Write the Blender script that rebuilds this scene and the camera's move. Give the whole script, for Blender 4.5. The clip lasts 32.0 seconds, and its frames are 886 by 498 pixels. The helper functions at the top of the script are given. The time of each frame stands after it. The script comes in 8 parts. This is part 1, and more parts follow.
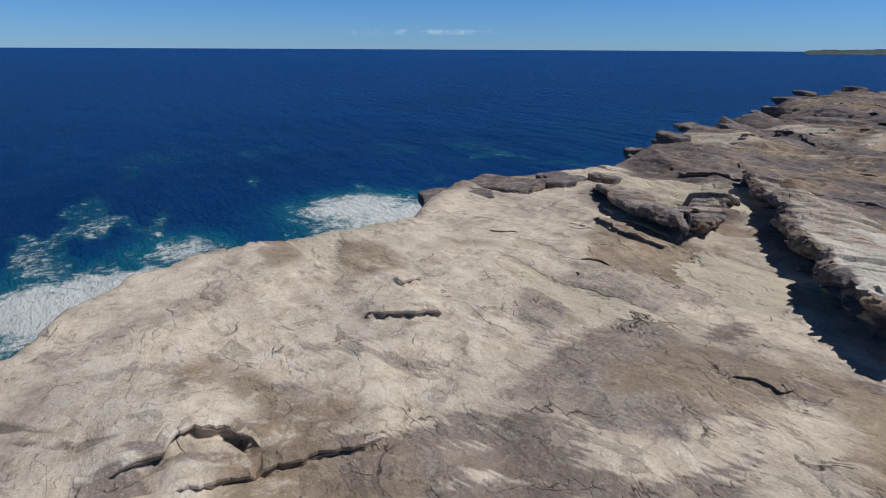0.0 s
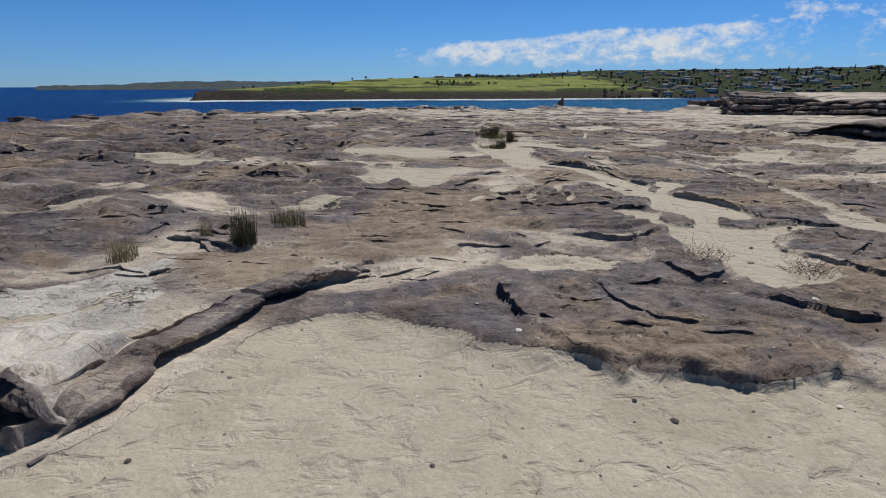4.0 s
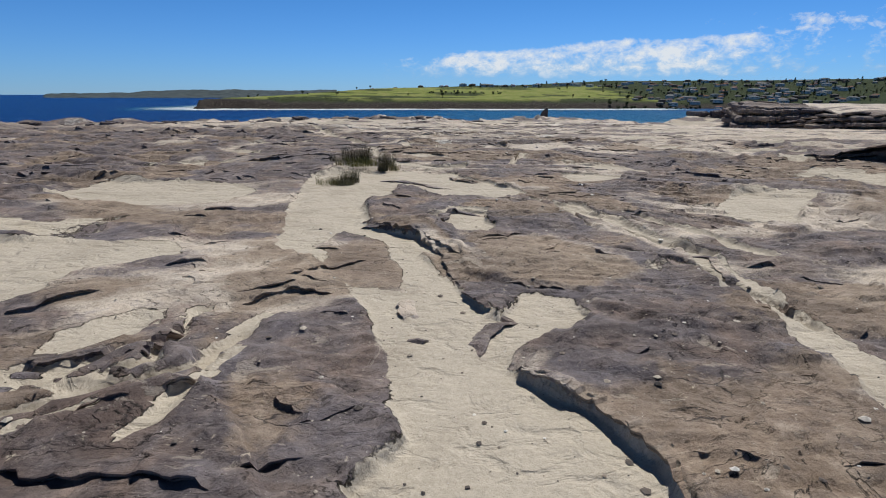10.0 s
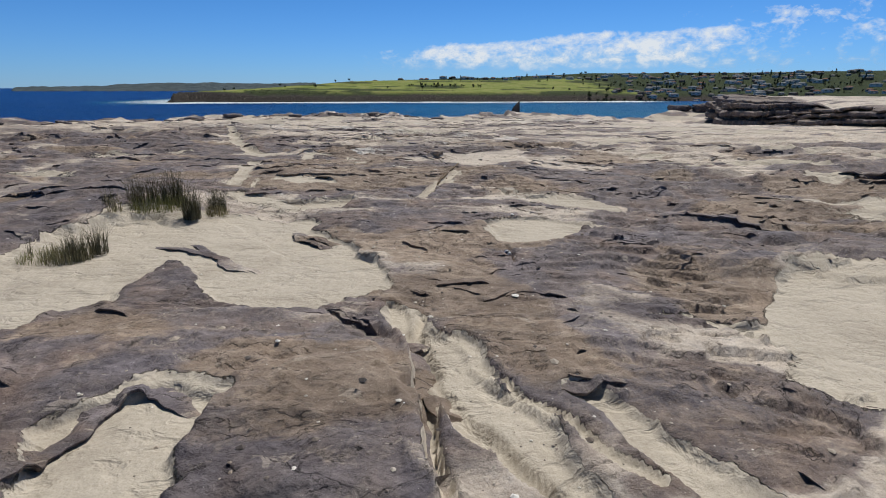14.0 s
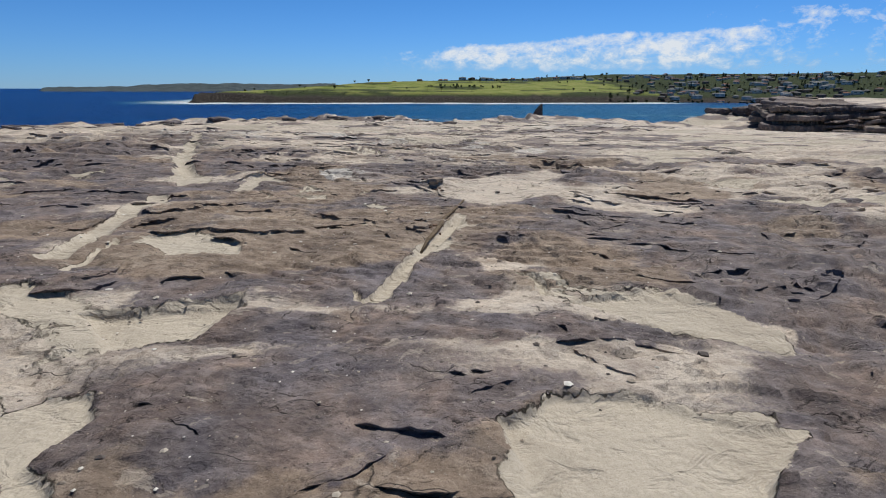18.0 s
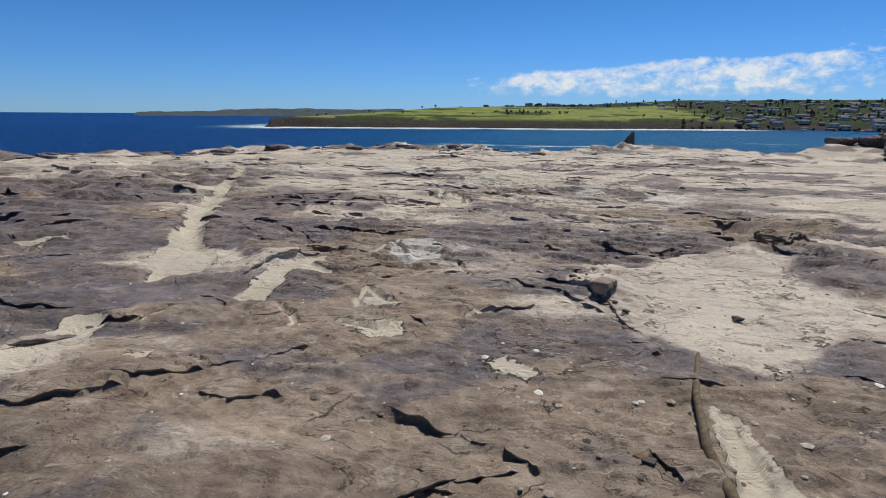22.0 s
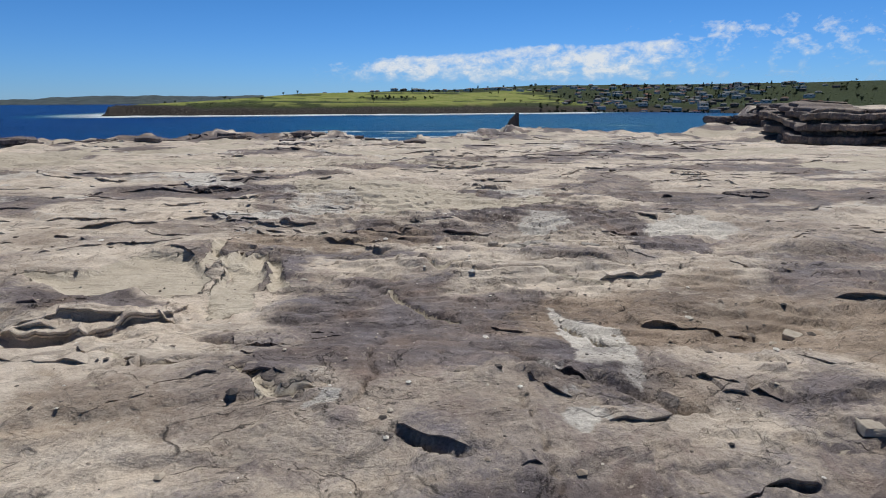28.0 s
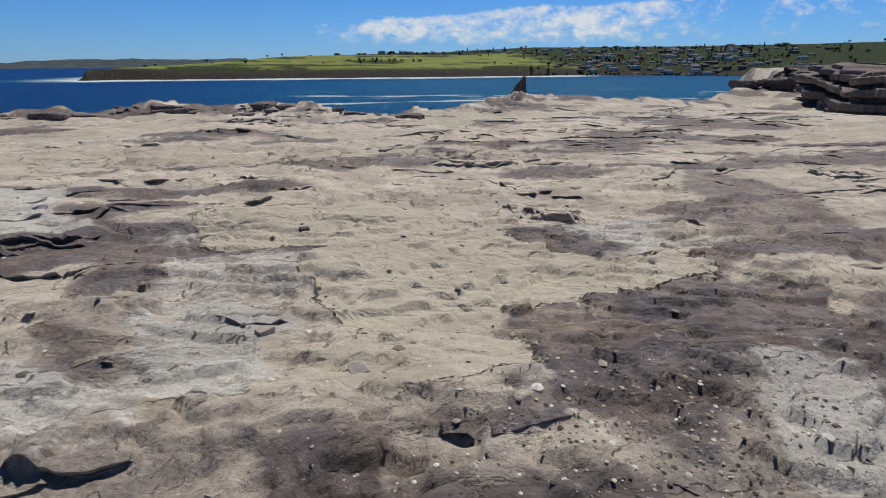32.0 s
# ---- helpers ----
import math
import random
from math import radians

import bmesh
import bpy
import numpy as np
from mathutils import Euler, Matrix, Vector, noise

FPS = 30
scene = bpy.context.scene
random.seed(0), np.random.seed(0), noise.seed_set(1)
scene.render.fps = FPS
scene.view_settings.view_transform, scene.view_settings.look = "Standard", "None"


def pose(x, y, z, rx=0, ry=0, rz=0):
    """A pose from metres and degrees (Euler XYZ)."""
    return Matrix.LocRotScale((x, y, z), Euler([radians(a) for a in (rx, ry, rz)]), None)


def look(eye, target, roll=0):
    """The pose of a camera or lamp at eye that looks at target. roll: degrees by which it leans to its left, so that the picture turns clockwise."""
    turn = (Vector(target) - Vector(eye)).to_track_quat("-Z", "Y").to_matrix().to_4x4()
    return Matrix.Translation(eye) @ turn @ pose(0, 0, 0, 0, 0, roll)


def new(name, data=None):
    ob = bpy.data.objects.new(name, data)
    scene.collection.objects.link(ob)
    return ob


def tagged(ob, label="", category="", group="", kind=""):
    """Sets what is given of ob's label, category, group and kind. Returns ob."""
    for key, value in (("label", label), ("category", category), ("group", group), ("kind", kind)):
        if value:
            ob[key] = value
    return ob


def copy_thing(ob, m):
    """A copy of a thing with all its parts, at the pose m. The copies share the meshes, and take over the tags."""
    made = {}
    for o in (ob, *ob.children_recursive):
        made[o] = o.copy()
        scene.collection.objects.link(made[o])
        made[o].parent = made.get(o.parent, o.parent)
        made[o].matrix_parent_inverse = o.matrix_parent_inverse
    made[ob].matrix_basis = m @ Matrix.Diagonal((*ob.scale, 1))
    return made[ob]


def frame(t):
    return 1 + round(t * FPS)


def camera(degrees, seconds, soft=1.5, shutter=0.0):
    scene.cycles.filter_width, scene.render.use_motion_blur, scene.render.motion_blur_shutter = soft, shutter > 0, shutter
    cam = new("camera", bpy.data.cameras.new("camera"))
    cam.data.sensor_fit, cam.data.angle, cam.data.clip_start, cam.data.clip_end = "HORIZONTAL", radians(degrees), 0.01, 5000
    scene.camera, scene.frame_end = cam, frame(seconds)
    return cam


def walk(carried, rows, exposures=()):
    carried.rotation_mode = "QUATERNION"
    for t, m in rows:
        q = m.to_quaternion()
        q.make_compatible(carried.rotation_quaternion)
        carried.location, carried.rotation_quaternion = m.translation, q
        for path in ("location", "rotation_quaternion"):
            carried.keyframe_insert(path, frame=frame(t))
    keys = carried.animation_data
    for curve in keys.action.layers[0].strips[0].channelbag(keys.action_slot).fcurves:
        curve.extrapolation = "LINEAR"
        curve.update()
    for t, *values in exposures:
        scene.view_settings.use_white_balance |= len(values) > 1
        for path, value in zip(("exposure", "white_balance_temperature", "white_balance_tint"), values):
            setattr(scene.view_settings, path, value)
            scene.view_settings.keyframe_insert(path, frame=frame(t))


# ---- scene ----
cam = camera(76.5, 32.0, soft=1.0)
PATH = [
    (0, (-2.917, -4.096, 3.093), (-4.535, -3.132, 2.421), 0.3),
    (0.5, (-2.861, -3.692, 3.035), (-4.201, -2.38, 2.341), 0.3),
    (1, (-2.789, -3.364, 3.033), (-3.953, -1.896, 2.334), 0.3),
    (1.5, (-2.598, -3.028, 3.07), (-3.588, -1.438, 2.37), 0.1),
    (2, (-2.039, -2.576, 2.85), (-2.808, -0.868, 2.149), -0.0),
    (2.5, (-1.509, -1.742, 2.653), (-1.987, 0.071, 1.956), -0.3),
    (3, (-0.965, -1.087, 2.617), (-1.117, 0.79, 1.945), -0.0),
    (3.5, (-0.416, -0.414, 2.671), (-0.314, 1.486, 2.054), -0.2),
    (4, (0.063, -0.021, 2.677), (0.29, 1.886, 2.118), -0.1),
    (4.5, (0.561, 0.469, 2.684), (0.977, 2.344, 2.127), -0.4),
    (6.5, (3.432, 2.799, 2.487), (4.201, 4.553, 1.909), -0.4),
    (7, (3.98, 3.366, 2.45), (4.729, 5.132, 1.882), -0.3),
    (7.5, (4.46, 4.05, 2.445), (5.203, 5.818, 1.879), -0.4),
    (8, (4.867, 5.004, 2.467), (5.527, 6.804, 1.899), -0.3),
    (8.5, (5.16, 5.837, 2.512), (5.599, 7.708, 1.959), -0.1),
    (9, (5.394, 6.481, 2.536), (5.74, 8.374, 1.989), -0.0),
    (9.5, (5.693, 7.314, 2.436), (5.96, 9.222, 1.899), 0.1),
    (10, (5.935, 8.202, 2.409), (6.146, 10.119, 1.881), 0.2),
    (10.5, (6.331, 9.079, 2.309), (6.539, 10.998, 1.784), 0.2),
    (11, (6.734, 9.986, 2.315), (6.938, 11.905, 1.79), 0.2),
    (11.5, (7.225, 10.826, 2.361), (7.44, 12.742, 1.831), 0.2),
    (12, (7.699, 11.589, 2.381), (7.961, 13.499, 1.851), 0.2),
    (12.5, (8.022, 12.359, 2.349), (8.295, 14.267, 1.817), 0.3),
    (13, (8.329, 12.974, 2.441), (8.607, 14.877, 1.891), 0.4),
    (13.5, (8.705, 13.696, 2.538), (8.98, 15.598, 1.982), 0.1),
    (14, (8.978, 14.478, 2.5), (9.25, 16.381, 1.949), 0.1),
    (14.5, (9.202, 15.301, 2.485), (9.473, 17.205, 1.934), -0.0),
    (16.5, (9.937, 18.312, 2.423), (10.194, 20.218, 1.873), 0.1),
    (17, (10.17, 19.034, 2.38), (10.426, 20.938, 1.825), -0.0),
    (17.5, (10.292, 19.768, 2.46), (10.534, 21.674, 1.905), 0.0),
    (18, (10.304, 20.647, 2.453), (10.514, 22.559, 1.905), 0.2),
    (18.5, (10.31, 21.599, 2.466), (10.488, 23.518, 1.93), 0.2),
    (19, (10.285, 22.372, 2.499), (10.423, 24.303, 1.998), 0.3),
    (19.5, (10.229, 23.096, 2.52), (10.349, 25.031, 2.03), 0.2),
    (20, (10.141, 23.953, 2.545), (10.23, 25.889, 2.053), 0.3),
    (20.5, (10.026, 24.706, 2.509), (10.054, 26.646, 2.02), 0.3),
    (21, (9.914, 25.446, 2.506), (9.933, 27.383, 2.01), 0.4),
    (21.5, (9.78, 26.272, 2.53), (9.784, 28.21, 2.037), 0.3),
    (22, (9.544, 27.173, 2.446), (9.538, 29.118, 1.979), 0.4),
    (22.5, (9.451, 28.099, 2.41), (9.442, 30.043, 1.94), 0.3),
    (23, (9.416, 28.839, 2.444), (9.404, 30.783, 1.973), 0.2),
    (23.5, (9.423, 29.595, 2.445), (9.445, 31.538, 1.973), 0.1),
    (24, (9.442, 30.451, 2.508), (9.521, 32.392, 2.031), -0.1),
    (24.5, (9.483, 31.213, 2.446), (9.583, 33.154, 1.975), -0.3),
    (25, (9.61, 31.879, 2.454), (9.825, 33.81, 1.979), -0.3),
    (25.5, (9.833, 32.822, 2.366), (10.146, 34.737, 1.883), -0.6),
    (27.5, (10.497, 36.476, 1.875), (10.927, 38.365, 1.376), -0.1),
    (28, (10.702, 37.306, 1.891), (11.134, 39.191, 1.379), -0.1),
    (28.5, (10.816, 38.084, 1.874), (11.249, 39.969, 1.363), -0.1),
    (29, (11.02, 38.877, 1.8), (11.492, 40.748, 1.273), -0.1),
    (29.5, (11.142, 39.753, 1.857), (11.628, 41.619, 1.328), -0.2),
    (30, (11.251, 40.57, 1.849), (11.739, 42.435, 1.314), -0.1),
    (30.5, (11.329, 41.411, 1.85), (11.815, 43.266, 1.283), -0.2),
    (31, (11.38, 42.162, 1.864), (11.846, 44.019, 1.286), -0.1),
    (31.5, (11.466, 42.888, 1.853), (11.93, 44.741, 1.26), -0.1),
    (32, (11.613, 43.81, 1.817), (12.072, 45.653, 1.189), -0.2),
]
EXPOSURES = [(0.0, -0.10), (2.0, -0.15), (4.0, -0.18), (7.0, 0.0), (24.0, 0.0), (28.0, -0.05), (30.0, -0.15), (32.0, -0.15)]
walk(cam, [(t, look(eye, target, roll)) for t, eye, target, roll in PATH], EXPOSURES)

# ---- daylight: clear sky, high sun ahead of the camera's way ----
SUN_ELEVATION, SUN_AZIMUTH = 57.0, 33.0      # degrees; azimuth from +y towards +x
sun_data = bpy.data.lights.new("sun", "SUN")
sun_data.energy, sun_data.angle, sun_data.color = 4.15, radians(0.53), (0.98, 0.955, 0.90)
sun_ob = new("sun", sun_data)
_e, _a = radians(SUN_ELEVATION), radians(SUN_AZIMUTH)
sun_way = Vector((math.sin(_a) * math.cos(_e), math.cos(_a) * math.cos(_e), math.sin(_e)))
sun_ob.matrix_world = look(sun_way * 200, (0, 0, 0))
world = bpy.data.worlds.new("clear_sky")
scene.world = world
world.use_nodes = True
wn = world.node_tree
sky = wn.nodes.new("ShaderNodeTexSky")
sky.sky_type, sky.sun_disc = "NISHITA", False
sky.sun_elevation, sky.sun_rotation = radians(SUN_ELEVATION), radians(SUN_AZIMUTH)
sky.air_density, sky.dust_density, sky.ozone_density = 1.0, 0.0, 4.0
tint = wn.nodes.new("ShaderNodeMix")
tint.data_type, tint.blend_type = "RGBA", "MULTIPLY"
tint.inputs[0].default_value = 1.0
way = wn.nodes.new("ShaderNodeTexCoord")
parts_of_way = wn.nodes.new("ShaderNodeSeparateXYZ")
wn.links.new(way.outputs["Generated"], parts_of_way.inputs[0])
haze = wn.nodes.new("ShaderNodeValToRGB")
haze.color_ramp.elements.new(0.5)
for stop, (place, colour) in zip(haze.color_ramp.elements, [(0.0, (0.54, 1.02, 2.02)), (0.22, (0.36, 0.88, 1.42)), (0.5, (0.28, 0.35, 0.46))]):
    stop.position, stop.color = place, (*colour, 1)
wn.links.new(parts_of_way.outputs["Z"], haze.inputs["Fac"])
wn.links.new(haze.outputs[0], tint.inputs[7])
wn.links.new(sky.outputs[0], tint.inputs[6])
wn.links.new(tint.outputs[2], wn.nodes["Background"].inputs[0])
wn.nodes["Background"].inputs[1].default_value = 0.055
scene.view_settings.exposure = 0.0

# ---- materials ----
def mat(name):
    m = bpy.data.materials.new(name)
    m.use_nodes = True
    return m, m.node_tree, m.node_tree.nodes["Principled BSDF"]


def node(tree, kind, **inputs):
    n = tree.nodes.new(kind)
    for key, value in inputs.items():
        n.inputs[key.replace("_", " ")].default_value = value
    return n


def noise_node(tree, scale, detail=6.0, rough=0.6, coords=None, distortion=0.0):
    n = node(tree, "ShaderNodeTexNoise", Scale=scale, Detail=detail, Roughness=rough, Distortion=distortion)
    if coords is not None:
        tree.links.new(coords, n.inputs["Vector"])
    return n.outputs["Fac"]


def noise_colour(tree, scale, coords):
    n = node(tree, "ShaderNodeTexNoise", Scale=scale, Detail=4.0)
    tree.links.new(coords, n.inputs["Vector"])
    return n.outputs["Color"]


def ramp(tree, fac, stops):
    r = tree.nodes.new("ShaderNodeValToRGB")
    while len(r.color_ramp.elements) < len(stops):
        r.color_ramp.elements.new(0.5)
    for e, (p, c) in zip(r.color_ramp.elements, stops):
        e.position, e.color = p, (*c, 1) if len(c) == 3 else c
    tree.links.new(fac, r.inputs["Fac"])
    return r.outputs["Color"]


def mix(tree, fac, a, b, kind="MIX"):
    n = tree.nodes.new("ShaderNodeMix")
    n.data_type, n.blend_type = "RGBA", kind
    for socket, value in ((n.inputs[0], fac), (n.inputs[6], a), (n.inputs[7], b)):
        if isinstance(value, bpy.types.NodeSocket):
            tree.links.new(value, socket)
        else:
            socket.default_value = value if isinstance(value, (int, float)) else (*value, 1)
    return n.outputs[2]


def maths(tree, op, a, b=0.0, clamp=False):
    n = tree.nodes.new("ShaderNodeMath")
    n.operation, n.use_clamp = op, clamp
    for socket, value in ((n.inputs[0], a), (n.inputs[1], b)):
        if isinstance(value, bpy.types.NodeSocket):
            tree.links.new(value, socket)
        else:
            socket.default_value = value
    return n.outputs[0]


def bump(tree, height, strength, distance, normal=None):
    n = node(tree, "ShaderNodeBump", Strength=strength, Distance=distance)
    tree.links.new(height, n.inputs["Height"])
    if normal is not None:
        tree.links.new(normal, n.inputs["Normal"])
    return n.outputs[0]


def object_coords(tree, scale=(1, 1, 1)):
    c = tree.nodes.new("ShaderNodeTexCoord")
    m = node(tree, "ShaderNodeMapping", Scale=scale)
    tree.links.new(c.outputs["Object"], m.inputs["Vector"])
    return m.outputs[0]


def rock_sand_material():
    """Weathered sandstone whose cover (sand, dark crust, iron, pale) is held by the mesh."""
    m, t, b = mat("sandstone_and_sand")
    co = object_coords(t)
    at = t.nodes.new("ShaderNodeVertexColor")
    at.layer_name = "cover"
    sep = t.nodes.new("ShaderNodeSeparateColor")
    t.links.new(at.outputs["Color"], sep.inputs[0])
    sand, dark, iron = sep.outputs[0], sep.outputs[1], sep.outputs[2]
    pale = at.outputs["Alpha"]
    wide = noise_node(t, 0.55, 6, 0.6, object_coords(t, (0.85, 1.2, 1.0)), 0.8)
    tint = noise_node(t, 1.3, 5, 0.6, co, 0.5)
    mid = noise_node(t, 4.2, 9, 0.64, co, 0.5)
    fine = noise_node(t, 22.0, 6, 0.7, co)
    speck = noise_node(t, 95.0, 3, 0.6, co)
    grain = noise_node(t, 11.0, 9, 0.70, object_coords(t, (0.85, 1.2, 1.0)), 0.7)
    stone = ramp(t, mid, [(0.28, (0.38, 0.315, 0.262)), (0.48, (0.56, 0.487, 0.412)), (0.72, (0.70, 0.63, 0.55))])
    crust = ramp(t, mid, [(0.26, (0.086, 0.073, 0.080)), (0.5, (0.178, 0.154, 0.154)), (0.74, (0.30, 0.263, 0.260))])
    crust = mix(t, 1.0, crust, ramp(t, tint, [(0.36, (0.88, 0.905, 0.99)), (0.50, (1.0, 0.98, 0.97)), (0.66, (1.20, 1.06, 0.92))]), "MULTIPLY")
    rust = ramp(t, mid, [(0.25, (0.155, 0.112, 0.082)), (0.5, (0.275, 0.212, 0.160)), (0.75, (0.44, 0.36, 0.285))])
    white = ramp(t, fine, [(0.3, (0.47, 0.445, 0.41)), (0.7, (0.68, 0.65, 0.61))])
    grains = ramp(t, fine, [(0.25, (0.39, 0.342, 0.275)), (0.5, (0.475, 0.42, 0.343)), (0.8, (0.55, 0.495, 0.413))])
    both = maths(t, "ADD", maths(t, "MULTIPLY", maths(t, "SUBTRACT", mid, 0.5), 1.0), maths(t, "MULTIPLY", maths(t, "SUBTRACT", fine, 0.5), 0.5))

    def mask(socket, low, high):
        n = t.nodes.new("ShaderNodeMapRange")
        n.inputs["From Min"].default_value, n.inputs["From Max"].default_value = low, high
        t.links.new(maths(t, "ADD", socket, both), n.inputs["Value"])
        return n.outputs[0]

    colour = mix(t, mask(dark, 0.34, 0.68), stone, crust)
    colour = mix(t, maths(t, "MULTIPLY", mask(iron, 0.38, 0.72), 0.85), colour, rust)
    colour = mix(t, mask(pale, 0.43, 0.68), colour, white)
    colour = mix(t, 0.85, colour, ramp(t, wide, [(0.34, (0.66, 0.64, 0.65)), (0.50, (0.98, 0.98, 0.98)), (0.66, (1.14, 1.12, 1.10))]), "MULTIPLY")
    sand_mask = mask(sand, 0.45, 0.54)
    stony = maths(t, "SUBTRACT", 1.0, sand_mask, True)
    # thin beds peeled off one below the other: steps of a wandering field
    field = maths(t, "MULTIPLY", noise_node(t, 0.85, 10, 0.57, object_coords(t, (0.75, 1.25, 1.0)), 0.7), 8.0)
    part_of = maths(t, "FRACT", field)
    whole = maths(t, "SUBTRACT", field, part_of)
    there = maths(t, "MULTIPLY", ramp(t, noise_node(t, 0.9, 5, 0.6, co), [(0.44, (0, 0, 0)), (0.56, (1, 1, 1))]), maths(t, "ADD", 0.3, maths(t, "MULTIPLY", dark, 0.7)))
    rise = maths(t, "ADD", whole, ramp(t, part_of, [(0.90, (0, 0, 0)), (0.96, (1, 1, 1))]))
    # narrow line along the edge of each step, coloured near black below
    step_line = ramp(t, part_of, [(0.885, (0, 0, 0)), (0.905, (1, 1, 1)), (0.925, (1, 1, 1)), (0.945, (0, 0, 0))])
    step_line = maths(t, "MULTIPLY", maths(t, "MULTIPLY", step_line, there), stony)
    tone = t.nodes.new("ShaderNodeTexWhiteNoise")
    tone.noise_dimensions = "1D"
    t.links.new(whole, tone.inputs["W"])
    colour = mix(t, maths(t, "MULTIPLY", there, 0.5), colour, ramp(t, tone.outputs["Value"], [(0.0, (0.78, 0.77, 0.77)), (1.0, (1.22, 1.20, 1.16))]), "MULTIPLY")
    # hard-edged scabs and bare spots of the rind
    rind = noise_node(t, 2.6, 10, 0.66, object_coords(t, (0.8, 1.15, 1.0)), 0.8)
    peel = ramp(t, rind, [(0.585, (0, 0, 0)), (0.60, (1, 1, 1))])
    colour = mix(t, maths(t, "MULTIPLY", peel, 0.30), colour, (0.085, 0.075, 0.073))
    bare = ramp(t, rind, [(0.365, (1, 1, 1)), (0.385, (0, 0, 0))])
    colour = mix(t, maths(t, "MULTIPLY", bare, 0.42), colour, (0.50, 0.44, 0.37))
    # sand caught in the dents
    dusty = maths(t, "MULTIPLY", ramp(t, grain, [(0.33, (1, 1, 1)), (0.39, (0, 0, 0))]), ramp(t, noise_node(t, 1.1, 4, 0.6, co), [(0.46, (0, 0, 0)), (0.58, (1, 1, 1))]))
    colour = mix(t, maths(t, "MULTIPLY", dusty, 0.8), colour, (0.56, 0.49, 0.39))
    colour = mix(t, maths(t, "MULTIPLY", step_line, 0.75), colour, (0.045, 0.039, 0.038))
    # sand, damp and trodden in patches
    grains = mix(t, 0.5, grains, ramp(t, noise_node(t, 0.9, 6, 0.65, co, 0.6), [(0.36, (0.70, 0.68, 0.66)), (0.52, (1, 1, 1)), (0.7, (1.08, 1.08, 1.08))]), "MULTIPLY")
    colour = mix(t, sand_mask, colour, grains)
    pits = ramp(t, speck, [(0.30, (0.62, 0.60, 0.59)), (0.45, (1, 1, 1))])
    colour = mix(t, 0.7, colour, pits, "MULTIPLY")
    flecks = ramp(t, noise_node(t, 38.0, 5, 0.75, co, 0.5), [(0.30, (0.62, 0.60, 0.59)), (0.42, (0.96, 0.95, 0.94)), (0.60, (1.03, 1.03, 1.02)), (0.72, (1.35, 1.33, 1.29))])
    colour = mix(t, maths(t, "SUBTRACT", 1.0, maths(t, "MULTIPLY", sand_mask, 0.6)), colour, flecks, "MULTIPLY")
    # open cracks
    seam = t.nodes.new("ShaderNodeTexVoronoi")
    seam.feature = "DISTANCE_TO_EDGE"
    seam.inputs["Scale"].default_value = 1.1
    t.links.new(mix(t, 0.35, object_coords(t, (0.6, 1.3, 0.5)), noise_colour(t, 2.2, co), "ADD"), seam.inputs["Vector"])
    broken = maths(t, "MULTIPLY", ramp(t, seam.outputs["Distance"], [(0.002, (1, 1, 1)), (0.010, (0, 0, 0))]), ramp(t, noise_node(t, 1.4, 6, 0.62, co), [(0.52, (0, 0, 0)), (0.60, (1, 1, 1))]))
    broken = maths(t, "MULTIPLY", broken, stony)
    colour = mix(t, maths(t, "MULTIPLY", broken, 0.85), colour, (0.030, 0.026, 0.025))
    shells = ramp(t, noise_node(t, 60.0, 2, 0.5, co), [(0.71, (0, 0, 0)), (0.75, (1, 1, 1))])
    colour = mix(t, maths(t, "MULTIPLY", shells, 0.55), colour, (0.62, 0.59, 0.54))
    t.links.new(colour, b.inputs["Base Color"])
    b.inputs["Roughness"].default_value = 0.84
    b.inputs["Specular IOR Level"].default_value = 0.28
    n1 = bump(t, maths(t, "MULTIPLY", maths(t, "MULTIPLY", maths(t, "SUBTRACT", rise, maths(t, "MULTIPLY", field, 0.7)), there), stony), 1.0, 0.030)
    rough_rock = maths(t, "MULTIPLY", grain, maths(t, "SUBTRACT", 1.0, maths(t, "MULTIPLY", sand_mask, 0.88)))
    n1 = bump(t, maths(t, "SUBTRACT", rough_rock, maths(t, "MULTIPLY", broken, 0.3)), 1.0, 0.022, n1)
    n1 = bump(t, maths(t, "MULTIPLY", maths(t, "SUBTRACT", peel, bare), stony), 0.8, 0.006, n1)
    prints = ramp(t, noise_node(t, 3.0, 4, 0.55, object_coords(t, (0.9, 1.25, 1.0)), 0.5), [(0.50, (1, 1, 1)), (0.74, (0, 0, 0))])
    dents = maths(t, "ADD", noise_node(t, 6.0, 5, 0.55, co, 0.3), maths(t, "MULTIPLY", prints, 1.1))
    n1 = bump(t, maths(t, "MULTIPLY", dents, sand_mask), 0.9, 0.032, n1)
    n2 = bump(t, maths(t, "MULTIPLY", fine, maths(t, "SUBTRACT", 1.0, maths(t, "MULTIPLY", sand_mask, 0.6))), 0.7, 0.016, n1)
    t.links.new(bump(t, speck, 0.4, 0.005, n2), b.inputs["Normal"])
    return m


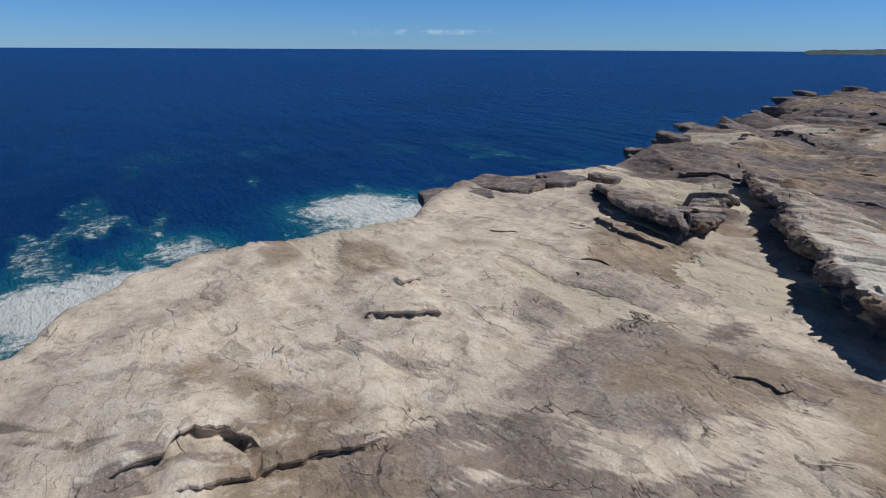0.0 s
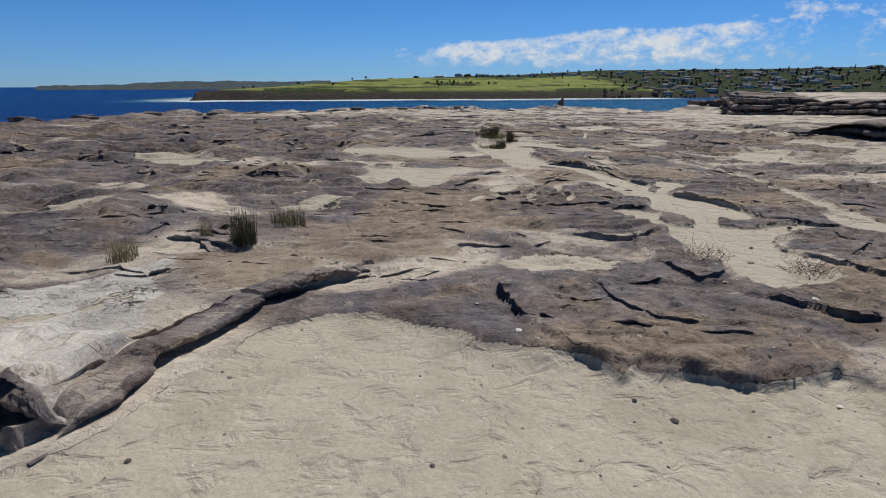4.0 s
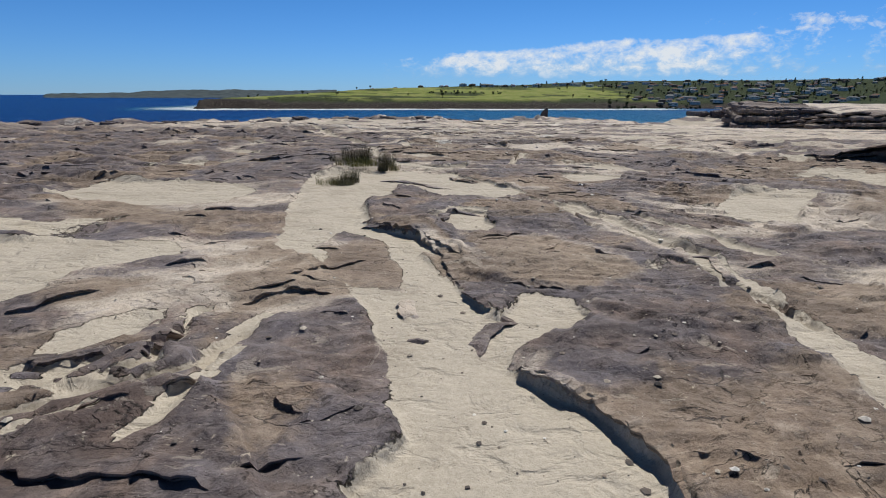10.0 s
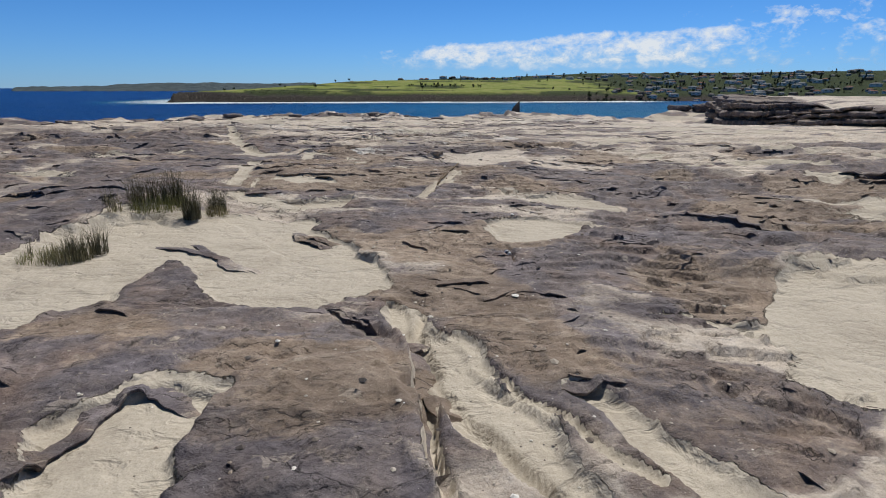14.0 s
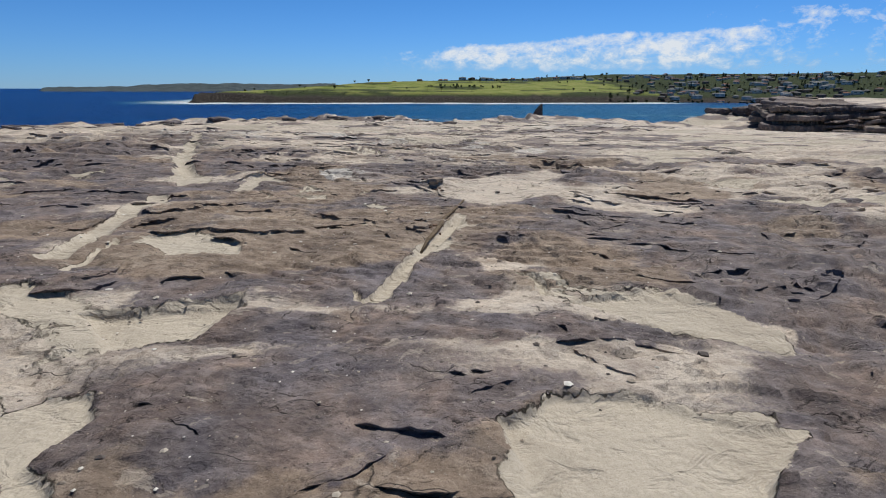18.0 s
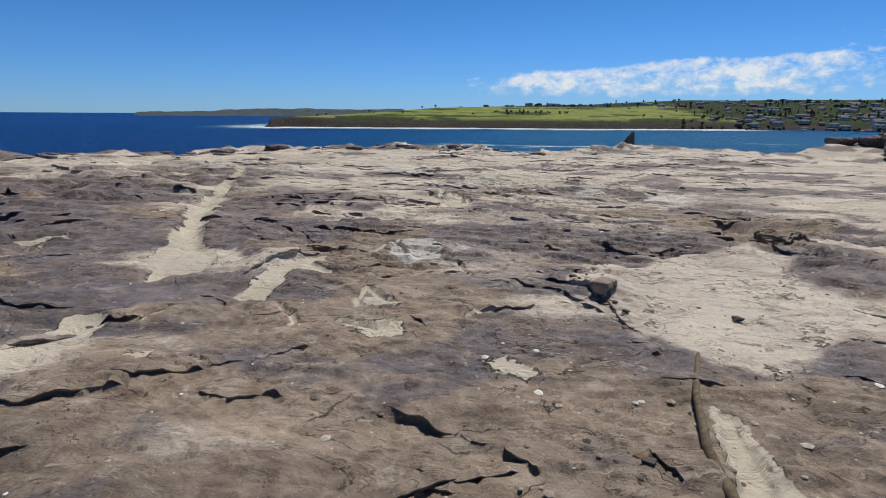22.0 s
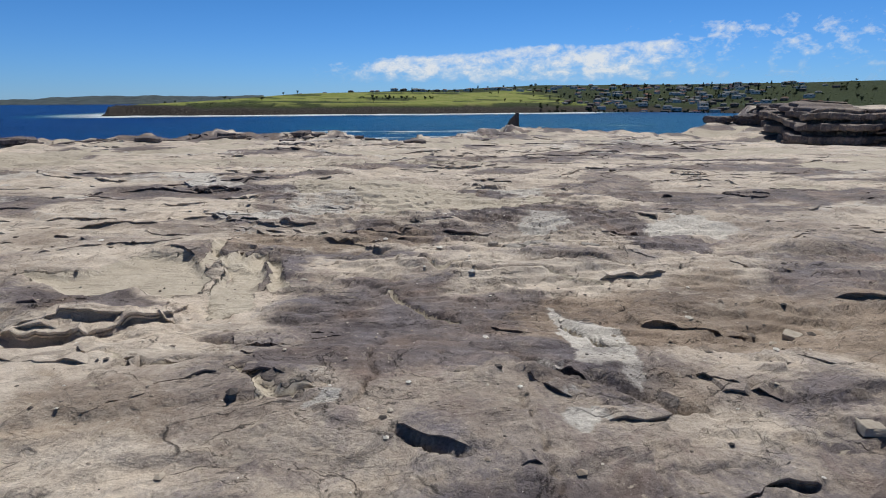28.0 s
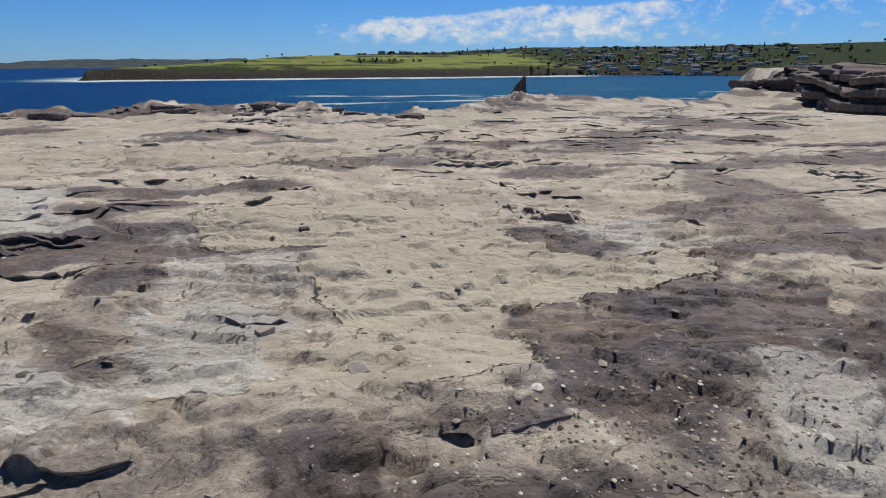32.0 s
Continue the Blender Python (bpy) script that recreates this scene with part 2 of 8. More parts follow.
def sea_material():
    m, t, b = mat("sea_water")
    at = t.nodes.new("ShaderNodeVertexColor")
    at.layer_name = "cover"
    sep = t.nodes.new("ShaderNodeSeparateColor")
    t.links.new(at.outputs["Color"], sep.inputs[0])
    foam, shoal = sep.outputs[0], sep.outputs[1]
    co = object_coords(t, (1, 1, 1))
    swirl = noise_node(t, 0.16, 9, 0.68, co, 1.6)
    lace = noise_node(t, 0.55, 7, 0.7, co, 2.0)
    both = maths(t, "ADD", maths(t, "MULTIPLY", maths(t, "SUBTRACT", swirl, 0.5), 1.3), maths(t, "MULTIPLY", maths(t, "SUBTRACT", lace, 0.5), 0.9))
    f = t.nodes.new("ShaderNodeMapRange")
    f.inputs["From Min"].default_value, f.inputs["From Max"].default_value = 0.42, 0.72
    t.links.new(maths(t, "ADD", foam, both), f.inputs["Value"])
    tone = noise_node(t, 0.012, 5, 0.6, co, 0.5)
    deep = ramp(t, tone, [(0.3, (0.0006, 0.026, 0.135)), (0.7, (0.0008, 0.044, 0.20))])
    colour = mix(t, maths(t, "MULTIPLY", shoal, 0.9), deep, (0.003, 0.135, 0.275))
    churned = t.nodes.new("ShaderNodeMapRange")
    churned.inputs["From Min"].default_value, churned.inputs["From Max"].default_value = 0.10, 0.55
    t.links.new(maths(t, "ADD", foam, maths(t, "MULTIPLY", both, 0.5)), churned.inputs["Value"])
    colour = mix(t, maths(t, "MULTIPLY", churned.outputs[0], 0.75), colour, (0.012, 0.165, 0.20))
    colour = mix(t, f.outputs[0], colour, (0.78, 0.82, 0.83))
    t.links.new(colour, b.inputs["Base Color"])
    b.inputs["Roughness"].default_value = 0.32
    b.inputs["IOR"].default_value = 1.33
    b.inputs["Specular IOR Level"].default_value = 0.05
    ripple = noise_node(t, 0.55, 8, 0.62, object_coords(t, (0.6, 1.5, 1.0)), 0.4)
    swell = noise_node(t, 0.08, 3, 0.5, object_coords(t, (0.5, 1.6, 1.0)))
    chop = noise_node(t, 1.6, 6, 0.65, object_coords(t, (0.7, 1.4, 1.0)), 0.5)
    t.links.new(bump(t, chop, 1.0, 0.5, bump(t, ripple, 1.0, 1.8, bump(t, swell, 0.8, 5.0))), b.inputs["Normal"])
    return m


# ---- noise on arrays ----
TABLE = np.random.RandomState(7).rand(1 << 20)


def hashed(ix, iy, seed):
    return TABLE[((ix + seed * 131) & 1023) * 1024 + ((iy + seed * 317) & 1023)]


def value_noise(x, y, seed):
    ix, iy = np.floor(x), np.floor(y)
    fx, fy = x - ix, y - iy
    fx, fy = fx * fx * (3 - 2 * fx), fy * fy * (3 - 2 * fy)
    ix, iy = ix.astype(np.int32), iy.astype(np.int32)
    a, b = hashed(ix, iy, seed), hashed(ix + 1, iy, seed)
    c, d = hashed(ix, iy + 1, seed), hashed(ix + 1, iy + 1, seed)
    return (a + (b - a) * fx) * (1 - fy) + (c + (d - c) * fx) * fy


def fbm(x, y, seed, octaves=5, gain=0.5):
    total, weight, amp = 0.0, 0.0, 1.0
    for k in range(octaves):
        ca, sa = math.cos(0.6 * k), math.sin(0.6 * k)
        total = total + amp * value_noise((x * ca - y * sa) * 2**k, (x * sa + y * ca) * 2**k, seed + 17 * k)
        weight += amp
        amp *= gain
    return total / weight


def smooth(a, b, v):
    s = np.clip((v - a) / (b - a), 0, 1)
    return s * s * (3 - 2 * s)


def inside_distance(x, y, corners):
    """Signed distance to a closed outline, positive inside."""
    px, py = np.array(corners, float).T
    best, inside = np.full(x.shape, 1e9), np.zeros(x.shape, bool)
    for ax, ay, bx, by in zip(px, py, np.roll(px, -1), np.roll(py, -1)):
        dx, dy = bx - ax, by - ay
        s = np.clip(((x - ax) * dx + (y - ay) * dy) / (dx * dx + dy * dy + 1e-12), 0, 1)
        best = np.minimum(best, (x - ax - s * dx) ** 2 + (y - ay - s * dy) ** 2)
        cross = ((ay > y) != (by > y)) & (x < (bx - ax) * (y - ay) / (by - ay + 1e-12) + ax)
        inside ^= cross
    return np.where(inside, 1, -1) * np.sqrt(best)


def line_distance(x, y, corners):
    """Distance to an open line, the side (positive on its left) and the fraction along it."""
    pts = np.array(corners, float)
    run = np.r_[0, np.cumsum(np.hypot(*np.diff(pts, axis=0).T))]
    best, side, along = np.full(x.shape, 1e9), np.zeros(x.shape), np.zeros(x.shape)
    for n, ((ax, ay), (bx, by)) in enumerate(zip(pts[:-1], pts[1:])):
        dx, dy = bx - ax, by - ay
        s = np.clip(((x - ax) * dx + (y - ay) * dy) / (dx * dx + dy * dy + 1e-12), 0, 1)
        d = np.hypot(x - ax - s * dx, y - ay - s * dy)
        near = d < best
        best = np.where(near, d, best)
        side = np.where(near, np.sign(dx * (y - ay) - dy * (x - ax)), side)
        along = np.where(near, (run[n] + s * (run[n + 1] - run[n])) / run[-1], along)
    return best, side, along


# ---- the rock shelf ----
SEA = -27.0
WAY_Y = (-10, -4, 0, 4, 10, 16, 22, 30, 38, 46, 60, 90)
WAY_X = (-5.5, -4.0, 0.5, 4.5, 7.0, 9.5, 10.2, 9.8, 11.2, 13.0, 14.5, 17.0)
LEVEL_X, LEVEL_Y = (-12, -4, 4, 12, 22), (0, 10, 20, 30, 40, 50, 62)
LEVEL = ((-0.17, -0.11, -0.16, 0.01, 0.09), (0.02, 0.3, 0.16, 0.11, 0.09), (0.09, 0.26, 0.36, 0.11, 0.01), (0.21, 0.24, 0.31, 0.08, -0.02), (0.17, 0.18, 0.23, -0.12, -0.18), (0.09, 0.08, 0.14, -0.26, -0.5), (0.07, 0.02, -0.03, -0.21, -0.45))
SHORE = [(-7.5, -30), (-8.4, -9), (-10.07, -5.41), (-11.17, -4.91), (-12.08, -3.91), (-12.57, -2.38), (-12.52, -0.65), (-12.66, 1.04), (-13.72, 2.19), (-14.9, 3.9), (-14.29, 6.55), (-14.3, 9.95), (-16.4, 12.8),
         (-18.5, 23), (-22, 32.6), (-24, 41), (-21, 52), (-12.7, 57.7), (-7.7, 59), (-4.3, 65), (0.8, 69), (8.6, 71.5), (11.9, 69.8),
         (14.6, 67.8), (18.3, 70.3), (25, 75.2), (27.3, 86.5), (28.6, 91.5), (30.8, 89.5), (31.2, 80.6), (37.7, 82.5), (47, 88.5), (64, 98), (84, 112), (110, 140), (140, 190)]
SHELF = SHORE + [(320, 190), (320, -120), (-7.5, -120)]
# Sand at the start, the darker crust, and the shelf's hollows, slabs, broken edges, joints and stains in plan.
BEACH = [(-2.86, 0.32), (-2.83, 0.87), (-3.51, 1.36), (-4.07, 1.61), (-4.35, 2.01), (-3.92, 2.59), (-3.16, 3.35), (-2.12, 4.28), (-1.26, 5.95), (-0.38, 6.39), (0.1, 6.22), (0.98, 5.38), (2.08, 4.66), (2.41, 4.51), (3.28, 4.26), (4.25, 4.33), (4.55, 4.01), (8.5, 3.2), (9, -7), (-3.5, -7)]
CRUST = [(-17.98, 14.85), (-14.01, 8.54), (-11.88, 4.9), (-8.99, 3.45), (-8.21, 4.2), (-9.08, 6.86), (-7.34, 4.83), (-2, 6.6), (3, 3), (6, 1), (40, -10), (70, 75), (24, 86), (-30, 86), (-34, 30)]
SWELLS = [(-6.5, 9.5, 3.5, 2.2, 20, 0.25, 0.9), (4.0, 26.0, 1.6, 2.2, 30, 0.30, 0), (9.6, 18.8, 2.2, 1.6, 0, 0.10, 0.7), (8.2, 27.5, 2.0, 1.4, 10, 0.10, 0), (11.0, 40.6, 1.6, 0.9, 0, 0.16, 0.8), (72, 38, 15, 13, 0, 5.0, 0), (54, 79, 15, 15, 0, -1.9, 0), (29, 89, 4, 5, 0, -0.7, 0)]
HANGING, SLABS, LEDGES, POOLS, CHANNELS, CRACKS, STAINS = [], [], [], [], [], [], []


def hanging(label, *rows):
    HANGING.append((rows, label))


def slab(height, fade, tone, *corners):
    SLABS.append((height, fade, tone, corners))


def ledge(height, width, *corners):
    LEDGES.append((height, width, corners))


def pool(depth, strength, *corners):
    POOLS.append((depth, strength, corners))


def channel(width, *corners):
    CHANNELS.append((width, corners))


def crack(width, *corners):
    CRACKS.append((width, corners))


def stain(kind, strength, *corners):
    STAINS.append((kind, strength, corners))


hanging("tall undercut sandstone ledge with white lichen on its top", (-10.54, 8.63, 0.3, 0.1), (-8.69, 6.57, 0.42, 0.2), (-7.11, 4.63, 0.55, 0.5), (-6.11, 3.43, 0.62, 0.9), (-5.42, 2.8, 0.66, 1), (-4.89, 2.76, 0.66, 1), (-4.29, 2.97, 0.62, 1), (-3.97, 3.45, 0.55, 0.85), (-3.71, 4.3, 0.5, 0.6), (-3.22, 4.37, 0.46, 0.7), (-2.73, 4.18, 0.42, 0.6), (-2.38, 4.2, 0.38, 0.5))
hanging("dark pitted ledge of rock with hollows below it", (-11.91, 5.18, 0.2, 0), (-10.39, 4.24, 0.34, 0), (-8.95, 3.74, 0.38, 0), (-8.34, 3.95, 0.36, 0), (-8.67, 5.01, 0.34, 0.1), (-9.29, 6.72, 0.26, 0.1))
hanging("low brown ledge of rock at the edge of the sand", (-2.56, 3.87, 0.09, 0.15), (-2.29, 4.36, 0.18, 0.15), (-1.93, 5.32, 0.18, 0.15), (-1.44, 6.31, 0.18, 0.15), (-0.63, 7.16, 0.18, 0.15), (0.1, 7.68, 0.09, 0.15))

slab(0.06, 1.3, 0.7, (-5.99, 1.04), (-5.56, 1.53), (-5.0, 1.65), (-4.67, 1.36), (-4.89, 1.06), (-5.22, 1.07), (-5.66, 1.0))
slab(0.06, 1.3, "iron", (-6.44, -0.5), (-6.42, 0.42), (-6.09, 0.97), (-5.66, 0.6), (-5.56, 0.19), (-5.94, -0.54))
slab(0.13, 1.3, "iron", (-4.41, 0.36), (-4.34, 0.65), (-3.9, 0.67), (-3.64, 0.61), (-3.95, 0.21), (-4.22, 0.08))
slab(0.13, 1.3, 0.7, (-3.73, 1.03), (-3.51, 1.25), (-2.95, 1.0), (-2.88, 0.61), (-3.14, 0.41), (-3.43, 0.78))
slab(0.16, 1.3, 1.0, (1.65, 7.08), (2.65, 7.19), (3.66, 6.25), (4.36, 5.2), (4.37, 4.33), (3.68, 4.19), (3.01, 4.37), (2.62, 4.7), (2.28, 4.45), (1.97, 4.84), (1.65, 5.58))
slab(0.16, 1.3, 1.0, (2.39, 11.66), (4.06, 13.07), (5.21, 11.12), (5.46, 9.68), (4.64, 9.36), (3.06, 9.71), (2.38, 9.98))
slab(0.12, 0.6, 1.0, (4.48, 9.0), (5.09, 8.59), (4.95, 6.94), (4.37, 6.67), (4.06, 7.52))
slab(0.12, 0.9, 1.0, (7.02, 12.3), (8.02, 13.37), (8.95, 13.23), (9.61, 12.67), (9.27, 11.31), (8.98, 10.6), (8.92, 9.54), (8.61, 9.23), (8.15, 9.46), (7.71, 9.67), (7.45, 9.93), (7.65, 10.51), (7.57, 11.31), (7.36, 11.91))
slab(0.13, 1.3, 1.0, (6.61, 8.2), (7.03, 8.46), (7.75, 8.81), (8.85, 9.04), (9.28, 8.14), (9.55, 7.55), (9.3, 5.98), (8.53, 6.66), (7.64, 6.68), (7.03, 6.63), (6.93, 6.87), (6.95, 7.59), (6.56, 8.03))
slab(0.14, 1.3, 1.0, (3.41, 10.94), (3.66, 11.94), (4.58, 12.36), (5.54, 12.2), (5.96, 11.57), (5.95, 11.1), (5.48, 10.68), (4.74, 10.8), (4.64, 10.26), (4.75, 9.88), (5.13, 9.34), (4.53, 8.91), (4.05, 8.94), (3.47, 9.26), (2.96, 9.83), (3.07, 11.37))
slab(0.1, 1.3, 1.0, (3.65, 7.01), (4.07, 7.76), (4.26, 7.88), (4.67, 7.81), (5.0, 7.2), (4.95, 6.89), (4.59, 6.62), (4.15, 6.62), (3.82, 6.73))
slab(0.14, 1.3, 1.0, (5.26, 6.34), (6.11, 6.48), (6.57, 6.63), (6.94, 6.39), (6.89, 5.93), (6.42, 5.55), (5.85, 5.3), (5.29, 5.42), (5.03, 5.73), (4.83, 5.95), (4.59, 6.13))
slab(0.06, 1.3, 1.0, (6.79, 6.28), (7.05, 6.09), (7.01, 5.42), (6.84, 5.4), (6.77, 5.7))
slab(0.13, 1.3, 0.7, (5.73, 18.2), (5.48, 19.64), (6.33, 20.6), (7.55, 20.25), (8.58, 19.93), (9.09, 18.77), (9.3, 17.85), (9.48, 17.05), (9.83, 16.65), (10.13, 15.98), (10.53, 13.98), (10.06, 13.01), (8.9, 12.86), (8.21, 13.61), (8.28, 14.36), (7.57, 14.65), (7.0, 14.94), (6.96, 15.88), (6.43, 16.96))
slab(0.09, 0.3, "iron", (5.56, 17.59), (5.62, 18.0), (6.2, 17.89), (6.76, 17.47), (7.04, 16.5), (7.05, 15.95), (6.97, 15.59), (6.76, 16.08), (6.45, 16.96), (6.04, 17.3))
slab(0.16, 0.5, 0.8, (7.56, 43.5), (8.61, 43.41), (9.65, 42.71), (9.5, 42.44), (8.89, 42.47), (8.14, 42.23))
slab(0.05, 1.3, 0.8, (13.24, 48.16), (13.79, 48.05), (14.61, 48.17), (15.05, 48.08), (15.54, 48.14), (16.3, 47.14), (15.36, 46.38), (14.67, 46.69), (14.28, 46.32), (13.93, 46.4), (13.74, 46.73), (14.07, 47.39), (13.85, 47.54), (13.61, 47.18), (13.4, 46.65), (13.4, 46.27), (12.95, 46.37), (12.29, 46.32), (12.08, 46.56), (12.67, 46.68), (13.01, 46.67), (13.13, 46.94), (12.85, 47.44), (13.12, 47.69))
slab(0.07, 1.3, 0.7, (11.0, 46.54), (11.59, 46.57), (12.03, 46.34), (11.84, 45.11), (11.62, 45.17), (11.37, 45.55), (11.1, 46.02))

ledge(0.8, 2.2, (-10.08, 9.04), (-8.22, 6.97), (-6.63, 5.02), (-5.65, 3.85), (-5.12, 3.34), (-4.98, 3.37), (-4.66, 3.47), (-4.54, 3.7), (-4.19, 4.69), (-3.14, 4.99), (-2.61, 4.79), (-2.42, 4.82))
ledge(0.45, 1.2, (-11.7, 5.52), (-10.22, 4.6), (-8.89, 4.14), (-8.73, 4.04), (-9.05, 4.88), (-9.67, 6.58))
ledge(0.2, 0.9, (-3.3, 4.8), (-2.82, 5.29), (-2.3, 6.11), (-1.64, 6.76), (-0.79, 7.25), (0.13, 7.58))
ledge(0.22, 0.8, (-12.79, 8.88), (-11.7, 8.25), (-10.3, 8.79), (-8.95, 8.94))
ledge(0.25, 0.6, (-11.73, 5.01), (-9.78, 3.86), (-8.52, 3.79), (-8.41, 4.65))
ledge(0.3, 0.9, (-14.32, 13.64), (-13.8, 16.83), (-12.78, 21.06))
ledge(0.22, 0.8, (-13.01, 22.24), (-10.08, 21.74), (-7.2, 17.84))
ledge(0.12, 0.5, (1.68, 6.86), (1.68, 5.95), (2.09, 5.53))
ledge(0.12, 0.5, (2.88, 6.94), (2.91, 6.07), (3.13, 5.48), (3.6, 5.15))
ledge(0.2, 0.6, (-3.52, 15.61), (-2.34, 16.9), (-1.63, 16.26))
ledge(0.22, 0.5, (-8.63, 15.33), (-7.65, 15.54))
ledge(0.22, 0.5, (-5.39, 16.95), (-3.77, 14.79), (-3.04, 14.67))
ledge(0.18, 0.5, (-1.85, 18.64), (-0.38, 17.75))
ledge(0.15, 0.5, (-4.21, 10.2), (-3.81, 10.73), (-2.91, 10.4))
ledge(0.1, 0.3, (8.03, 8.7), (7.91, 8.33), (8.08, 8.13))
ledge(0.1, 0.5, (8.61, 7.89), (8.39, 7.41), (8.73, 7.02))
ledge(0.09, 0.7, (6.56, 8.03), (6.95, 7.59), (6.93, 6.87), (7.03, 6.63), (7.64, 6.68), (8.53, 6.66), (9.3, 5.98))
ledge(0.06, 0.8, (3.47, 9.26), (4.05, 8.94), (4.53, 8.91), (5.13, 9.34))
ledge(0.08, 0.4, (4.64, 10.73), (4.93, 10.68), (5.34, 10.7), (5.73, 10.92))
ledge(0.14, 0.5, (4.84, 5.98), (5.03, 5.73), (5.3, 5.43), (5.81, 5.32))
ledge(0.1, 0.3, (8.4, 20.31), (9.12, 19.54), (9.38, 18.26), (9.59, 17.46))
ledge(0.1, 0.4, (10.38, 18.17), (11.01, 18.18), (11.34, 17.86))
ledge(0.05, 0.4, (5.75, 23.06), (6.81, 22.36), (7.7, 21.39))
ledge(0.12, 0.3, (8.36, 20.32), (8.91, 19.88), (9.31, 19.12))
ledge(0.1, 0.4, (10.29, 18.64), (10.76, 18.22), (11.06, 18.14))
ledge(0.05, 0.3, (6.36, 23.18), (7.18, 21.71), (7.7, 21.55))
ledge(0.12, 0.2, (9.43, 20.65), (9.75, 20.53))
ledge(0.1, 0.2, (12.79, 18.31), (12.92, 18.15))
ledge(0.1, 0.3, (12.18, 18.14), (12.36, 17.87))
ledge(0.22, 0.5, (16.09, 39.1), (16.36, 37.92), (17.29, 38.54))
ledge(0.16, 0.6, (4.86, 29.99), (5.44, 30.25), (5.39, 31.56))
ledge(0.14, 0.5, (6.72, 27.15), (6.94, 27.44), (6.98, 28.13))
ledge(0.22, 0.5, (16.11, 38.84), (16.21, 37.77), (17.22, 38.21))
ledge(0.28, 0.7, (16.15, 39.1), (15.87, 37.84), (16.39, 37.52))
ledge(0.12, 0.5, (14.12, 55.4), (16.03, 55.04), (17.37, 55.5))
ledge(0.14, 0.3, (14.42, 51.18), (15.3, 50.61))
ledge(0.2, 0.3, (21.85, 53.0), (22.74, 52.56))
ledge(0.18, 0.4, (20.42, 49.03), (21.24, 48.42))
ledge(0.14, 0.5, (14.03, 55.71), (15.28, 55.2), (16.79, 55.39))
ledge(0.18, 0.4, (14.7, 51.44), (14.99, 50.88), (15.43, 50.71))
ledge(0.18, 0.5, (21.91, 53.46), (22.56, 52.48))
ledge(0.25, 0.6, (8.3, 62.21), (10.49, 60.54))
ledge(0.15, 0.4, (13.06, 57.98), (13.99, 57.6))
ledge(0.14, 0.6, (2.0, 14.05), (2.26, 14.17), (2.55, 14.4), (2.9, 14.54))
ledge(0.07, 0.3, (2.93, 13.15), (3.39, 13.14), (3.66, 13.32), (3.74, 13.69), (3.69, 14.08))
ledge(0.1, 0.4, (2.84, 12.66), (3.08, 12.92), (3.43, 13.05), (3.92, 12.85), (3.91, 13.84))
ledge(0.14, 0.5, (3.72, 11.97), (3.94, 12.0), (4.29, 11.99), (4.47, 12.26), (4.65, 13.04))
ledge(0.08, 0.4, (3.42, 11.7), (3.67, 11.71), (3.83, 11.82), (3.92, 11.94))
ledge(0.12, 0.5, (4.28, 14.12), (4.53, 14.37), (4.89, 14.48), (5.41, 14.46))
ledge(0.12, 0.5, (4.67, 14.72), (5.07, 15.29), (5.48, 15.59), (5.83, 15.73))
ledge(0.1, 0.4, (5.04, 12.05), (5.19, 11.87), (5.37, 11.73), (5.5, 11.74))
ledge(0.16, 0.6, (5.48, 18.07), (6.14, 17.25), (6.49, 16.88), (6.73, 15.67), (6.81, 15.1), (6.9, 14.19), (6.97, 13.87))
ledge(0.1, 0.5, (6.79, 17.18), (7.23, 18.44), (7.81, 18.11))
ledge(0.08, 0.4, (7.46, 14.64), (7.69, 14.44), (8.08, 14.36))
ledge(0.12, 0.6, (6.93, 12.5), (7.1, 12.23), (7.3, 11.95), (7.44, 11.71), (7.56, 11.31), (7.65, 10.89), (7.64, 10.71))
ledge(0.06, 0.4, (7.77, 11.07), (7.98, 10.99), (8.2, 10.93), (8.29, 10.81))
ledge(0.1, 0.5, (9.95, 15.54), (10.51, 15.45), (10.33, 14.63), (9.98, 13.57), (10.35, 13.5), (10.69, 13.27))
ledge(0.08, 0.5, (8.76, 20.44), (9.21, 19.32), (9.13, 17.31), (9.64, 16.83))
ledge(0.08, 0.3, (10.87, 24.39), (11.01, 24.58), (11.39, 24.61))
ledge(0.06, 0.3, (9.46, 22.78), (9.66, 22.7), (9.91, 22.59))
ledge(0.1, 0.4, (6.46, 26.8), (6.93, 26.87), (7.23, 27.3))
ledge(0.06, 0.3, (11.98, 25.16), (12.26, 24.75), (12.43, 24.51))
ledge(0.05, 0.2, (10.73, 22.68), (10.93, 22.65))
ledge(0.2, 0.8, (6.47, 29.48), (6.69, 29.44), (6.93, 29.32), (7.12, 29.36), (7.3, 29.58), (7.68, 29.56), (8.02, 29.48), (8.31, 29.32), (8.48, 29.2), (8.75, 29.25), (8.95, 29.53), (9.14, 29.48), (9.31, 29.54))
ledge(0.12, 0.5, (5.87, 31.36), (6.35, 31.06), (6.66, 31.16), (7.04, 31.27))
ledge(0.09, 0.4, (7.49, 31.36), (7.84, 31.25), (8.19, 31.32), (8.34, 31.09))
ledge(0.12, 0.5, (8.95, 31.27), (9.34, 31.17), (9.72, 30.84), (10.06, 30.59), (10.32, 30.31))
ledge(0.07, 0.3, (9.24, 30.05), (9.42, 30.24), (9.69, 30.18))
ledge(0.14, 0.3, (10.74, 30.25), (10.86, 30.03), (10.98, 29.65), (11.18, 29.79))
ledge(0.1, 0.3, (10.94, 30.96), (11.06, 30.55), (11.1, 30.23))
ledge(0.14, 0.3, (11.32, 34.8), (11.59, 34.12), (11.65, 33.49), (11.74, 32.63))
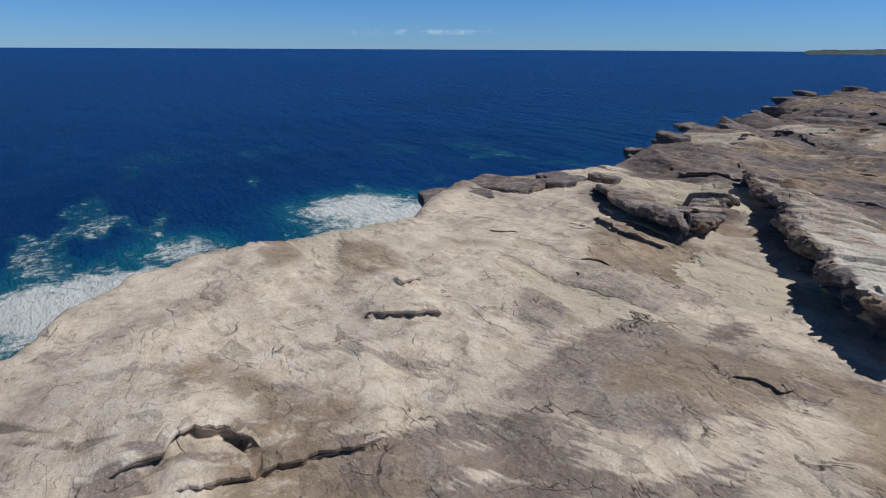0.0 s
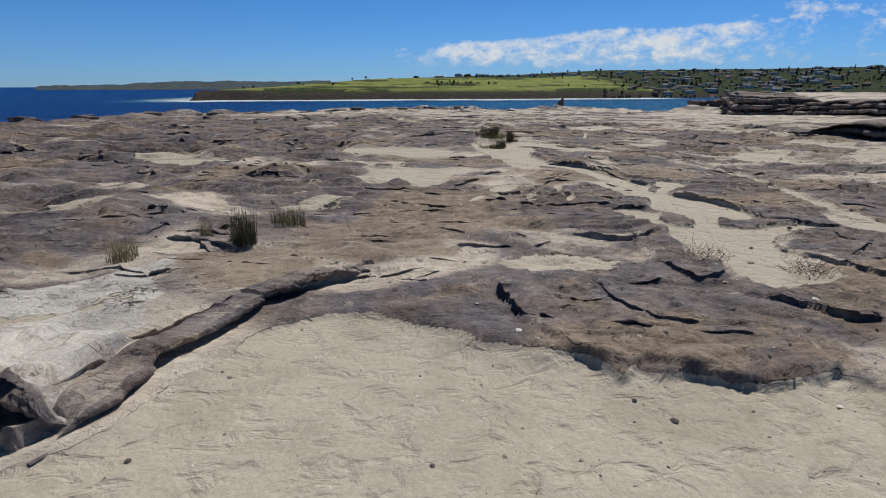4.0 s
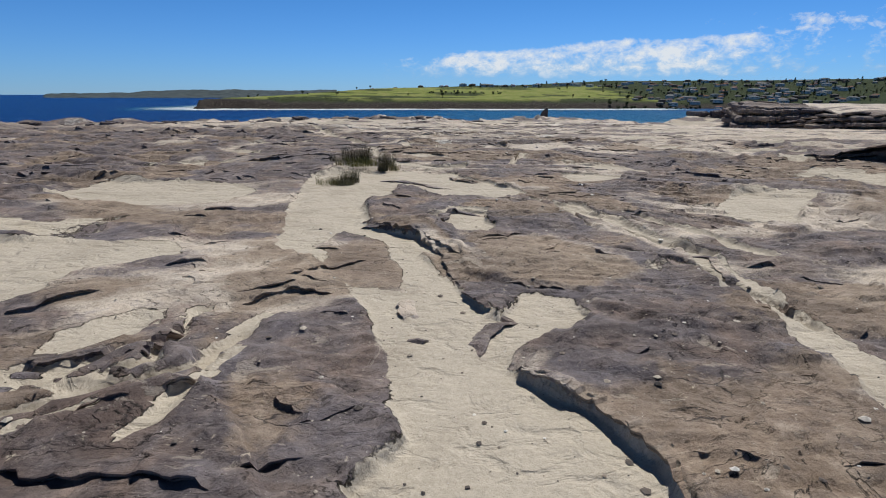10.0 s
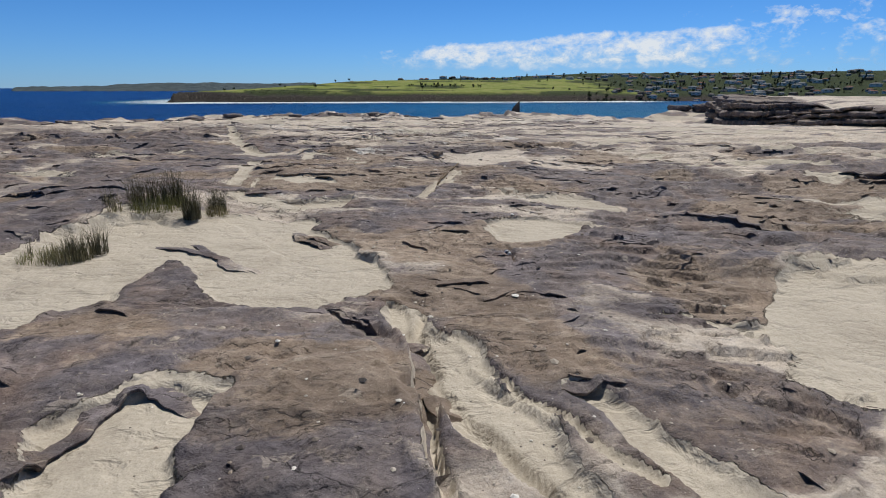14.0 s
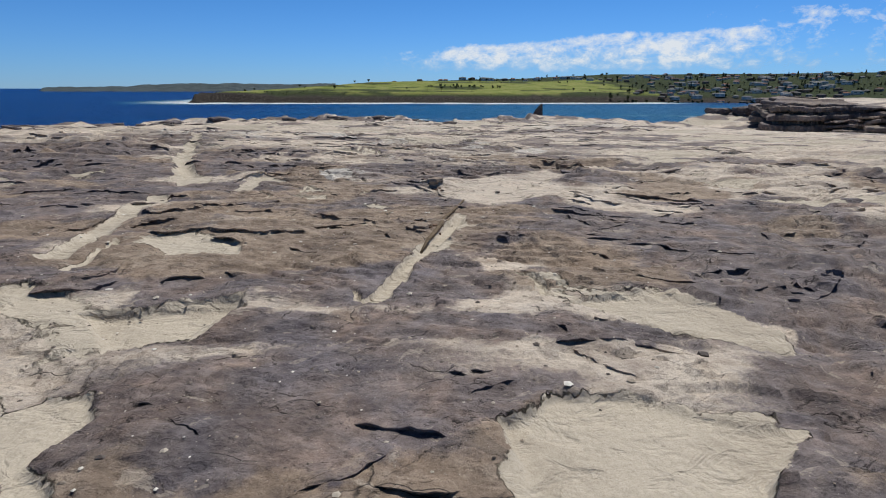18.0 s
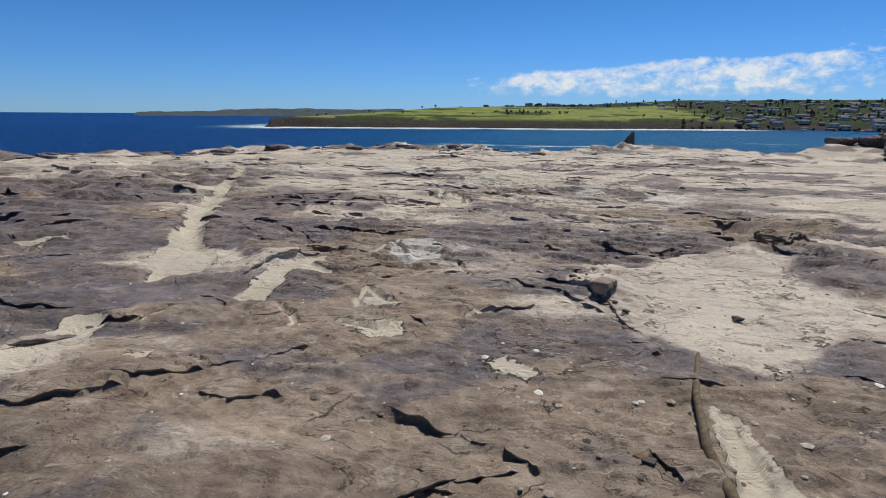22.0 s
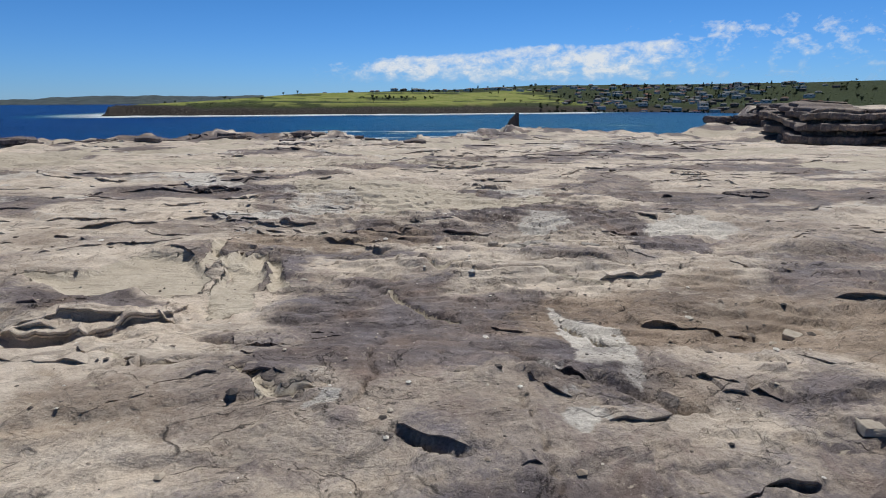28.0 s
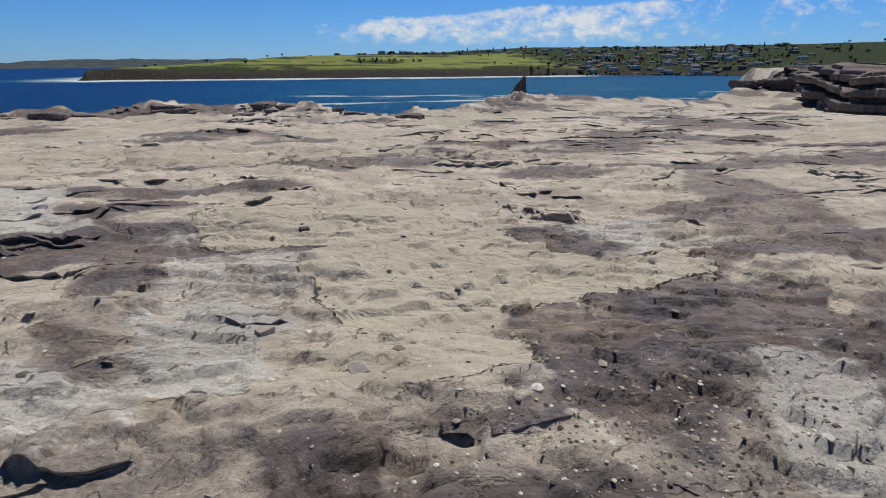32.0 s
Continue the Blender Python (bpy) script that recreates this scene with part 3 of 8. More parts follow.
ledge(0.12, 0.6, (13.71, 33.17), (13.99, 32.76), (14.54, 32.76), (14.68, 32.04), (15.45, 31.93))
ledge(0.1, 0.6, (13.57, 31.55), (13.96, 31.42), (14.26, 31.11), (14.73, 30.99))
ledge(0.28, 0.7, (16.13, 38.9), (15.85, 37.3), (16.09, 36.61), (16.38, 36.74))
ledge(0.08, 0.3, (12.63, 38.04), (12.94, 37.42), (13.23, 37.14))
ledge(0.08, 0.3, (10.54, 34.63), (11.06, 34.25), (11.37, 33.85))
ledge(0.15, 0.6, (6.75, 35.54), (7.11, 35.77), (7.46, 36.35))
ledge(0.08, 0.4, (3.41, 33.89), (4.14, 33.47), (4.45, 33.5))
ledge(0.08, 0.4, (5.69, 32.93), (6.15, 33.04))
ledge(0.07, 0.3, (12.08, 28.91), (12.19, 28.81), (12.29, 28.72))
ledge(0.05, 0.3, (12.23, 29.05), (12.38, 28.89), (12.51, 28.91))
ledge(0.06, 0.3, (7.74, 29.08), (8.05, 28.93), (8.24, 28.78))
ledge(0.1, 0.5, (6.14, 29.91), (6.24, 30.18), (6.5, 30.34), (6.87, 30.44))
ledge(0.24, 0.9, (6.77, 34.57), (6.63, 34.98), (6.7, 35.27), (6.88, 35.51), (7.12, 35.76), (7.35, 36.08))
ledge(0.1, 0.4, (7.28, 36.33), (7.29, 36.72), (7.56, 36.95), (8.09, 36.78))
ledge(0.1, 0.4, (8.18, 34.93), (8.25, 35.12), (8.38, 35.44), (8.46, 35.73), (8.7, 35.94))
ledge(0.12, 0.5, (6.75, 42.81), (7.94, 42.62), (9.44, 43.42))
ledge(0.09, 0.4, (4.12, 42.94), (5.01, 42.27), (5.77, 41.93))
ledge(0.16, 0.4, (5.27, 39.67), (5.73, 39.22), (6.0, 39.26))
ledge(0.1, 0.4, (12.53, 38.1), (12.8, 37.77), (12.95, 37.35), (13.22, 37.22), (13.61, 37.4), (14.11, 37.64))
ledge(0.15, 0.4, (11.33, 34.79), (11.43, 34.63), (11.48, 34.3), (11.56, 34.18), (11.67, 34.06))
ledge(0.08, 0.4, (10.45, 34.93), (10.58, 34.78), (10.6, 34.58), (10.82, 34.4))
ledge(0.08, 0.3, (11.12, 35.36), (11.08, 34.99), (11.19, 34.74))
ledge(0.07, 0.3, (7.28, 38.18), (7.69, 37.64))
ledge(0.08, 0.3, (3.93, 39.89), (4.56, 39.54), (4.8, 39.71))
ledge(0.22, 0.6, (8.15, 42.18), (8.44, 42.27), (8.77, 42.2), (9.02, 42.39), (9.37, 42.44), (9.58, 43.07))
ledge(0.08, 0.3, (9.67, 42.0), (10.0, 41.9), (10.37, 40.75), (10.61, 40.51))
ledge(0.1, 0.4, (8.67, 45.06), (9.07, 44.78), (9.39, 44.36), (9.58, 43.54))
ledge(0.11, 0.5, (9.32, 46.34), (9.76, 46.15), (10.52, 45.66))
ledge(0.08, 0.4, (10.68, 45.23), (11.14, 45.04), (11.59, 44.19))
ledge(0.06, 0.4, (11.03, 46.1), (11.8, 45.16), (12.74, 45.59))
ledge(0.1, 0.3, (11.98, 40.68), (12.08, 40.5), (12.19, 40.3), (12.25, 40.26))
ledge(0.07, 0.3, (12.1, 40.65), (12.34, 40.63), (12.53, 40.34), (12.68, 40.11), (12.88, 39.89), (13.02, 39.77))
ledge(0.07, 0.3, (13.5, 41.63), (13.69, 41.59), (14.01, 41.44), (14.23, 41.27), (14.53, 41.26))
ledge(0.12, 0.4, (12.95, 39.5), (13.06, 39.39), (13.22, 39.26))
ledge(0.16, 0.5, (7.83, 50.57), (8.31, 50.41), (9.33, 50.95))
ledge(0.14, 0.5, (7.71, 48.67), (8.25, 48.91), (8.64, 49.11))
ledge(0.12, 0.5, (6.55, 48.73), (7.5, 48.35))
ledge(0.1, 0.5, (6.82, 45.15), (7.16, 45.39), (7.52, 45.5))
ledge(0.12, 0.4, (14.6, 52.45), (14.81, 50.98), (15.7, 51.33))
ledge(0.16, 0.5, (20.53, 49.28), (20.25, 47.94), (20.99, 48.08))
ledge(0.18, 0.6, (10.09, 46.45), (10.26, 46.38), (10.45, 46.32), (10.61, 46.34), (10.73, 46.39))
ledge(0.08, 0.3, (12.23, 46.24), (12.4, 46.18), (12.61, 46.16), (12.87, 46.15), (13.24, 46.19))
ledge(0.12, 0.5, (14.01, 55.61), (14.65, 55.2), (15.33, 55.36), (16.31, 54.91), (17.49, 54.87))
ledge(0.14, 0.4, (14.66, 52.06), (14.64, 51.07), (15.11, 50.76), (15.53, 50.9))
ledge(0.2, 0.5, (21.91, 53.48), (21.75, 52.52), (22.74, 52.52))
ledge(0.12, 0.4, (8.39, 50.51), (8.79, 50.58), (9.2, 50.69))
ledge(0.1, 0.3, (9.02, 51.44), (9.23, 51.64))
ledge(0.08, 0.4, (12.05, 55.81), (12.98, 55.13))

pool(0.05, 1.0, (-0.79, 15.36), (0.66, 17.24), (2.18, 16.83), (1.68, 15.33), (-0.03, 14.4))
pool(0.05, 1.0, (-9.39, 21.73), (-7.58, 22.17), (-4.82, 19.94), (-5.95, 18.81))
pool(0.04, 0.8, (-6.83, 11.21), (-6.48, 12.33), (-4.98, 11.92), (-4.97, 11.12), (-5.84, 10.64))
pool(0.03, 0.75, (1.8, 8.17), (2.71, 8.52), (3.81, 7.96), (3.43, 7.47), (2.53, 7.32), (2.05, 7.74))
pool(0.05, 1.0, (7.09, 6.6), (7.83, 6.38), (8.59, 6.04), (9.78, 5.9), (7.04, 4.34), (6.18, 4.72), (6.39, 5.13), (6.4, 5.34), (6.72, 5.77))
pool(0.1, 1.0, (5.3, 9.68), (5.53, 9.48), (5.96, 9.51), (6.22, 9.85), (6.48, 9.52), (6.96, 9.21), (7.96, 9.51), (8.6, 9.25), (7.73, 9.01), (6.88, 8.55), (6.5, 8.05), (6.22, 7.57), (6.5, 7.33), (6.6, 6.91), (6.7, 6.58), (6.27, 6.58), (5.66, 6.37), (5.27, 6.37), (5.08, 6.65), (4.98, 7.16), (4.73, 7.4), (4.81, 7.86), (5.13, 8.34))
pool(0.1, 1.0, (4.03, 23.68), (5.36, 24.9), (6.35, 23.43), (5.68, 20.4), (5.5, 17.99), (6.27, 16.85), (6.76, 14.66), (7.04, 13.52), (7.55, 14.24), (8.09, 14.02), (8.03, 13.49), (7.29, 13.02), (6.94, 12.49), (7.43, 11.75), (7.69, 10.92), (7.58, 10.33), (7.45, 9.93), (7.09, 9.75), (6.89, 9.78), (6.8, 10.01), (6.67, 10.07), (6.52, 9.68), (6.47, 9.4), (6.71, 9.33), (6.91, 9.27), (6.17, 9.28), (6.04, 9.47), (6.13, 9.81), (6.08, 10.09), (5.89, 10.61), (5.69, 11.03), (6.0, 11.44), (5.98, 11.98), (5.91, 12.83), (5.63, 14.24), (5.14, 15.55), (4.34, 16.44), (4.11, 19.1))
pool(0.07, 1.0, (4.73, 10.55), (4.94, 10.61), (5.33, 10.37), (5.67, 10.2), (5.45, 9.93), (5.29, 9.71), (5.37, 9.48), (4.87, 9.57), (4.76, 9.98))
pool(0.07, 1.0, (9.02, 10.56), (9.6, 10.58), (9.78, 10.07), (10.12, 9.55), (10.08, 8.89), (9.72, 8.65), (9.43, 8.9), (9.09, 9.48), (8.95, 9.97))
pool(0.04, 1.0, (12.37, 18.18), (14.57, 20.53), (15.69, 19.92), (14.23, 18.35), (13.2, 17.29))
pool(0.04, 1.0, (17.76, 19.68), (21.55, 20.83), (17.95, 17.51), (17.18, 17.99))
pool(0.08, 1.0, (6.8, 18.13), (7.32, 18.71), (7.92, 18.51), (7.56, 17.35), (6.98, 17.26))
pool(0.07, 1.0, (-0.27, 16.79), (0.48, 17.06), (1.44, 16.89), (2.84, 16.87), (3.12, 16.22), (2.28, 15.64), (1.9, 14.55), (1.15, 13.99))
pool(0.05, 1.0, (-1.39, 21.15), (-1.1, 23.41), (2.28, 22.76), (3.04, 21.63), (2.7, 20.39), (0.97, 19.94))
pool(0.06, 1.0, (2.89, 13.1), (2.98, 13.72), (3.37, 14.08), (3.67, 14.03), (3.72, 13.58), (3.4, 13.35), (3.15, 13.05))
pool(0.03, 0.78, (1.82, 7.99), (2.28, 8.42), (2.99, 8.37), (3.82, 7.88), (3.44, 7.29), (2.85, 7.36), (2.39, 7.08))
pool(0.08, 1.0, (4.47, 19.2), (4.53, 20.38), (4.53, 21.17), (4.23, 22.95), (4.75, 25.0), (6.28, 25.26), (7.41, 24.27), (8.1, 23.18), (9.12, 21.84), (9.27, 20.82), (8.29, 20.19), (7.69, 20.37), (6.94, 20.97), (6.95, 21.44), (6.4, 22.19), (6.16, 21.34), (6.29, 20.47), (5.5, 20.29), (5.57, 19.26), (5.73, 18.2), (5.6, 17.98), (5.62, 17.56), (6.23, 17.13), (6.49, 16.87), (6.73, 16.1), (6.72, 15.9), (6.26, 15.95))
pool(0.13, 1.0, (6.68, 18.11), (7.07, 18.33), (7.48, 18.51), (7.8, 18.41), (7.86, 17.99), (7.78, 17.64), (7.87, 17.42), (7.66, 17.06), (7.42, 16.98), (7.12, 17.03), (6.91, 17.42))
pool(0.04, 1.0, (9.44, 15.11), (9.61, 15.18), (9.67, 15.06), (9.48, 14.99))
pool(0.06, 1.0, (11.02, 23.59), (11.61, 24.28), (13.12, 24.0), (12.37, 23.02), (11.45, 22.57), (11.04, 22.82))
pool(0.05, 1.0, (13.63, 19.94), (14.69, 21.15), (16.0, 21.46), (16.64, 20.65), (15.03, 19.69), (14.56, 19.87), (14.31, 18.49), (13.86, 18.0), (13.36, 17.66), (13.18, 18.06), (12.77, 18.83), (12.67, 19.26), (12.19, 19.66), (12.9, 19.24))
pool(0.04, 1.0, (6.88, 26.36), (8.73, 26.51), (8.32, 25.56), (7.33, 25.44))
pool(0.1, 1.0, (11.1, 24.07), (11.59, 24.4), (12.13, 24.35), (12.85, 23.9), (13.21, 23.8), (12.7, 23.4), (12.3, 23.01), (11.82, 22.69), (11.43, 22.73), (11.14, 22.8), (11.15, 23.23))
pool(0.05, 1.0, (12.29, 26.23), (13.49, 26.58), (14.03, 26.09), (14.38, 25.54), (14.09, 25.0), (13.61, 25.26), (12.75, 25.93))
pool(0.08, 1.0, (6.28, 25.15), (6.83, 25.27), (7.47, 24.57), (8.05, 24.73), (8.22, 24.35), (8.09, 23.86), (8.78, 22.93), (8.93, 22.55), (8.78, 22.26), (9.06, 21.96), (9.02, 21.81), (8.1, 21.92))
pool(0.05, 1.0, (7.68, 25.77), (7.74, 26.34), (8.81, 26.7), (8.39, 25.92), (8.09, 25.57))
pool(0.04, 1.0, (5.77, 26.77), (6.3, 27.14), (7.52, 26.36), (7.41, 25.9), (6.66, 26.31))
pool(0.06, 1.0, (7.36, 26.19), (7.62, 26.41), (8.05, 26.65), (8.79, 26.63), (8.62, 26.29), (8.44, 25.87), (8.12, 25.53), (7.81, 25.49))
pool(0.04, 0.9, (6.71, 29.03), (7.11, 29.7), (8.05, 29.01), (8.34, 28.47), (7.85, 28.44), (7.26, 28.54))
pool(0.04, 0.8, (12.02, 27.18), (12.46, 27.17), (12.73, 26.6), (13.7, 26.67), (14.05, 26.1), (13.61, 25.6), (12.94, 25.9), (12.48, 26.51))
pool(0.02, 0.42, (11.78, 33.05), (12.57, 35.76), (13.81, 36.27), (15.01, 35.48), (13.87, 32.85), (12.68, 31.66), (11.96, 32.08))
pool(0.02, 0.42, (12.29, 35.81), (13.42, 36.97), (14.22, 37.35), (15.53, 38.19), (15.88, 36.86), (12.82, 32.79), (12.35, 32.62), (12.15, 32.85), (11.47, 32.74), (11.67, 33.51), (12.03, 34.62))
pool(0.06, 1.0, (6.91, 33.73), (6.94, 34.45), (6.91, 35.39), (7.26, 35.88), (7.56, 36.16), (7.75, 35.68), (7.25, 35.41), (7.18, 35.0), (7.3, 34.47), (7.28, 33.75))
pool(0.06, 1.0, (5.6, 34.37), (5.23, 35.28), (5.05, 36.23), (5.38, 36.85), (5.92, 36.03), (6.0, 35.12), (5.75, 34.63))
pool(0.02, 0.8, (8.5, 33.81), (8.56, 34.55), (9.04, 33.85), (8.63, 33.7))
pool(0.02, 0.75, (8.36, 33.23), (8.94, 33.16), (9.11, 32.79), (8.6, 32.69))
pool(0.03, 0.85, (9.8, 32.16), (10.17, 32.28), (10.43, 31.95), (10.02, 31.88))
pool(0.06, 1.0, (7.49, 43.9), (8.15, 44.0), (8.65, 44.8), (9.19, 44.58), (9.54, 43.56), (9.21, 43.13), (8.29, 43.28))
pool(0.05, 1.0, (9.73, 42.54), (9.63, 43.55), (9.77, 44.5), (10.02, 43.48), (10.06, 42.73))
pool(0.03, 1.0, (10.21, 51.48), (12.09, 52.2), (13.17, 52.45), (13.89, 50.6), (14.22, 49.53), (14.79, 49.0), (15.68, 49.04), (15.71, 48.27), (15.15, 48.22), (14.66, 48.24), (13.82, 48.11), (13.24, 48.16), (13.12, 47.69), (12.85, 47.44), (13.13, 47.02), (13.04, 46.73), (12.64, 46.68), (12.2, 46.5), (11.83, 46.64), (11.32, 46.75), (11.12, 46.82), (11.48, 47.29), (11.92, 47.54), (11.62, 48.11), (11.54, 48.92), (11.8, 49.96), (11.18, 50.28), (10.37, 50.42))
pool(0.05, 1.0, (2.86, 13.09), (2.82, 13.61), (3.05, 13.93), (3.37, 14.08), (3.6, 13.85), (3.57, 13.42), (3.21, 13.23))
pool(0.05, 1.0, (7.58, 26.38), (8.1, 26.55), (8.85, 26.48), (8.45, 25.66), (7.79, 25.7))
pool(0.05, 1.0, (6.66, 29.23), (7.01, 29.2), (7.32, 29.38), (7.8, 28.96), (8.17, 28.84), (8.37, 28.42), (8.35, 28.28), (7.39, 28.26))
pool(0.05, 1.0, (11.74, 31.45), (11.9, 31.05), (11.75, 30.25), (12.05, 30.09), (11.59, 29.93), (11.3, 29.18), (11.39, 28.95), (11.01, 28.48), (10.63, 28.39), (10.88, 28.84), (11.09, 29.26), (11.33, 30.0))
pool(0.05, 1.0, (7.0, 34.4), (6.91, 35.12), (7.37, 35.7), (7.85, 35.19), (7.98, 35.04), (7.36, 35.22), (7.03, 35.03), (7.1, 34.58))
pool(0.05, 1.0, (7.97, 43.77), (8.41, 44.27), (8.79, 44.8), (9.28, 44.31), (9.56, 43.22), (8.89, 43.19), (8.42, 43.12))

channel(0.1, (2.15, 12.19), (2.61, 12.7), (3.56, 12.34), (4.22, 12.41), (4.71, 13.87))
channel(0.08, (2.78, 12.76), (3.36, 12.9), (3.92, 13.31), (4.03, 14.0))
channel(0.1, (3.24, 11.98), (3.76, 12.31), (4.29, 12.62), (4.62, 13.38))
channel(0.24, (9.26, 20.05), (10.02, 17.46), (10.46, 15.63), (10.18, 13.57), (9.99, 12.2), (9.77, 11.53), (9.68, 10.71), (9.77, 9.96))
channel(0.08, (9.33, 15.78), (10.25, 14.85), (10.26, 13.04))
channel(0.11, (9.21, 20.26), (9.49, 18.25), (9.99, 17.09), (10.33, 16.29), (10.69, 15.57))
channel(0.08, (9.78, 19.28), (10.09, 18.04), (10.67, 17.13))
channel(0.07, (9.48, 19.98), (9.38, 17.71), (9.39, 17.06))
channel(0.22, (10.62, 18.14), (11.02, 17.09), (11.27, 16.04), (11.43, 15.49))
channel(0.26, (5.85, 28.48), (5.87, 29.48), (5.58, 31.19), (5.65, 32.86))
channel(0.28, (5.06, 35.66), (4.18, 39.07), (2.25, 45.82), (0.97, 51.71))
channel(0.13, (10.15, 26.45), (10.4, 27.22), (10.82, 28.39), (11.33, 29.69), (11.82, 31.26))
channel(0.05, (9.9, 26.89), (10.04, 26.45))
channel(0.06, (8.47, 33.69), (8.52, 34.39), (8.93, 33.84))
channel(0.06, (8.33, 33.13), (8.74, 32.95), (8.98, 33.26))
channel(0.06, (7.44, 33.75), (7.86, 33.1), (7.79, 32.91))
channel(0.06, (6.77, 31.99), (6.82, 31.82), (6.68, 31.87))
channel(0.06, (7.2, 32.0), (7.37, 31.9), (7.4, 31.79))
channel(0.06, (9.64, 33.88), (9.99, 33.53), (9.82, 33.41))
channel(0.06, (6.13, 32.88), (6.24, 33.13), (6.33, 33.29))
channel(0.06, (8.21, 36.49), (8.6, 37.49), (8.85, 36.55))
channel(0.06, (9.89, 35.19), (9.8, 36.09), (9.5, 36.33))
channel(0.07, (6.26, 27.85), (6.33, 28.47), (6.34, 29.25))
channel(0.07, (12.02, 27.18), (12.15, 26.94), (12.1, 26.52))
channel(0.24, (5.21, 36.53), (4.42, 38.27), (3.64, 40.3), (2.73, 43.41), (2.56, 45.72))
channel(0.09, (9.48, 43.99), (9.48, 44.47), (9.43, 45.11))
channel(0.09, (10.02, 43.27), (9.95, 43.89), (10.0, 44.28))
channel(0.09, (10.24, 43.26), (10.19, 43.72), (10.17, 44.1))
channel(0.035, (11.88, 44.38), (12.16, 44.13), (12.71, 44.2))
channel(0.035, (11.73, 43.75), (12.05, 43.41), (12.55, 43.49))
channel(0.035, (11.28, 43.99), (11.58, 44.01), (11.96, 43.62))
channel(0.035, (13.12, 43.43), (13.9, 43.48), (14.36, 43.14))
channel(0.035, (12.5, 43.12), (13.21, 43.14), (13.87, 42.75))
channel(0.04, (11.46, 42.84), (11.57, 42.14), (11.85, 41.95))
channel(0.04, (12.81, 41.63), (12.96, 41.1), (13.59, 41.09))
channel(0.04, (9.07, 41.62), (9.49, 41.17), (9.78, 41.21))
channel(0.04, (10.11, 40.97), (10.35, 40.56), (10.63, 40.57))
channel(0.09, (3.09, 12.27), (3.16, 12.77), (3.67, 12.57), (3.96, 12.73), (3.95, 13.69), (3.97, 14.08))
channel(0.08, (3.39, 11.76), (3.77, 11.94), (3.91, 11.98))
channel(0.07, (4.26, 11.66), (4.42, 11.93), (4.47, 12.62), (4.63, 12.94))

crack(0.05, (-7.2, -4.59), (-7.45, -4.13), (-7.54, -3.85), (-7.37, -3.55), (-6.97, -3.4))
crack(0.06, (-6.84, -2.05), (-6.9, -1.9))
crack(0.02, (11.09, 22.6), (11.09, 22.18), (10.95, 21.59))
crack(0.04, (12.1, 41.05), (12.19, 40.65), (12.58, 40.41), (12.79, 40.14), (13.13, 39.93))
crack(0.03, (9.69, 41.94), (10.02, 41.76), (10.38, 41.59))
crack(0.012, (11.17, 41.87), (11.0, 40.68), (10.77, 40.34), (10.54, 40.26))
crack(0.01, (11.04, 40.14), (11.22, 39.89), (11.41, 39.81))
crack(0.01, (10.05, 40.53), (10.27, 40.57), (10.57, 40.42))
crack(0.01, (11.9, 40.34), (11.86, 39.89), (11.8, 39.46))

stain("pale", 1.0, (-7.76, 5.93), (-5.92, 6.44), (-4.55, 6.79), (-2.89, 8.22), (-2.55, 5.91), (-4.28, 4.7), (-5.13, 4.61), (-6.7, 4.8))
stain("dark", 0.9, (-14.82, 12.09), (-11.23, 14.0), (-7.45, 10.72), (-7.69, 8.61), (-9.9, 7.81), (-12.78, 9.68))
stain("pale", 0.42, (-7.53, -5.25), (-9.96, -5.5), (-9.57, -3.86), (-9.25, -2.19), (-7.74, -1.81), (-6.43, -3.41))
stain("pale", 0.4, (-7.29, -2.86), (-10.07, -2.12), (-11.89, 0.74), (-12.55, 4.42), (-9.46, 2.57), (-7.56, -0.75), (-6.32, -2.1))
stain("dark", 0.58, (-6.69, -1.42), (-7.38, 0.65), (-7.37, 1.43), (-5.11, 1.72), (-5.17, -0.23), (-5.77, -0.96))
stain("iron", 0.65, (-6.63, 0.51), (-6.43, 1.59), (-5.46, 1.73), (-4.92, 0.66), (-5.55, -0.1))
stain("iron", 0.75, (-5.62, 1.94), (-4.74, 2.17), (-3.77, 1.74), (-3.28, 0.89), (-3.77, 0.4), (-4.56, 0.82))
stain("dark", 0.5, (-8.37, 0.23), (-9.05, 1.87), (-8.31, 3.59), (-6.65, 2.86), (-6.88, 1.71), (-7.28, 0.46), (-7.13, -0.47))
stain("iron", 0.75, (-3.03, 8.33), (-1.13, 8.94), (0.54, 14.17), (3.08, 12.48), (0.33, 8.77), (-0.82, 7.58), (-1.97, 6.71))
stain("iron", 0.8, (2.3, 11.7), (2.46, 12.41), (3.57, 12.29), (3.06, 11.0), (2.87, 10.56))
stain("iron", 0.7, (4.54, 11.94), (4.7, 12.59), (5.33, 12.73), (5.44, 11.72), (5.01, 11.28))
stain("iron", 0.8, (3.94, 14.52), (4.45, 15.56), (5.61, 16.32), (5.41, 14.41), (4.42, 13.81))
stain("iron", 0.75, (0.62, 12.81), (2.05, 13.25), (2.93, 11.82), (2.38, 9.87), (1.36, 9.63))
stain("dark", 1.0, (4.18, 11.7), (4.83, 12.06), (5.72, 12.7), (5.95, 11.54), (5.7, 11.06), (4.45, 11.18))
stain("dark", 1.0, (7.9, 17.41), (8.28, 17.82), (8.66, 17.33), (8.77, 16.61), (8.31, 16.66), (8.02, 16.85))
stain("dark", 1.0, (11.17, 21.36), (14.24, 23.49), (15.15, 21.94), (13.63, 19.94), (12.85, 19.29), (12.32, 19.9), (11.64, 20.66))
stain("dark", 1.0, (7.03, 16.17), (7.35, 16.93), (7.95, 16.7), (7.89, 15.76), (7.13, 15.85))
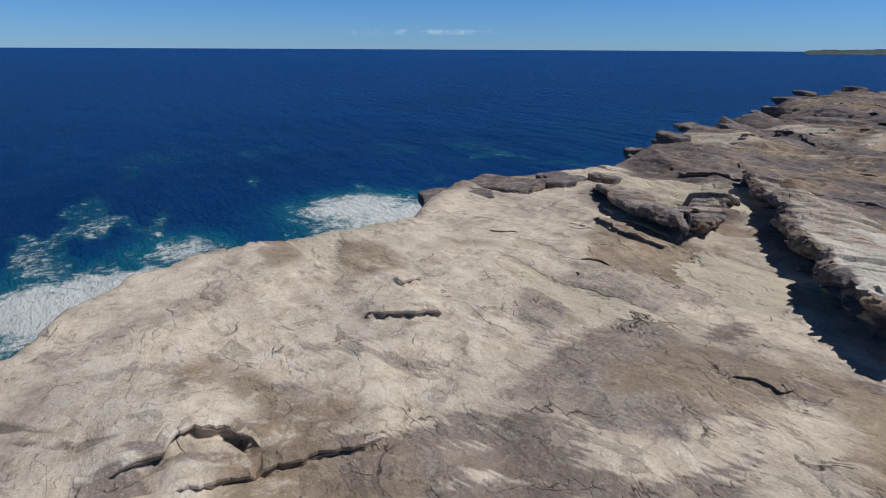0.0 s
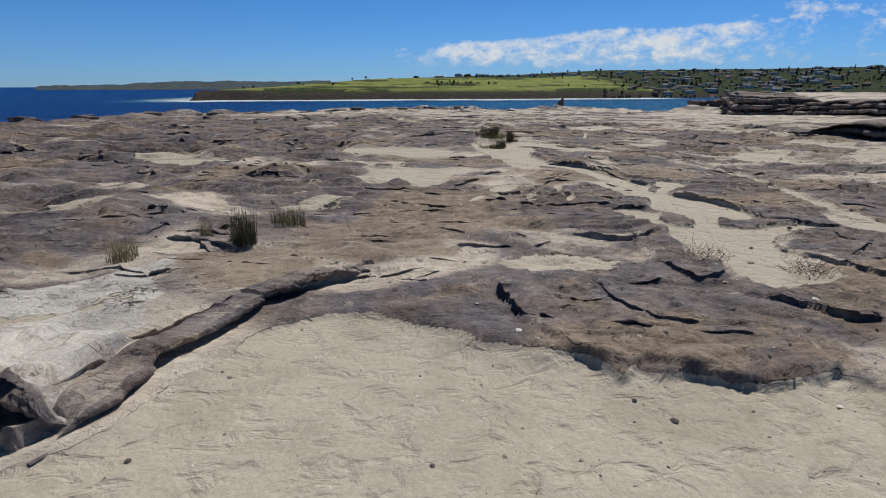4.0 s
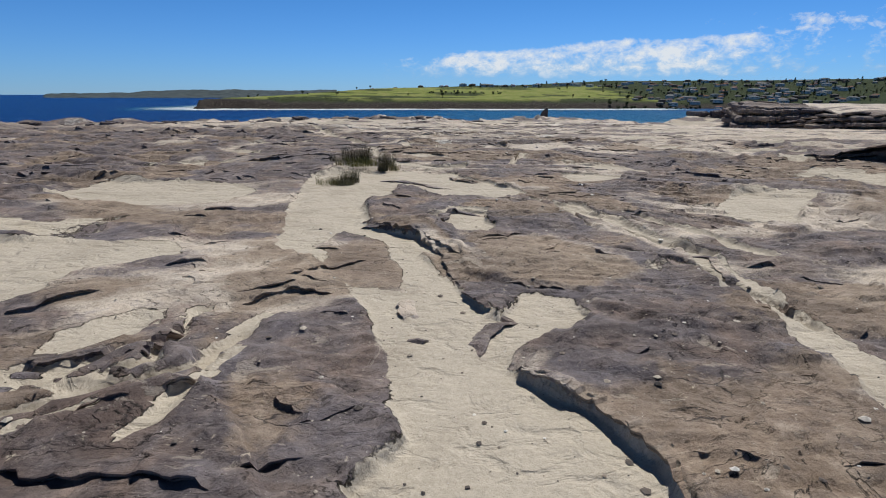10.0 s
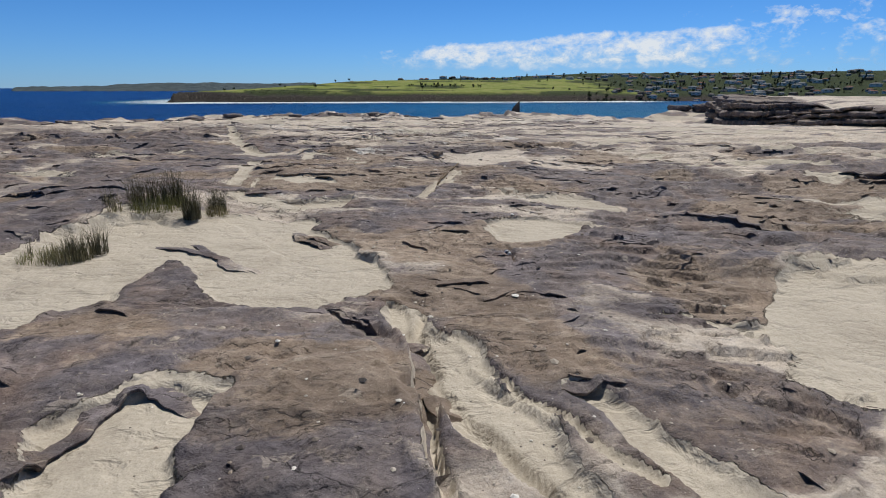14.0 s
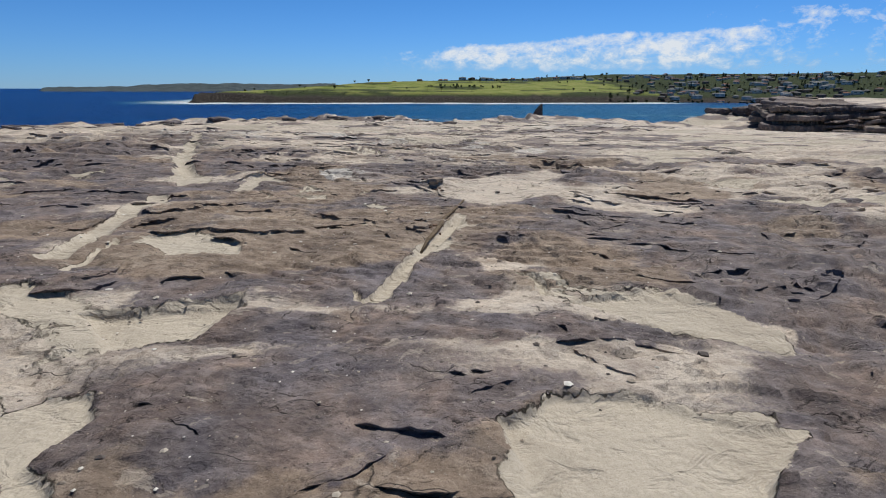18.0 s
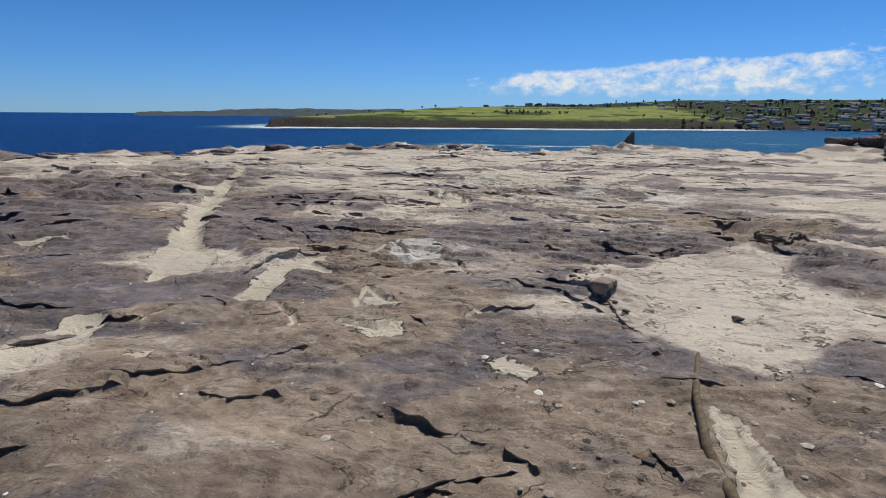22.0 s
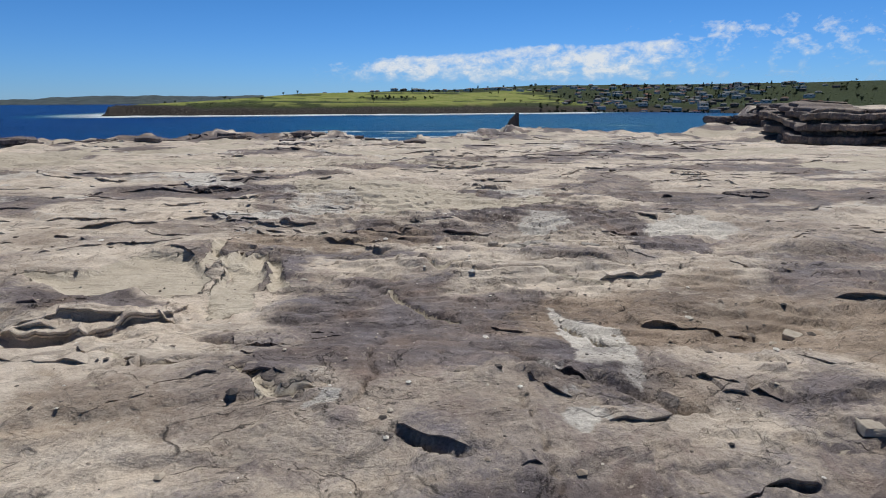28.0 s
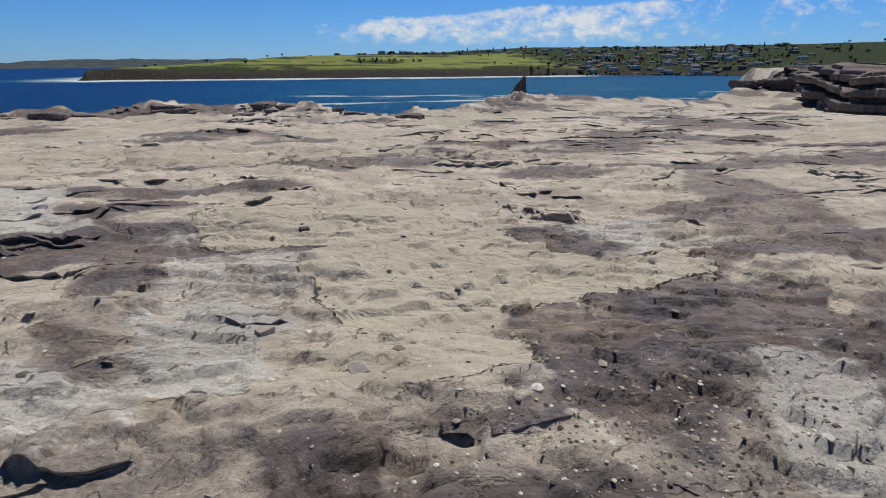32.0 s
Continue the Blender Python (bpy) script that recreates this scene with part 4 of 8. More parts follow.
stain("iron", 0.8, (8.78, 20.85), (10.81, 22.16), (10.91, 19.63), (11.34, 18.08), (10.38, 18.17), (9.78, 19.28))
stain("iron", 0.8, (7.82, 18.73), (8.29, 19.29), (8.99, 18.6), (8.57, 18.31))
stain("iron", 0.6, (8.73, 16.33), (9.77, 16.5), (9.95, 15.94), (9.12, 15.66))
stain("dark", 1.0, (9.85, 23.8), (10.39, 24.14), (10.85, 23.47), (10.9, 22.7), (10.57, 22.82), (10.15, 23.33))
stain("dark", 1.0, (11.96, 27.35), (15.4, 29.96), (17.5, 27.71), (17.51, 25.92), (15.41, 23.8), (13.9, 24.62), (14.53, 25.65), (12.99, 26.61))
stain("dark", 0.95, (12.98, 23.49), (14.46, 23.89), (14.92, 23.3), (13.09, 21.45), (11.89, 21.59), (11.53, 22.48), (12.39, 22.9))
stain("iron", 0.8, (8.74, 23.1), (9.28, 23.63), (10.06, 23.34), (10.71, 22.57), (10.89, 21.61), (9.2, 21.8))
stain("iron", 0.6, (9.56, 25.96), (9.84, 26.42), (10.21, 25.86), (9.83, 25.75))
stain("dark", 1.0, (9.64, 25.52), (10.05, 25.87), (10.5, 25.54), (10.42, 25.32), (9.73, 25.35))
stain("iron", 0.75, (6.45, 36.94), (8.5, 38.7), (9.5, 36.07), (8.93, 33.84), (8.12, 34.06), (7.4, 35.89))
stain("iron", 0.7, (7.1, 36.35), (7.71, 36.94), (8.62, 36.42), (8.67, 35.71), (7.86, 35.64))
stain("pale", 0.95, (8.41, 37.0), (8.56, 37.4), (8.87, 37.69), (9.37, 37.06), (9.39, 36.46), (9.12, 36.18), (8.74, 36.26))
stain("pale", 0.6, (9.48, 37.33), (9.95, 37.29), (9.94, 36.52), (9.69, 36.43))
stain("pale", 0.6, (9.3, 36.26), (9.96, 36.1), (10.01, 35.74), (9.58, 35.7))
stain("dark", 0.5, (10.75, 40.77), (12.92, 41.49), (12.25, 38.17), (11.16, 36.91), (10.15, 36.99))
stain("dark", 0.9, (9.98, 35.44), (10.49, 35.87), (11.5, 36.27), (11.78, 35.42), (11.36, 34.81), (9.86, 34.95))
stain("dark", 1.0, (2.83, 42.44), (4.8, 43.28), (6.08, 41.38), (5.52, 39.08), (4.83, 39.13))
stain("dark", 1.0, (10.65, 42.31), (11.1, 42.72), (11.63, 42.45), (11.82, 41.81), (11.27, 41.53), (10.82, 41.73))
stain("dark", 0.55, (9.73, 41.93), (10.65, 42.31), (11.75, 41.56), (11.9, 40.54), (11.35, 39.69), (10.4, 39.89), (11.0, 40.72))
stain("pale", 0.85, (12.85, 42.24), (13.15, 41.86), (13.37, 41.26), (12.89, 40.43), (12.7, 40.47), (12.6, 41.17))
stain("pale", 0.9, (12.22, 40.73), (12.5, 40.51), (12.43, 40.29), (12.28, 40.47))
stain("pale", 0.9, (10.44, 40.64), (10.63, 40.87), (10.78, 40.76), (10.59, 40.44))
stain("iron", 0.6, (13.16, 40.84), (13.31, 40.11), (12.95, 39.9), (12.78, 40.45))
stain("pale", 0.8, (14.19, 46.36), (14.92, 46.73), (14.93, 45.98), (14.44, 45.11), (13.68, 44.96), (13.16, 44.93))
stain("pale", 0.8, (16.56, 46.13), (17.55, 46.34), (17.86, 45.36), (16.86, 44.94), (16.21, 45.49))
stain("dark", 0.8, (9.57, 48.11), (9.68, 49.75), (10.22, 49.17), (10.43, 48.35), (10.33, 47.61), (9.92, 47.62))
stain("pale", 0.7, (14.79, 50.45), (16.56, 50.78), (16.24, 49.39), (14.97, 49.07))
stain("pale", 0.7, (14.5, 46.56), (15.43, 46.44), (14.52, 45.7), (14.26, 45.8))
stain("pale", 0.55, (10.26, 49.47), (11.44, 50.02), (11.63, 48.61), (11.6, 47.7), (11.03, 47.16), (10.54, 47.13))
stain("dark", 0.6, (19.33, 54.29), (20.41, 52.24), (18.76, 49.14), (16.5, 48.29), (15.79, 48.61), (17.74, 51.32))
stain("sand", -1.0, (5.09, 15.49), (5.1, 16.42), (5.36, 17.22), (5.87, 16.75), (6.18, 15.59), (6.16, 14.91), (6.17, 14.49), (5.61, 14.56))
stain("dark", 0.6, (5.09, 15.49), (5.1, 16.42), (5.36, 17.22), (5.87, 16.75), (6.18, 15.59), (6.16, 14.91), (6.17, 14.49), (5.61, 14.56))
stain("iron", 0.6, (5.09, 15.49), (5.1, 16.42), (5.36, 17.22), (5.87, 16.75), (6.18, 15.59), (6.16, 14.91), (6.17, 14.49), (5.61, 14.56))
stain("sand", -1.0, (4.92, 16.49), (5.13, 17.24), (5.33, 17.45), (5.31, 16.57), (5.23, 16.05))
stain("iron", 0.8, (9.87, 44.84), (9.28, 46.23), (10.24, 45.87), (10.91, 45.19), (10.91, 44.6))
stain("dark", 0.66, (9.07, 44.99), (10.17, 45.17), (10.78, 44.11), (10.81, 43.08), (9.76, 43.32))
stain("dark", 0.42, (11.4, 46.47), (12.06, 46.51), (12.81, 46.07), (12.62, 45.29), (12.31, 44.83), (11.9, 44.52), (11.33, 44.51), (10.51, 44.69), (9.98, 44.9), (10.08, 45.83), (10.76, 46.0))
stain("iron", 0.7, (10.87, 45.59), (11.94, 45.85), (12.45, 45.25), (11.9, 44.52), (11.33, 44.51), (10.63, 44.76))
stain("dark", 0.95, (12.92, 46.53), (13.61, 46.99), (15.08, 47.06), (15.2, 46.68), (14.08, 46.3), (13.08, 46.13))
stain("dark", 0.7, (13.48, 47.96), (14.76, 48.21), (15.46, 47.38), (14.71, 47.13), (13.83, 47.48))
stain("pale", 0.8, (14.02, 46.6), (14.69, 46.78), (15.04, 46.39), (14.6, 45.7), (14.25, 45.89))
stain("pale", 0.8, (7.0, 53.48), (8.25, 53.61), (8.99, 50.93), (8.06, 50.89))
stain("pale", 0.75, (8.72, 48.22), (9.63, 48.06), (10.37, 47.03), (10.46, 46.44), (9.64, 46.71))
stain("iron", 0.7, (3.86, 15.59), (4.53, 15.12), (4.77, 14.46), (4.55, 13.45), (4.51, 12.28), (4.31, 12.24), (4.1, 14.17))
stain("iron", 0.6, (4.72, 11.56), (5.04, 11.69), (5.24, 11.17), (5.06, 10.91))
stain("dark", 0.95, (3.58, 11.46), (4.69, 11.66), (5.53, 12.72), (5.92, 12.67), (5.97, 11.23), (5.1, 10.75), (3.84, 11.02))
stain("dark", 0.72, (8.04, 14.24), (9.78, 13.68), (9.77, 12.74), (9.39, 11.31), (8.63, 10.53), (7.64, 10.71), (7.45, 11.76), (7.5, 12.59))
stain("iron", 0.85, (8.85, 22.86), (9.08, 23.29), (9.47, 23.68), (9.87, 23.51), (10.07, 22.92), (10.52, 22.35), (9.95, 21.67), (9.23, 21.71))
stain("dark", 1.0, (9.81, 25.07), (10.36, 24.82), (10.76, 23.2), (10.73, 22.72), (10.41, 22.91), (9.96, 23.77))
stain("dark", 0.85, (11.98, 22.54), (13.54, 23.91), (15.48, 23.81), (12.94, 21.28), (12.14, 21.44))
stain("dark", 0.8, (10.44, 25.12), (11.07, 23.91), (11.1, 22.8), (11.51, 22.43), (11.93, 21.67), (10.98, 21.99), (10.73, 22.72))
stain("dark", 0.75, (8.32, 24.98), (9.79, 25.43), (9.87, 23.51), (8.96, 23.4))
stain("dark", 0.8, (8.2, 28.86), (9.31, 29.49), (10.57, 30.18), (10.92, 29.42), (10.63, 28.39), (8.43, 28.31))
stain("dark", 0.85, (11.59, 29.93), (12.89, 30.62), (14.31, 30.47), (12.73, 28.44), (11.09, 28.5), (11.39, 28.95))
stain("dark", 0.75, (6.44, 30.35), (9.5, 30.62), (10.32, 30.26), (10.51, 29.7), (9.3, 29.58), (8.41, 29.26), (7.28, 29.63))
stain("dark", 0.75, (9.37, 32.33), (10.91, 32.95), (11.15, 31.63), (10.63, 30.63), (9.71, 30.93))
stain("iron", 0.6, (9.2, 30.36), (9.84, 30.33), (10.03, 29.48), (9.32, 29.45))
stain("pale", 0.8, (8.58, 37.06), (8.86, 37.32), (9.25, 37.19), (9.35, 36.81), (9.16, 36.34), (8.81, 36.14))
stain("pale", 0.6, (9.79, 37.78), (9.9, 36.85), (9.76, 36.15), (9.95, 35.84), (9.85, 35.89), (9.65, 36.09), (9.77, 36.69))
stain("iron", 0.7, (8.04, 37.55), (8.68, 36.73), (8.91, 35.62), (8.42, 35.29), (8.64, 34.61), (9.13, 34.24), (9.3, 35.49), (9.58, 35.45), (8.15, 38.48))
stain("dark", 0.9, (9.57, 34.95), (9.99, 35.74), (10.55, 35.54), (11.43, 36.04), (11.45, 34.94), (11.32, 34.84), (11.43, 34.15), (11.57, 34.08), (9.48, 34.21))
stain("dark", 0.75, (10.01, 38.99), (11.74, 39.24), (12.68, 37.83), (12.5, 36.48), (11.53, 36.3), (9.93, 36.19))
stain("dark", 0.85, (5.13, 37.69), (6.04, 38.96), (7.17, 37.8), (7.29, 36.28), (6.5, 35.62))
stain("dark", 0.8, (7.47, 34.59), (8.14, 34.77), (8.37, 34.27), (7.46, 34.27))
stain("pale", 1.0, (10.44, 40.32), (10.53, 40.51), (10.74, 40.47), (10.66, 40.31), (10.51, 40.26))
stain("pale", 1.0, (12.87, 42.27), (13.0, 42.02), (12.91, 41.71), (13.3, 41.41), (13.06, 40.86), (12.83, 40.42), (12.72, 40.62), (12.42, 40.62), (12.75, 41.6))
stain("pale", 1.0, (12.13, 40.52), (12.34, 40.29), (12.4, 40.23), (12.19, 40.3))
stain("pale", 1.0, (12.15, 40.05), (12.33, 40.08), (12.19, 39.91))
stain("dark", 0.5, (9.81, 42.58), (10.87, 42.69), (11.55, 42.64), (11.93, 41.86), (11.83, 40.37), (11.8, 39.46), (10.4, 39.86), (10.63, 40.21), (10.98, 40.45), (11.02, 41.84))
stain("dark", 0.37, (8.43, 41.63), (9.87, 41.07), (10.44, 40.45), (10.31, 39.86), (9.13, 40.04))
stain("dark", 0.95, (10.64, 42.51), (10.98, 42.69), (11.55, 42.64), (11.87, 42.01), (11.53, 41.95), (10.95, 42.24))
stain("iron", 0.6, (8.43, 41.63), (9.89, 40.93), (10.19, 40.31), (9.89, 40.03), (8.94, 40.46))
stain("dark", 0.95, (13.3, 48.3), (13.86, 48.18), (14.47, 48.32), (14.89, 48.31), (15.55, 48.0), (16.42, 47.88), (15.64, 46.6), (15.12, 46.21), (14.36, 46.44), (14.13, 46.18), (13.84, 46.25), (13.55, 46.39), (13.67, 46.78), (14.21, 47.32), (14.02, 47.48), (13.65, 47.19), (13.29, 46.4), (13.22, 46.1), (12.87, 46.15), (12.26, 46.23), (12.04, 46.35), (12.46, 46.36), (12.82, 46.41), (13.02, 46.55), (13.05, 46.95), (12.77, 47.21), (13.05, 47.51))
stain("iron", 0.55, (13.3, 48.3), (13.86, 48.18), (14.47, 48.32), (14.89, 48.31), (13.65, 47.19), (13.29, 46.4), (12.87, 46.15), (12.46, 46.36), (13.02, 46.55), (13.05, 46.95), (12.77, 47.21))
stain("dark", 0.95, (11.02, 46.61), (11.58, 46.51), (11.94, 46.47), (12.03, 46.3), (11.89, 45.83), (11.19, 46.1), (11.07, 46.35))
stain("dark", 0.7, (9.63, 48.07), (10.06, 48.41), (9.96, 49.72), (10.37, 48.93), (10.47, 47.94), (10.11, 47.56), (9.84, 47.5))
stain("pale", 0.75, (9.48, 47.87), (10.06, 47.3), (10.47, 48.35), (11.21, 48.46), (11.6, 47.37), (11.23, 46.87), (10.68, 47.14), (10.53, 46.6), (10.02, 46.64))
stain("pale", 0.75, (14.36, 46.44), (15.11, 46.18), (14.21, 45.45), (14.14, 45.66), (14.07, 46.1))
stain("iron", 0.6, (10.61, 46.55), (10.72, 47.06), (11.29, 46.96), (11.05, 46.63), (10.69, 46.55))
ledge(0.1, 0.4, (9.7, 44.36), (9.83, 44.45), (9.97, 44.64))
ledge(0.08, 0.4, (10.93, 46.31), (11.3, 45.48), (11.46, 44.97), (11.7, 44.62))
ledge(0.06, 0.3, (15.33, 45.42), (15.33, 44.92), (15.37, 44.54))
ledge(0.06, 0.3, (14.63, 43.84), (14.81, 43.69), (14.92, 43.41))
crack(0.016, (9.03, 45.16), (9.26, 44.98), (9.38, 44.81), (9.64, 44.16))
crack(0.014, (9.65, 44.16), (9.67, 43.84), (9.7, 43.49))
crack(0.01, (11.84, 43.13), (12.04, 43.06), (12.09, 42.91))
stain("dark", 0.9, (10.76, 43.08), (10.94, 43.26), (11.38, 43.39), (11.58, 43.03), (11.58, 42.82))
stain("dark", 0.8, (10.87, 46.17), (11.95, 46.14), (13.06, 45.73), (12.85, 45.13), (11.92, 44.63), (11.33, 44.97), (10.98, 46.04))
stain("dark", 0.7, (10.36, 45.11), (11.83, 44.11), (12.2, 43.57), (11.73, 43.53), (11.21, 43.77), (10.61, 44.39))
stain("dark", 0.7, (9.77, 44.04), (10.58, 44.09), (10.61, 43.63), (10.15, 43.25), (9.98, 43.35))
stain("sand", 1.0, (9.62, 43.69), (9.61, 44.19), (9.97, 44.46), (9.77, 44.04), (9.84, 43.35), (9.73, 43.39))
stain("sand", 1.0, (10.16, 43.31), (10.15, 43.74), (10.26, 43.89), (10.36, 43.18))
stain("iron", 0.6, (9.39, 45.07), (9.8, 45.71), (10.08, 44.71), (9.74, 44.42))
stain("iron", 0.5, (11.78, 43.45), (12.25, 43.39), (11.97, 43.11), (11.68, 43.25))
stain("dark", 0.75, (15.47, 47.69), (16.44, 46.63), (16.76, 44.44), (15.22, 43.28), (14.99, 43.87), (15.33, 45.41), (14.43, 46.01))
stain("dark", 0.7, (13.04, 47.25), (14.0, 47.97), (14.82, 48.22), (14.12, 46.07), (13.42, 45.14), (13.12, 45.75))
stain("dark", -0.8, (12.58, 43.87), (13.21, 43.46), (14.89, 43.02), (13.96, 42.28), (12.13, 42.7))
stain("dark", -0.42, (9.54, 48.64), (12.78, 49.46), (12.55, 46.11), (11.04, 46.33))
ledge(0.34, 0.6, (-7.3, -4.59), (-7.43, -4.25), (-7.63, -3.84), (-7.5, -3.52), (-7.04, -3.36))
ledge(0.34, 0.6, (-6.93, -4.25), (-6.93, -3.76), (-6.82, -3.39), (-6.79, -3.02), (-6.67, -2.66), (-6.58, -2.3))
ledge(0.34, 0.6, (-8.84, -1.75), (-8.67, -1.43), (-8.58, -1.08), (-8.43, -0.76))
ledge(0.34, 0.6, (-9.5, -0.99), (-9.52, -0.8), (-9.57, -0.53))
ledge(0.2, 0.5, (-10.4, 3.73), (-9.64, 3.46), (-9.17, 3.31), (-8.45, 3.43), (-8.49, 3.85))
ledge(0.1, 0.4, (-5.77, 0.98), (-5.56, 1.14), (-5.23, 1.18), (-5.14, 1.4))
ledge(0.06, 0.3, (11.86, 25.56), (12.06, 25.55), (12.01, 25.24))
ledge(0.05, 0.3, (12.39, 25.87), (12.57, 25.74))
ledge(0.05, 0.3, (11.83, 26.61), (12.0, 26.42), (12.1, 26.12))
ledge(0.06, 0.3, (10.67, 26.61), (10.86, 26.29), (10.88, 26.13))
pool(0.05, 1.0, (7.23, 26.38), (7.55, 26.39), (7.95, 26.58), (8.8, 26.55), (8.86, 26.43), (8.52, 26.23), (8.33, 25.66), (7.9, 25.56), (7.73, 25.78), (7.52, 25.93))
pool(0.03, 0.85, (12.17, 26.87), (12.53, 26.42), (12.95, 26.29), (14.06, 26.05), (13.88, 25.82), (12.91, 25.86), (12.57, 26.04), (12.16, 26.47))
stain("dark", 0.6, (-6.57, 0.03), (-6.08, 1.04), (-5.57, 1.66), (-5.07, 1.37), (-5.13, 0.9), (-5.63, 0.42), (-6.01, -0.25))
stain("iron", 0.6, (-6.57, 0.03), (-6.08, 1.04), (-5.57, 1.66), (-5.07, 1.37), (-5.13, 0.9), (-5.63, 0.42), (-6.01, -0.25))
stain("dark", 0.85, (6.86, 27.68), (8.46, 28.27), (9.76, 28.92), (11.41, 28.76), (11.9, 26.86), (11.0, 25.81), (9.94, 26.27), (8.84, 26.56), (7.6, 26.45))
stain("dark", 0.9, (8.45, 26.4), (10.04, 26.13), (11.05, 26.09), (12.09, 25.98), (13.67, 25.58), (13.27, 25.18), (7.99, 25.42))
stain("dark", 0.85, (11.75, 30.8), (14.31, 30.04), (16.97, 29.34), (14.35, 26.43), (13.75, 27.07), (12.61, 27.84), (11.49, 28.43))
stain("iron", 0.6, (9.53, 26.18), (9.96, 26.02), (9.83, 25.73), (9.51, 25.85))
ledge(0.14, 0.6, (8.67, 48.23), (8.99, 47.49), (9.44, 46.85), (9.85, 46.54), (10.22, 46.29), (10.5, 46.31))
ledge(0.15, 0.5, (7.67, 51.7), (8.2, 50.44), (8.64, 50.38), (9.02, 50.65))
slab(0.07, 0.8, 0.8, (6.01, 14.9), (6.12, 15.23), (6.17, 14.43), (6.28, 13.56), (6.31, 13.08), (6.25, 12.99), (6.18, 13.53), (6.07, 14.21))
slab(0.07, 0.8, 0.8, (6.81, 15.11), (6.9, 14.12), (7.02, 13.75), (7.27, 13.49), (7.01, 13.15), (6.8, 12.83), (6.7, 12.8), (6.87, 13.22), (6.93, 13.7), (6.81, 14.32), (6.75, 14.93))
slab(0.05, 0.8, 0.7, (4.95, 16.39), (5.1, 17.65), (5.26, 17.34), (5.28, 16.38))
slab(0.05, 0.8, 0.7, (7.87, 23.66), (7.9, 23.87), (8.15, 23.7), (8.31, 23.38), (8.41, 22.98), (8.31, 23.13), (8.15, 23.46), (8.08, 23.42), (8.26, 22.91), (8.25, 22.8), (8.14, 23.16), (7.97, 23.32))
stain("dark", -0.42, (8.47, 41.54), (9.88, 41.02), (11.16, 40.74), (11.93, 40.67), (12.66, 40.07), (13.77, 39.46), (13.33, 39.1), (9.13, 40.04))
ledge(0.16, 0.5, (8.15, 42.18), (8.46, 42.23), (8.77, 42.2))
ledge(0.05, 0.2, (11.04, 40.17), (11.23, 39.96), (11.42, 39.84))
stain("pale", 1.0, (13.18, 41.44), (13.35, 41.48), (13.37, 41.33), (12.84, 40.41), (12.72, 40.3), (12.67, 40.44))
stain("dark", 0.85, (4.14, 13.74), (4.86, 14.06), (5.75, 14.45), (6.12, 13.8), (6.19, 12.73), (4.65, 12.77))
ledge(0.07, 0.3, (7.95, 8.6), (7.88, 8.3), (7.95, 8.06))
ledge(0.06, 0.3, (7.55, 7.4), (7.57, 7.19), (7.43, 6.91))
stain("dark", 0.85, (9.28, 33.08), (10.44, 33.27), (11.23, 33.04), (11.29, 32.52), (11.24, 31.86), (9.63, 31.8))
stain("iron", 0.65, (6.76, 33.61), (7.22, 34.04), (7.72, 33.0), (7.56, 32.52), (7.18, 32.87))
stain("iron", 0.6, (7.28, 37.03), (8.43, 37.41), (8.97, 34.91), (8.56, 34.18), (7.88, 35.15))
pool(0.03, 0.95, (8.51, 34.46), (9.05, 33.78), (8.69, 33.65), (8.48, 34.13))
pool(0.03, 0.95, (8.31, 33.21), (8.62, 33.13), (9.09, 33.12), (9.09, 32.76), (8.7, 32.63), (8.42, 32.94))
pool(0.03, 0.95, (9.8, 32.15), (10.17, 32.28), (10.42, 32.06), (10.4, 31.87), (10.02, 31.86))
stain("iron", 0.8, (7.17, 16.82), (8.26, 16.65), (9.27, 15.63), (9.17, 14.78), (8.14, 14.4), (7.48, 14.62))
stain("dark", -0.5, (7.17, 16.82), (8.26, 16.65), (9.27, 15.63), (9.17, 14.78), (8.14, 14.4), (7.48, 14.62))
stain("dark", 0.8, (10.77, 19.04), (12.3, 18.77), (12.97, 17.84), (11.93, 16.84), (10.51, 16.95))
stain("iron", 0.5, (10.77, 19.04), (12.3, 18.77), (12.97, 17.84), (11.93, 16.84), (10.51, 16.95))
stain("dark", -0.35, (8.1, 37.43), (11.5, 37.21), (10.83, 34.7), (8.69, 34.96))
CRAGS = [
    (0.9, 9.0, [(23, 30), (24.5, 26), (27, 22), (27.5, 18), (27, 12), (30, 4)]),
    (2.4, 16.0, [(69, 112), (63, 96), (57, 84), (53.5, 70), (50, 60), (48, 48), (52, 34), (58, 20)]),
    (1.6, 7.0, [(62, 92), (55, 86), (52.3, 79.5), (53.5, 75), (62, 68)]),
]


def shelf_level(x, y):
    total, weight = 0.0, 1e-9
    for row, v in zip(LEVEL, LEVEL_Y):
        for value, u in zip(row, LEVEL_X):
            w = np.exp(-((x - u) ** 2 + (y - v) ** 2) / 72.0)
            total, weight = total + w * value, weight + w
    return total / weight


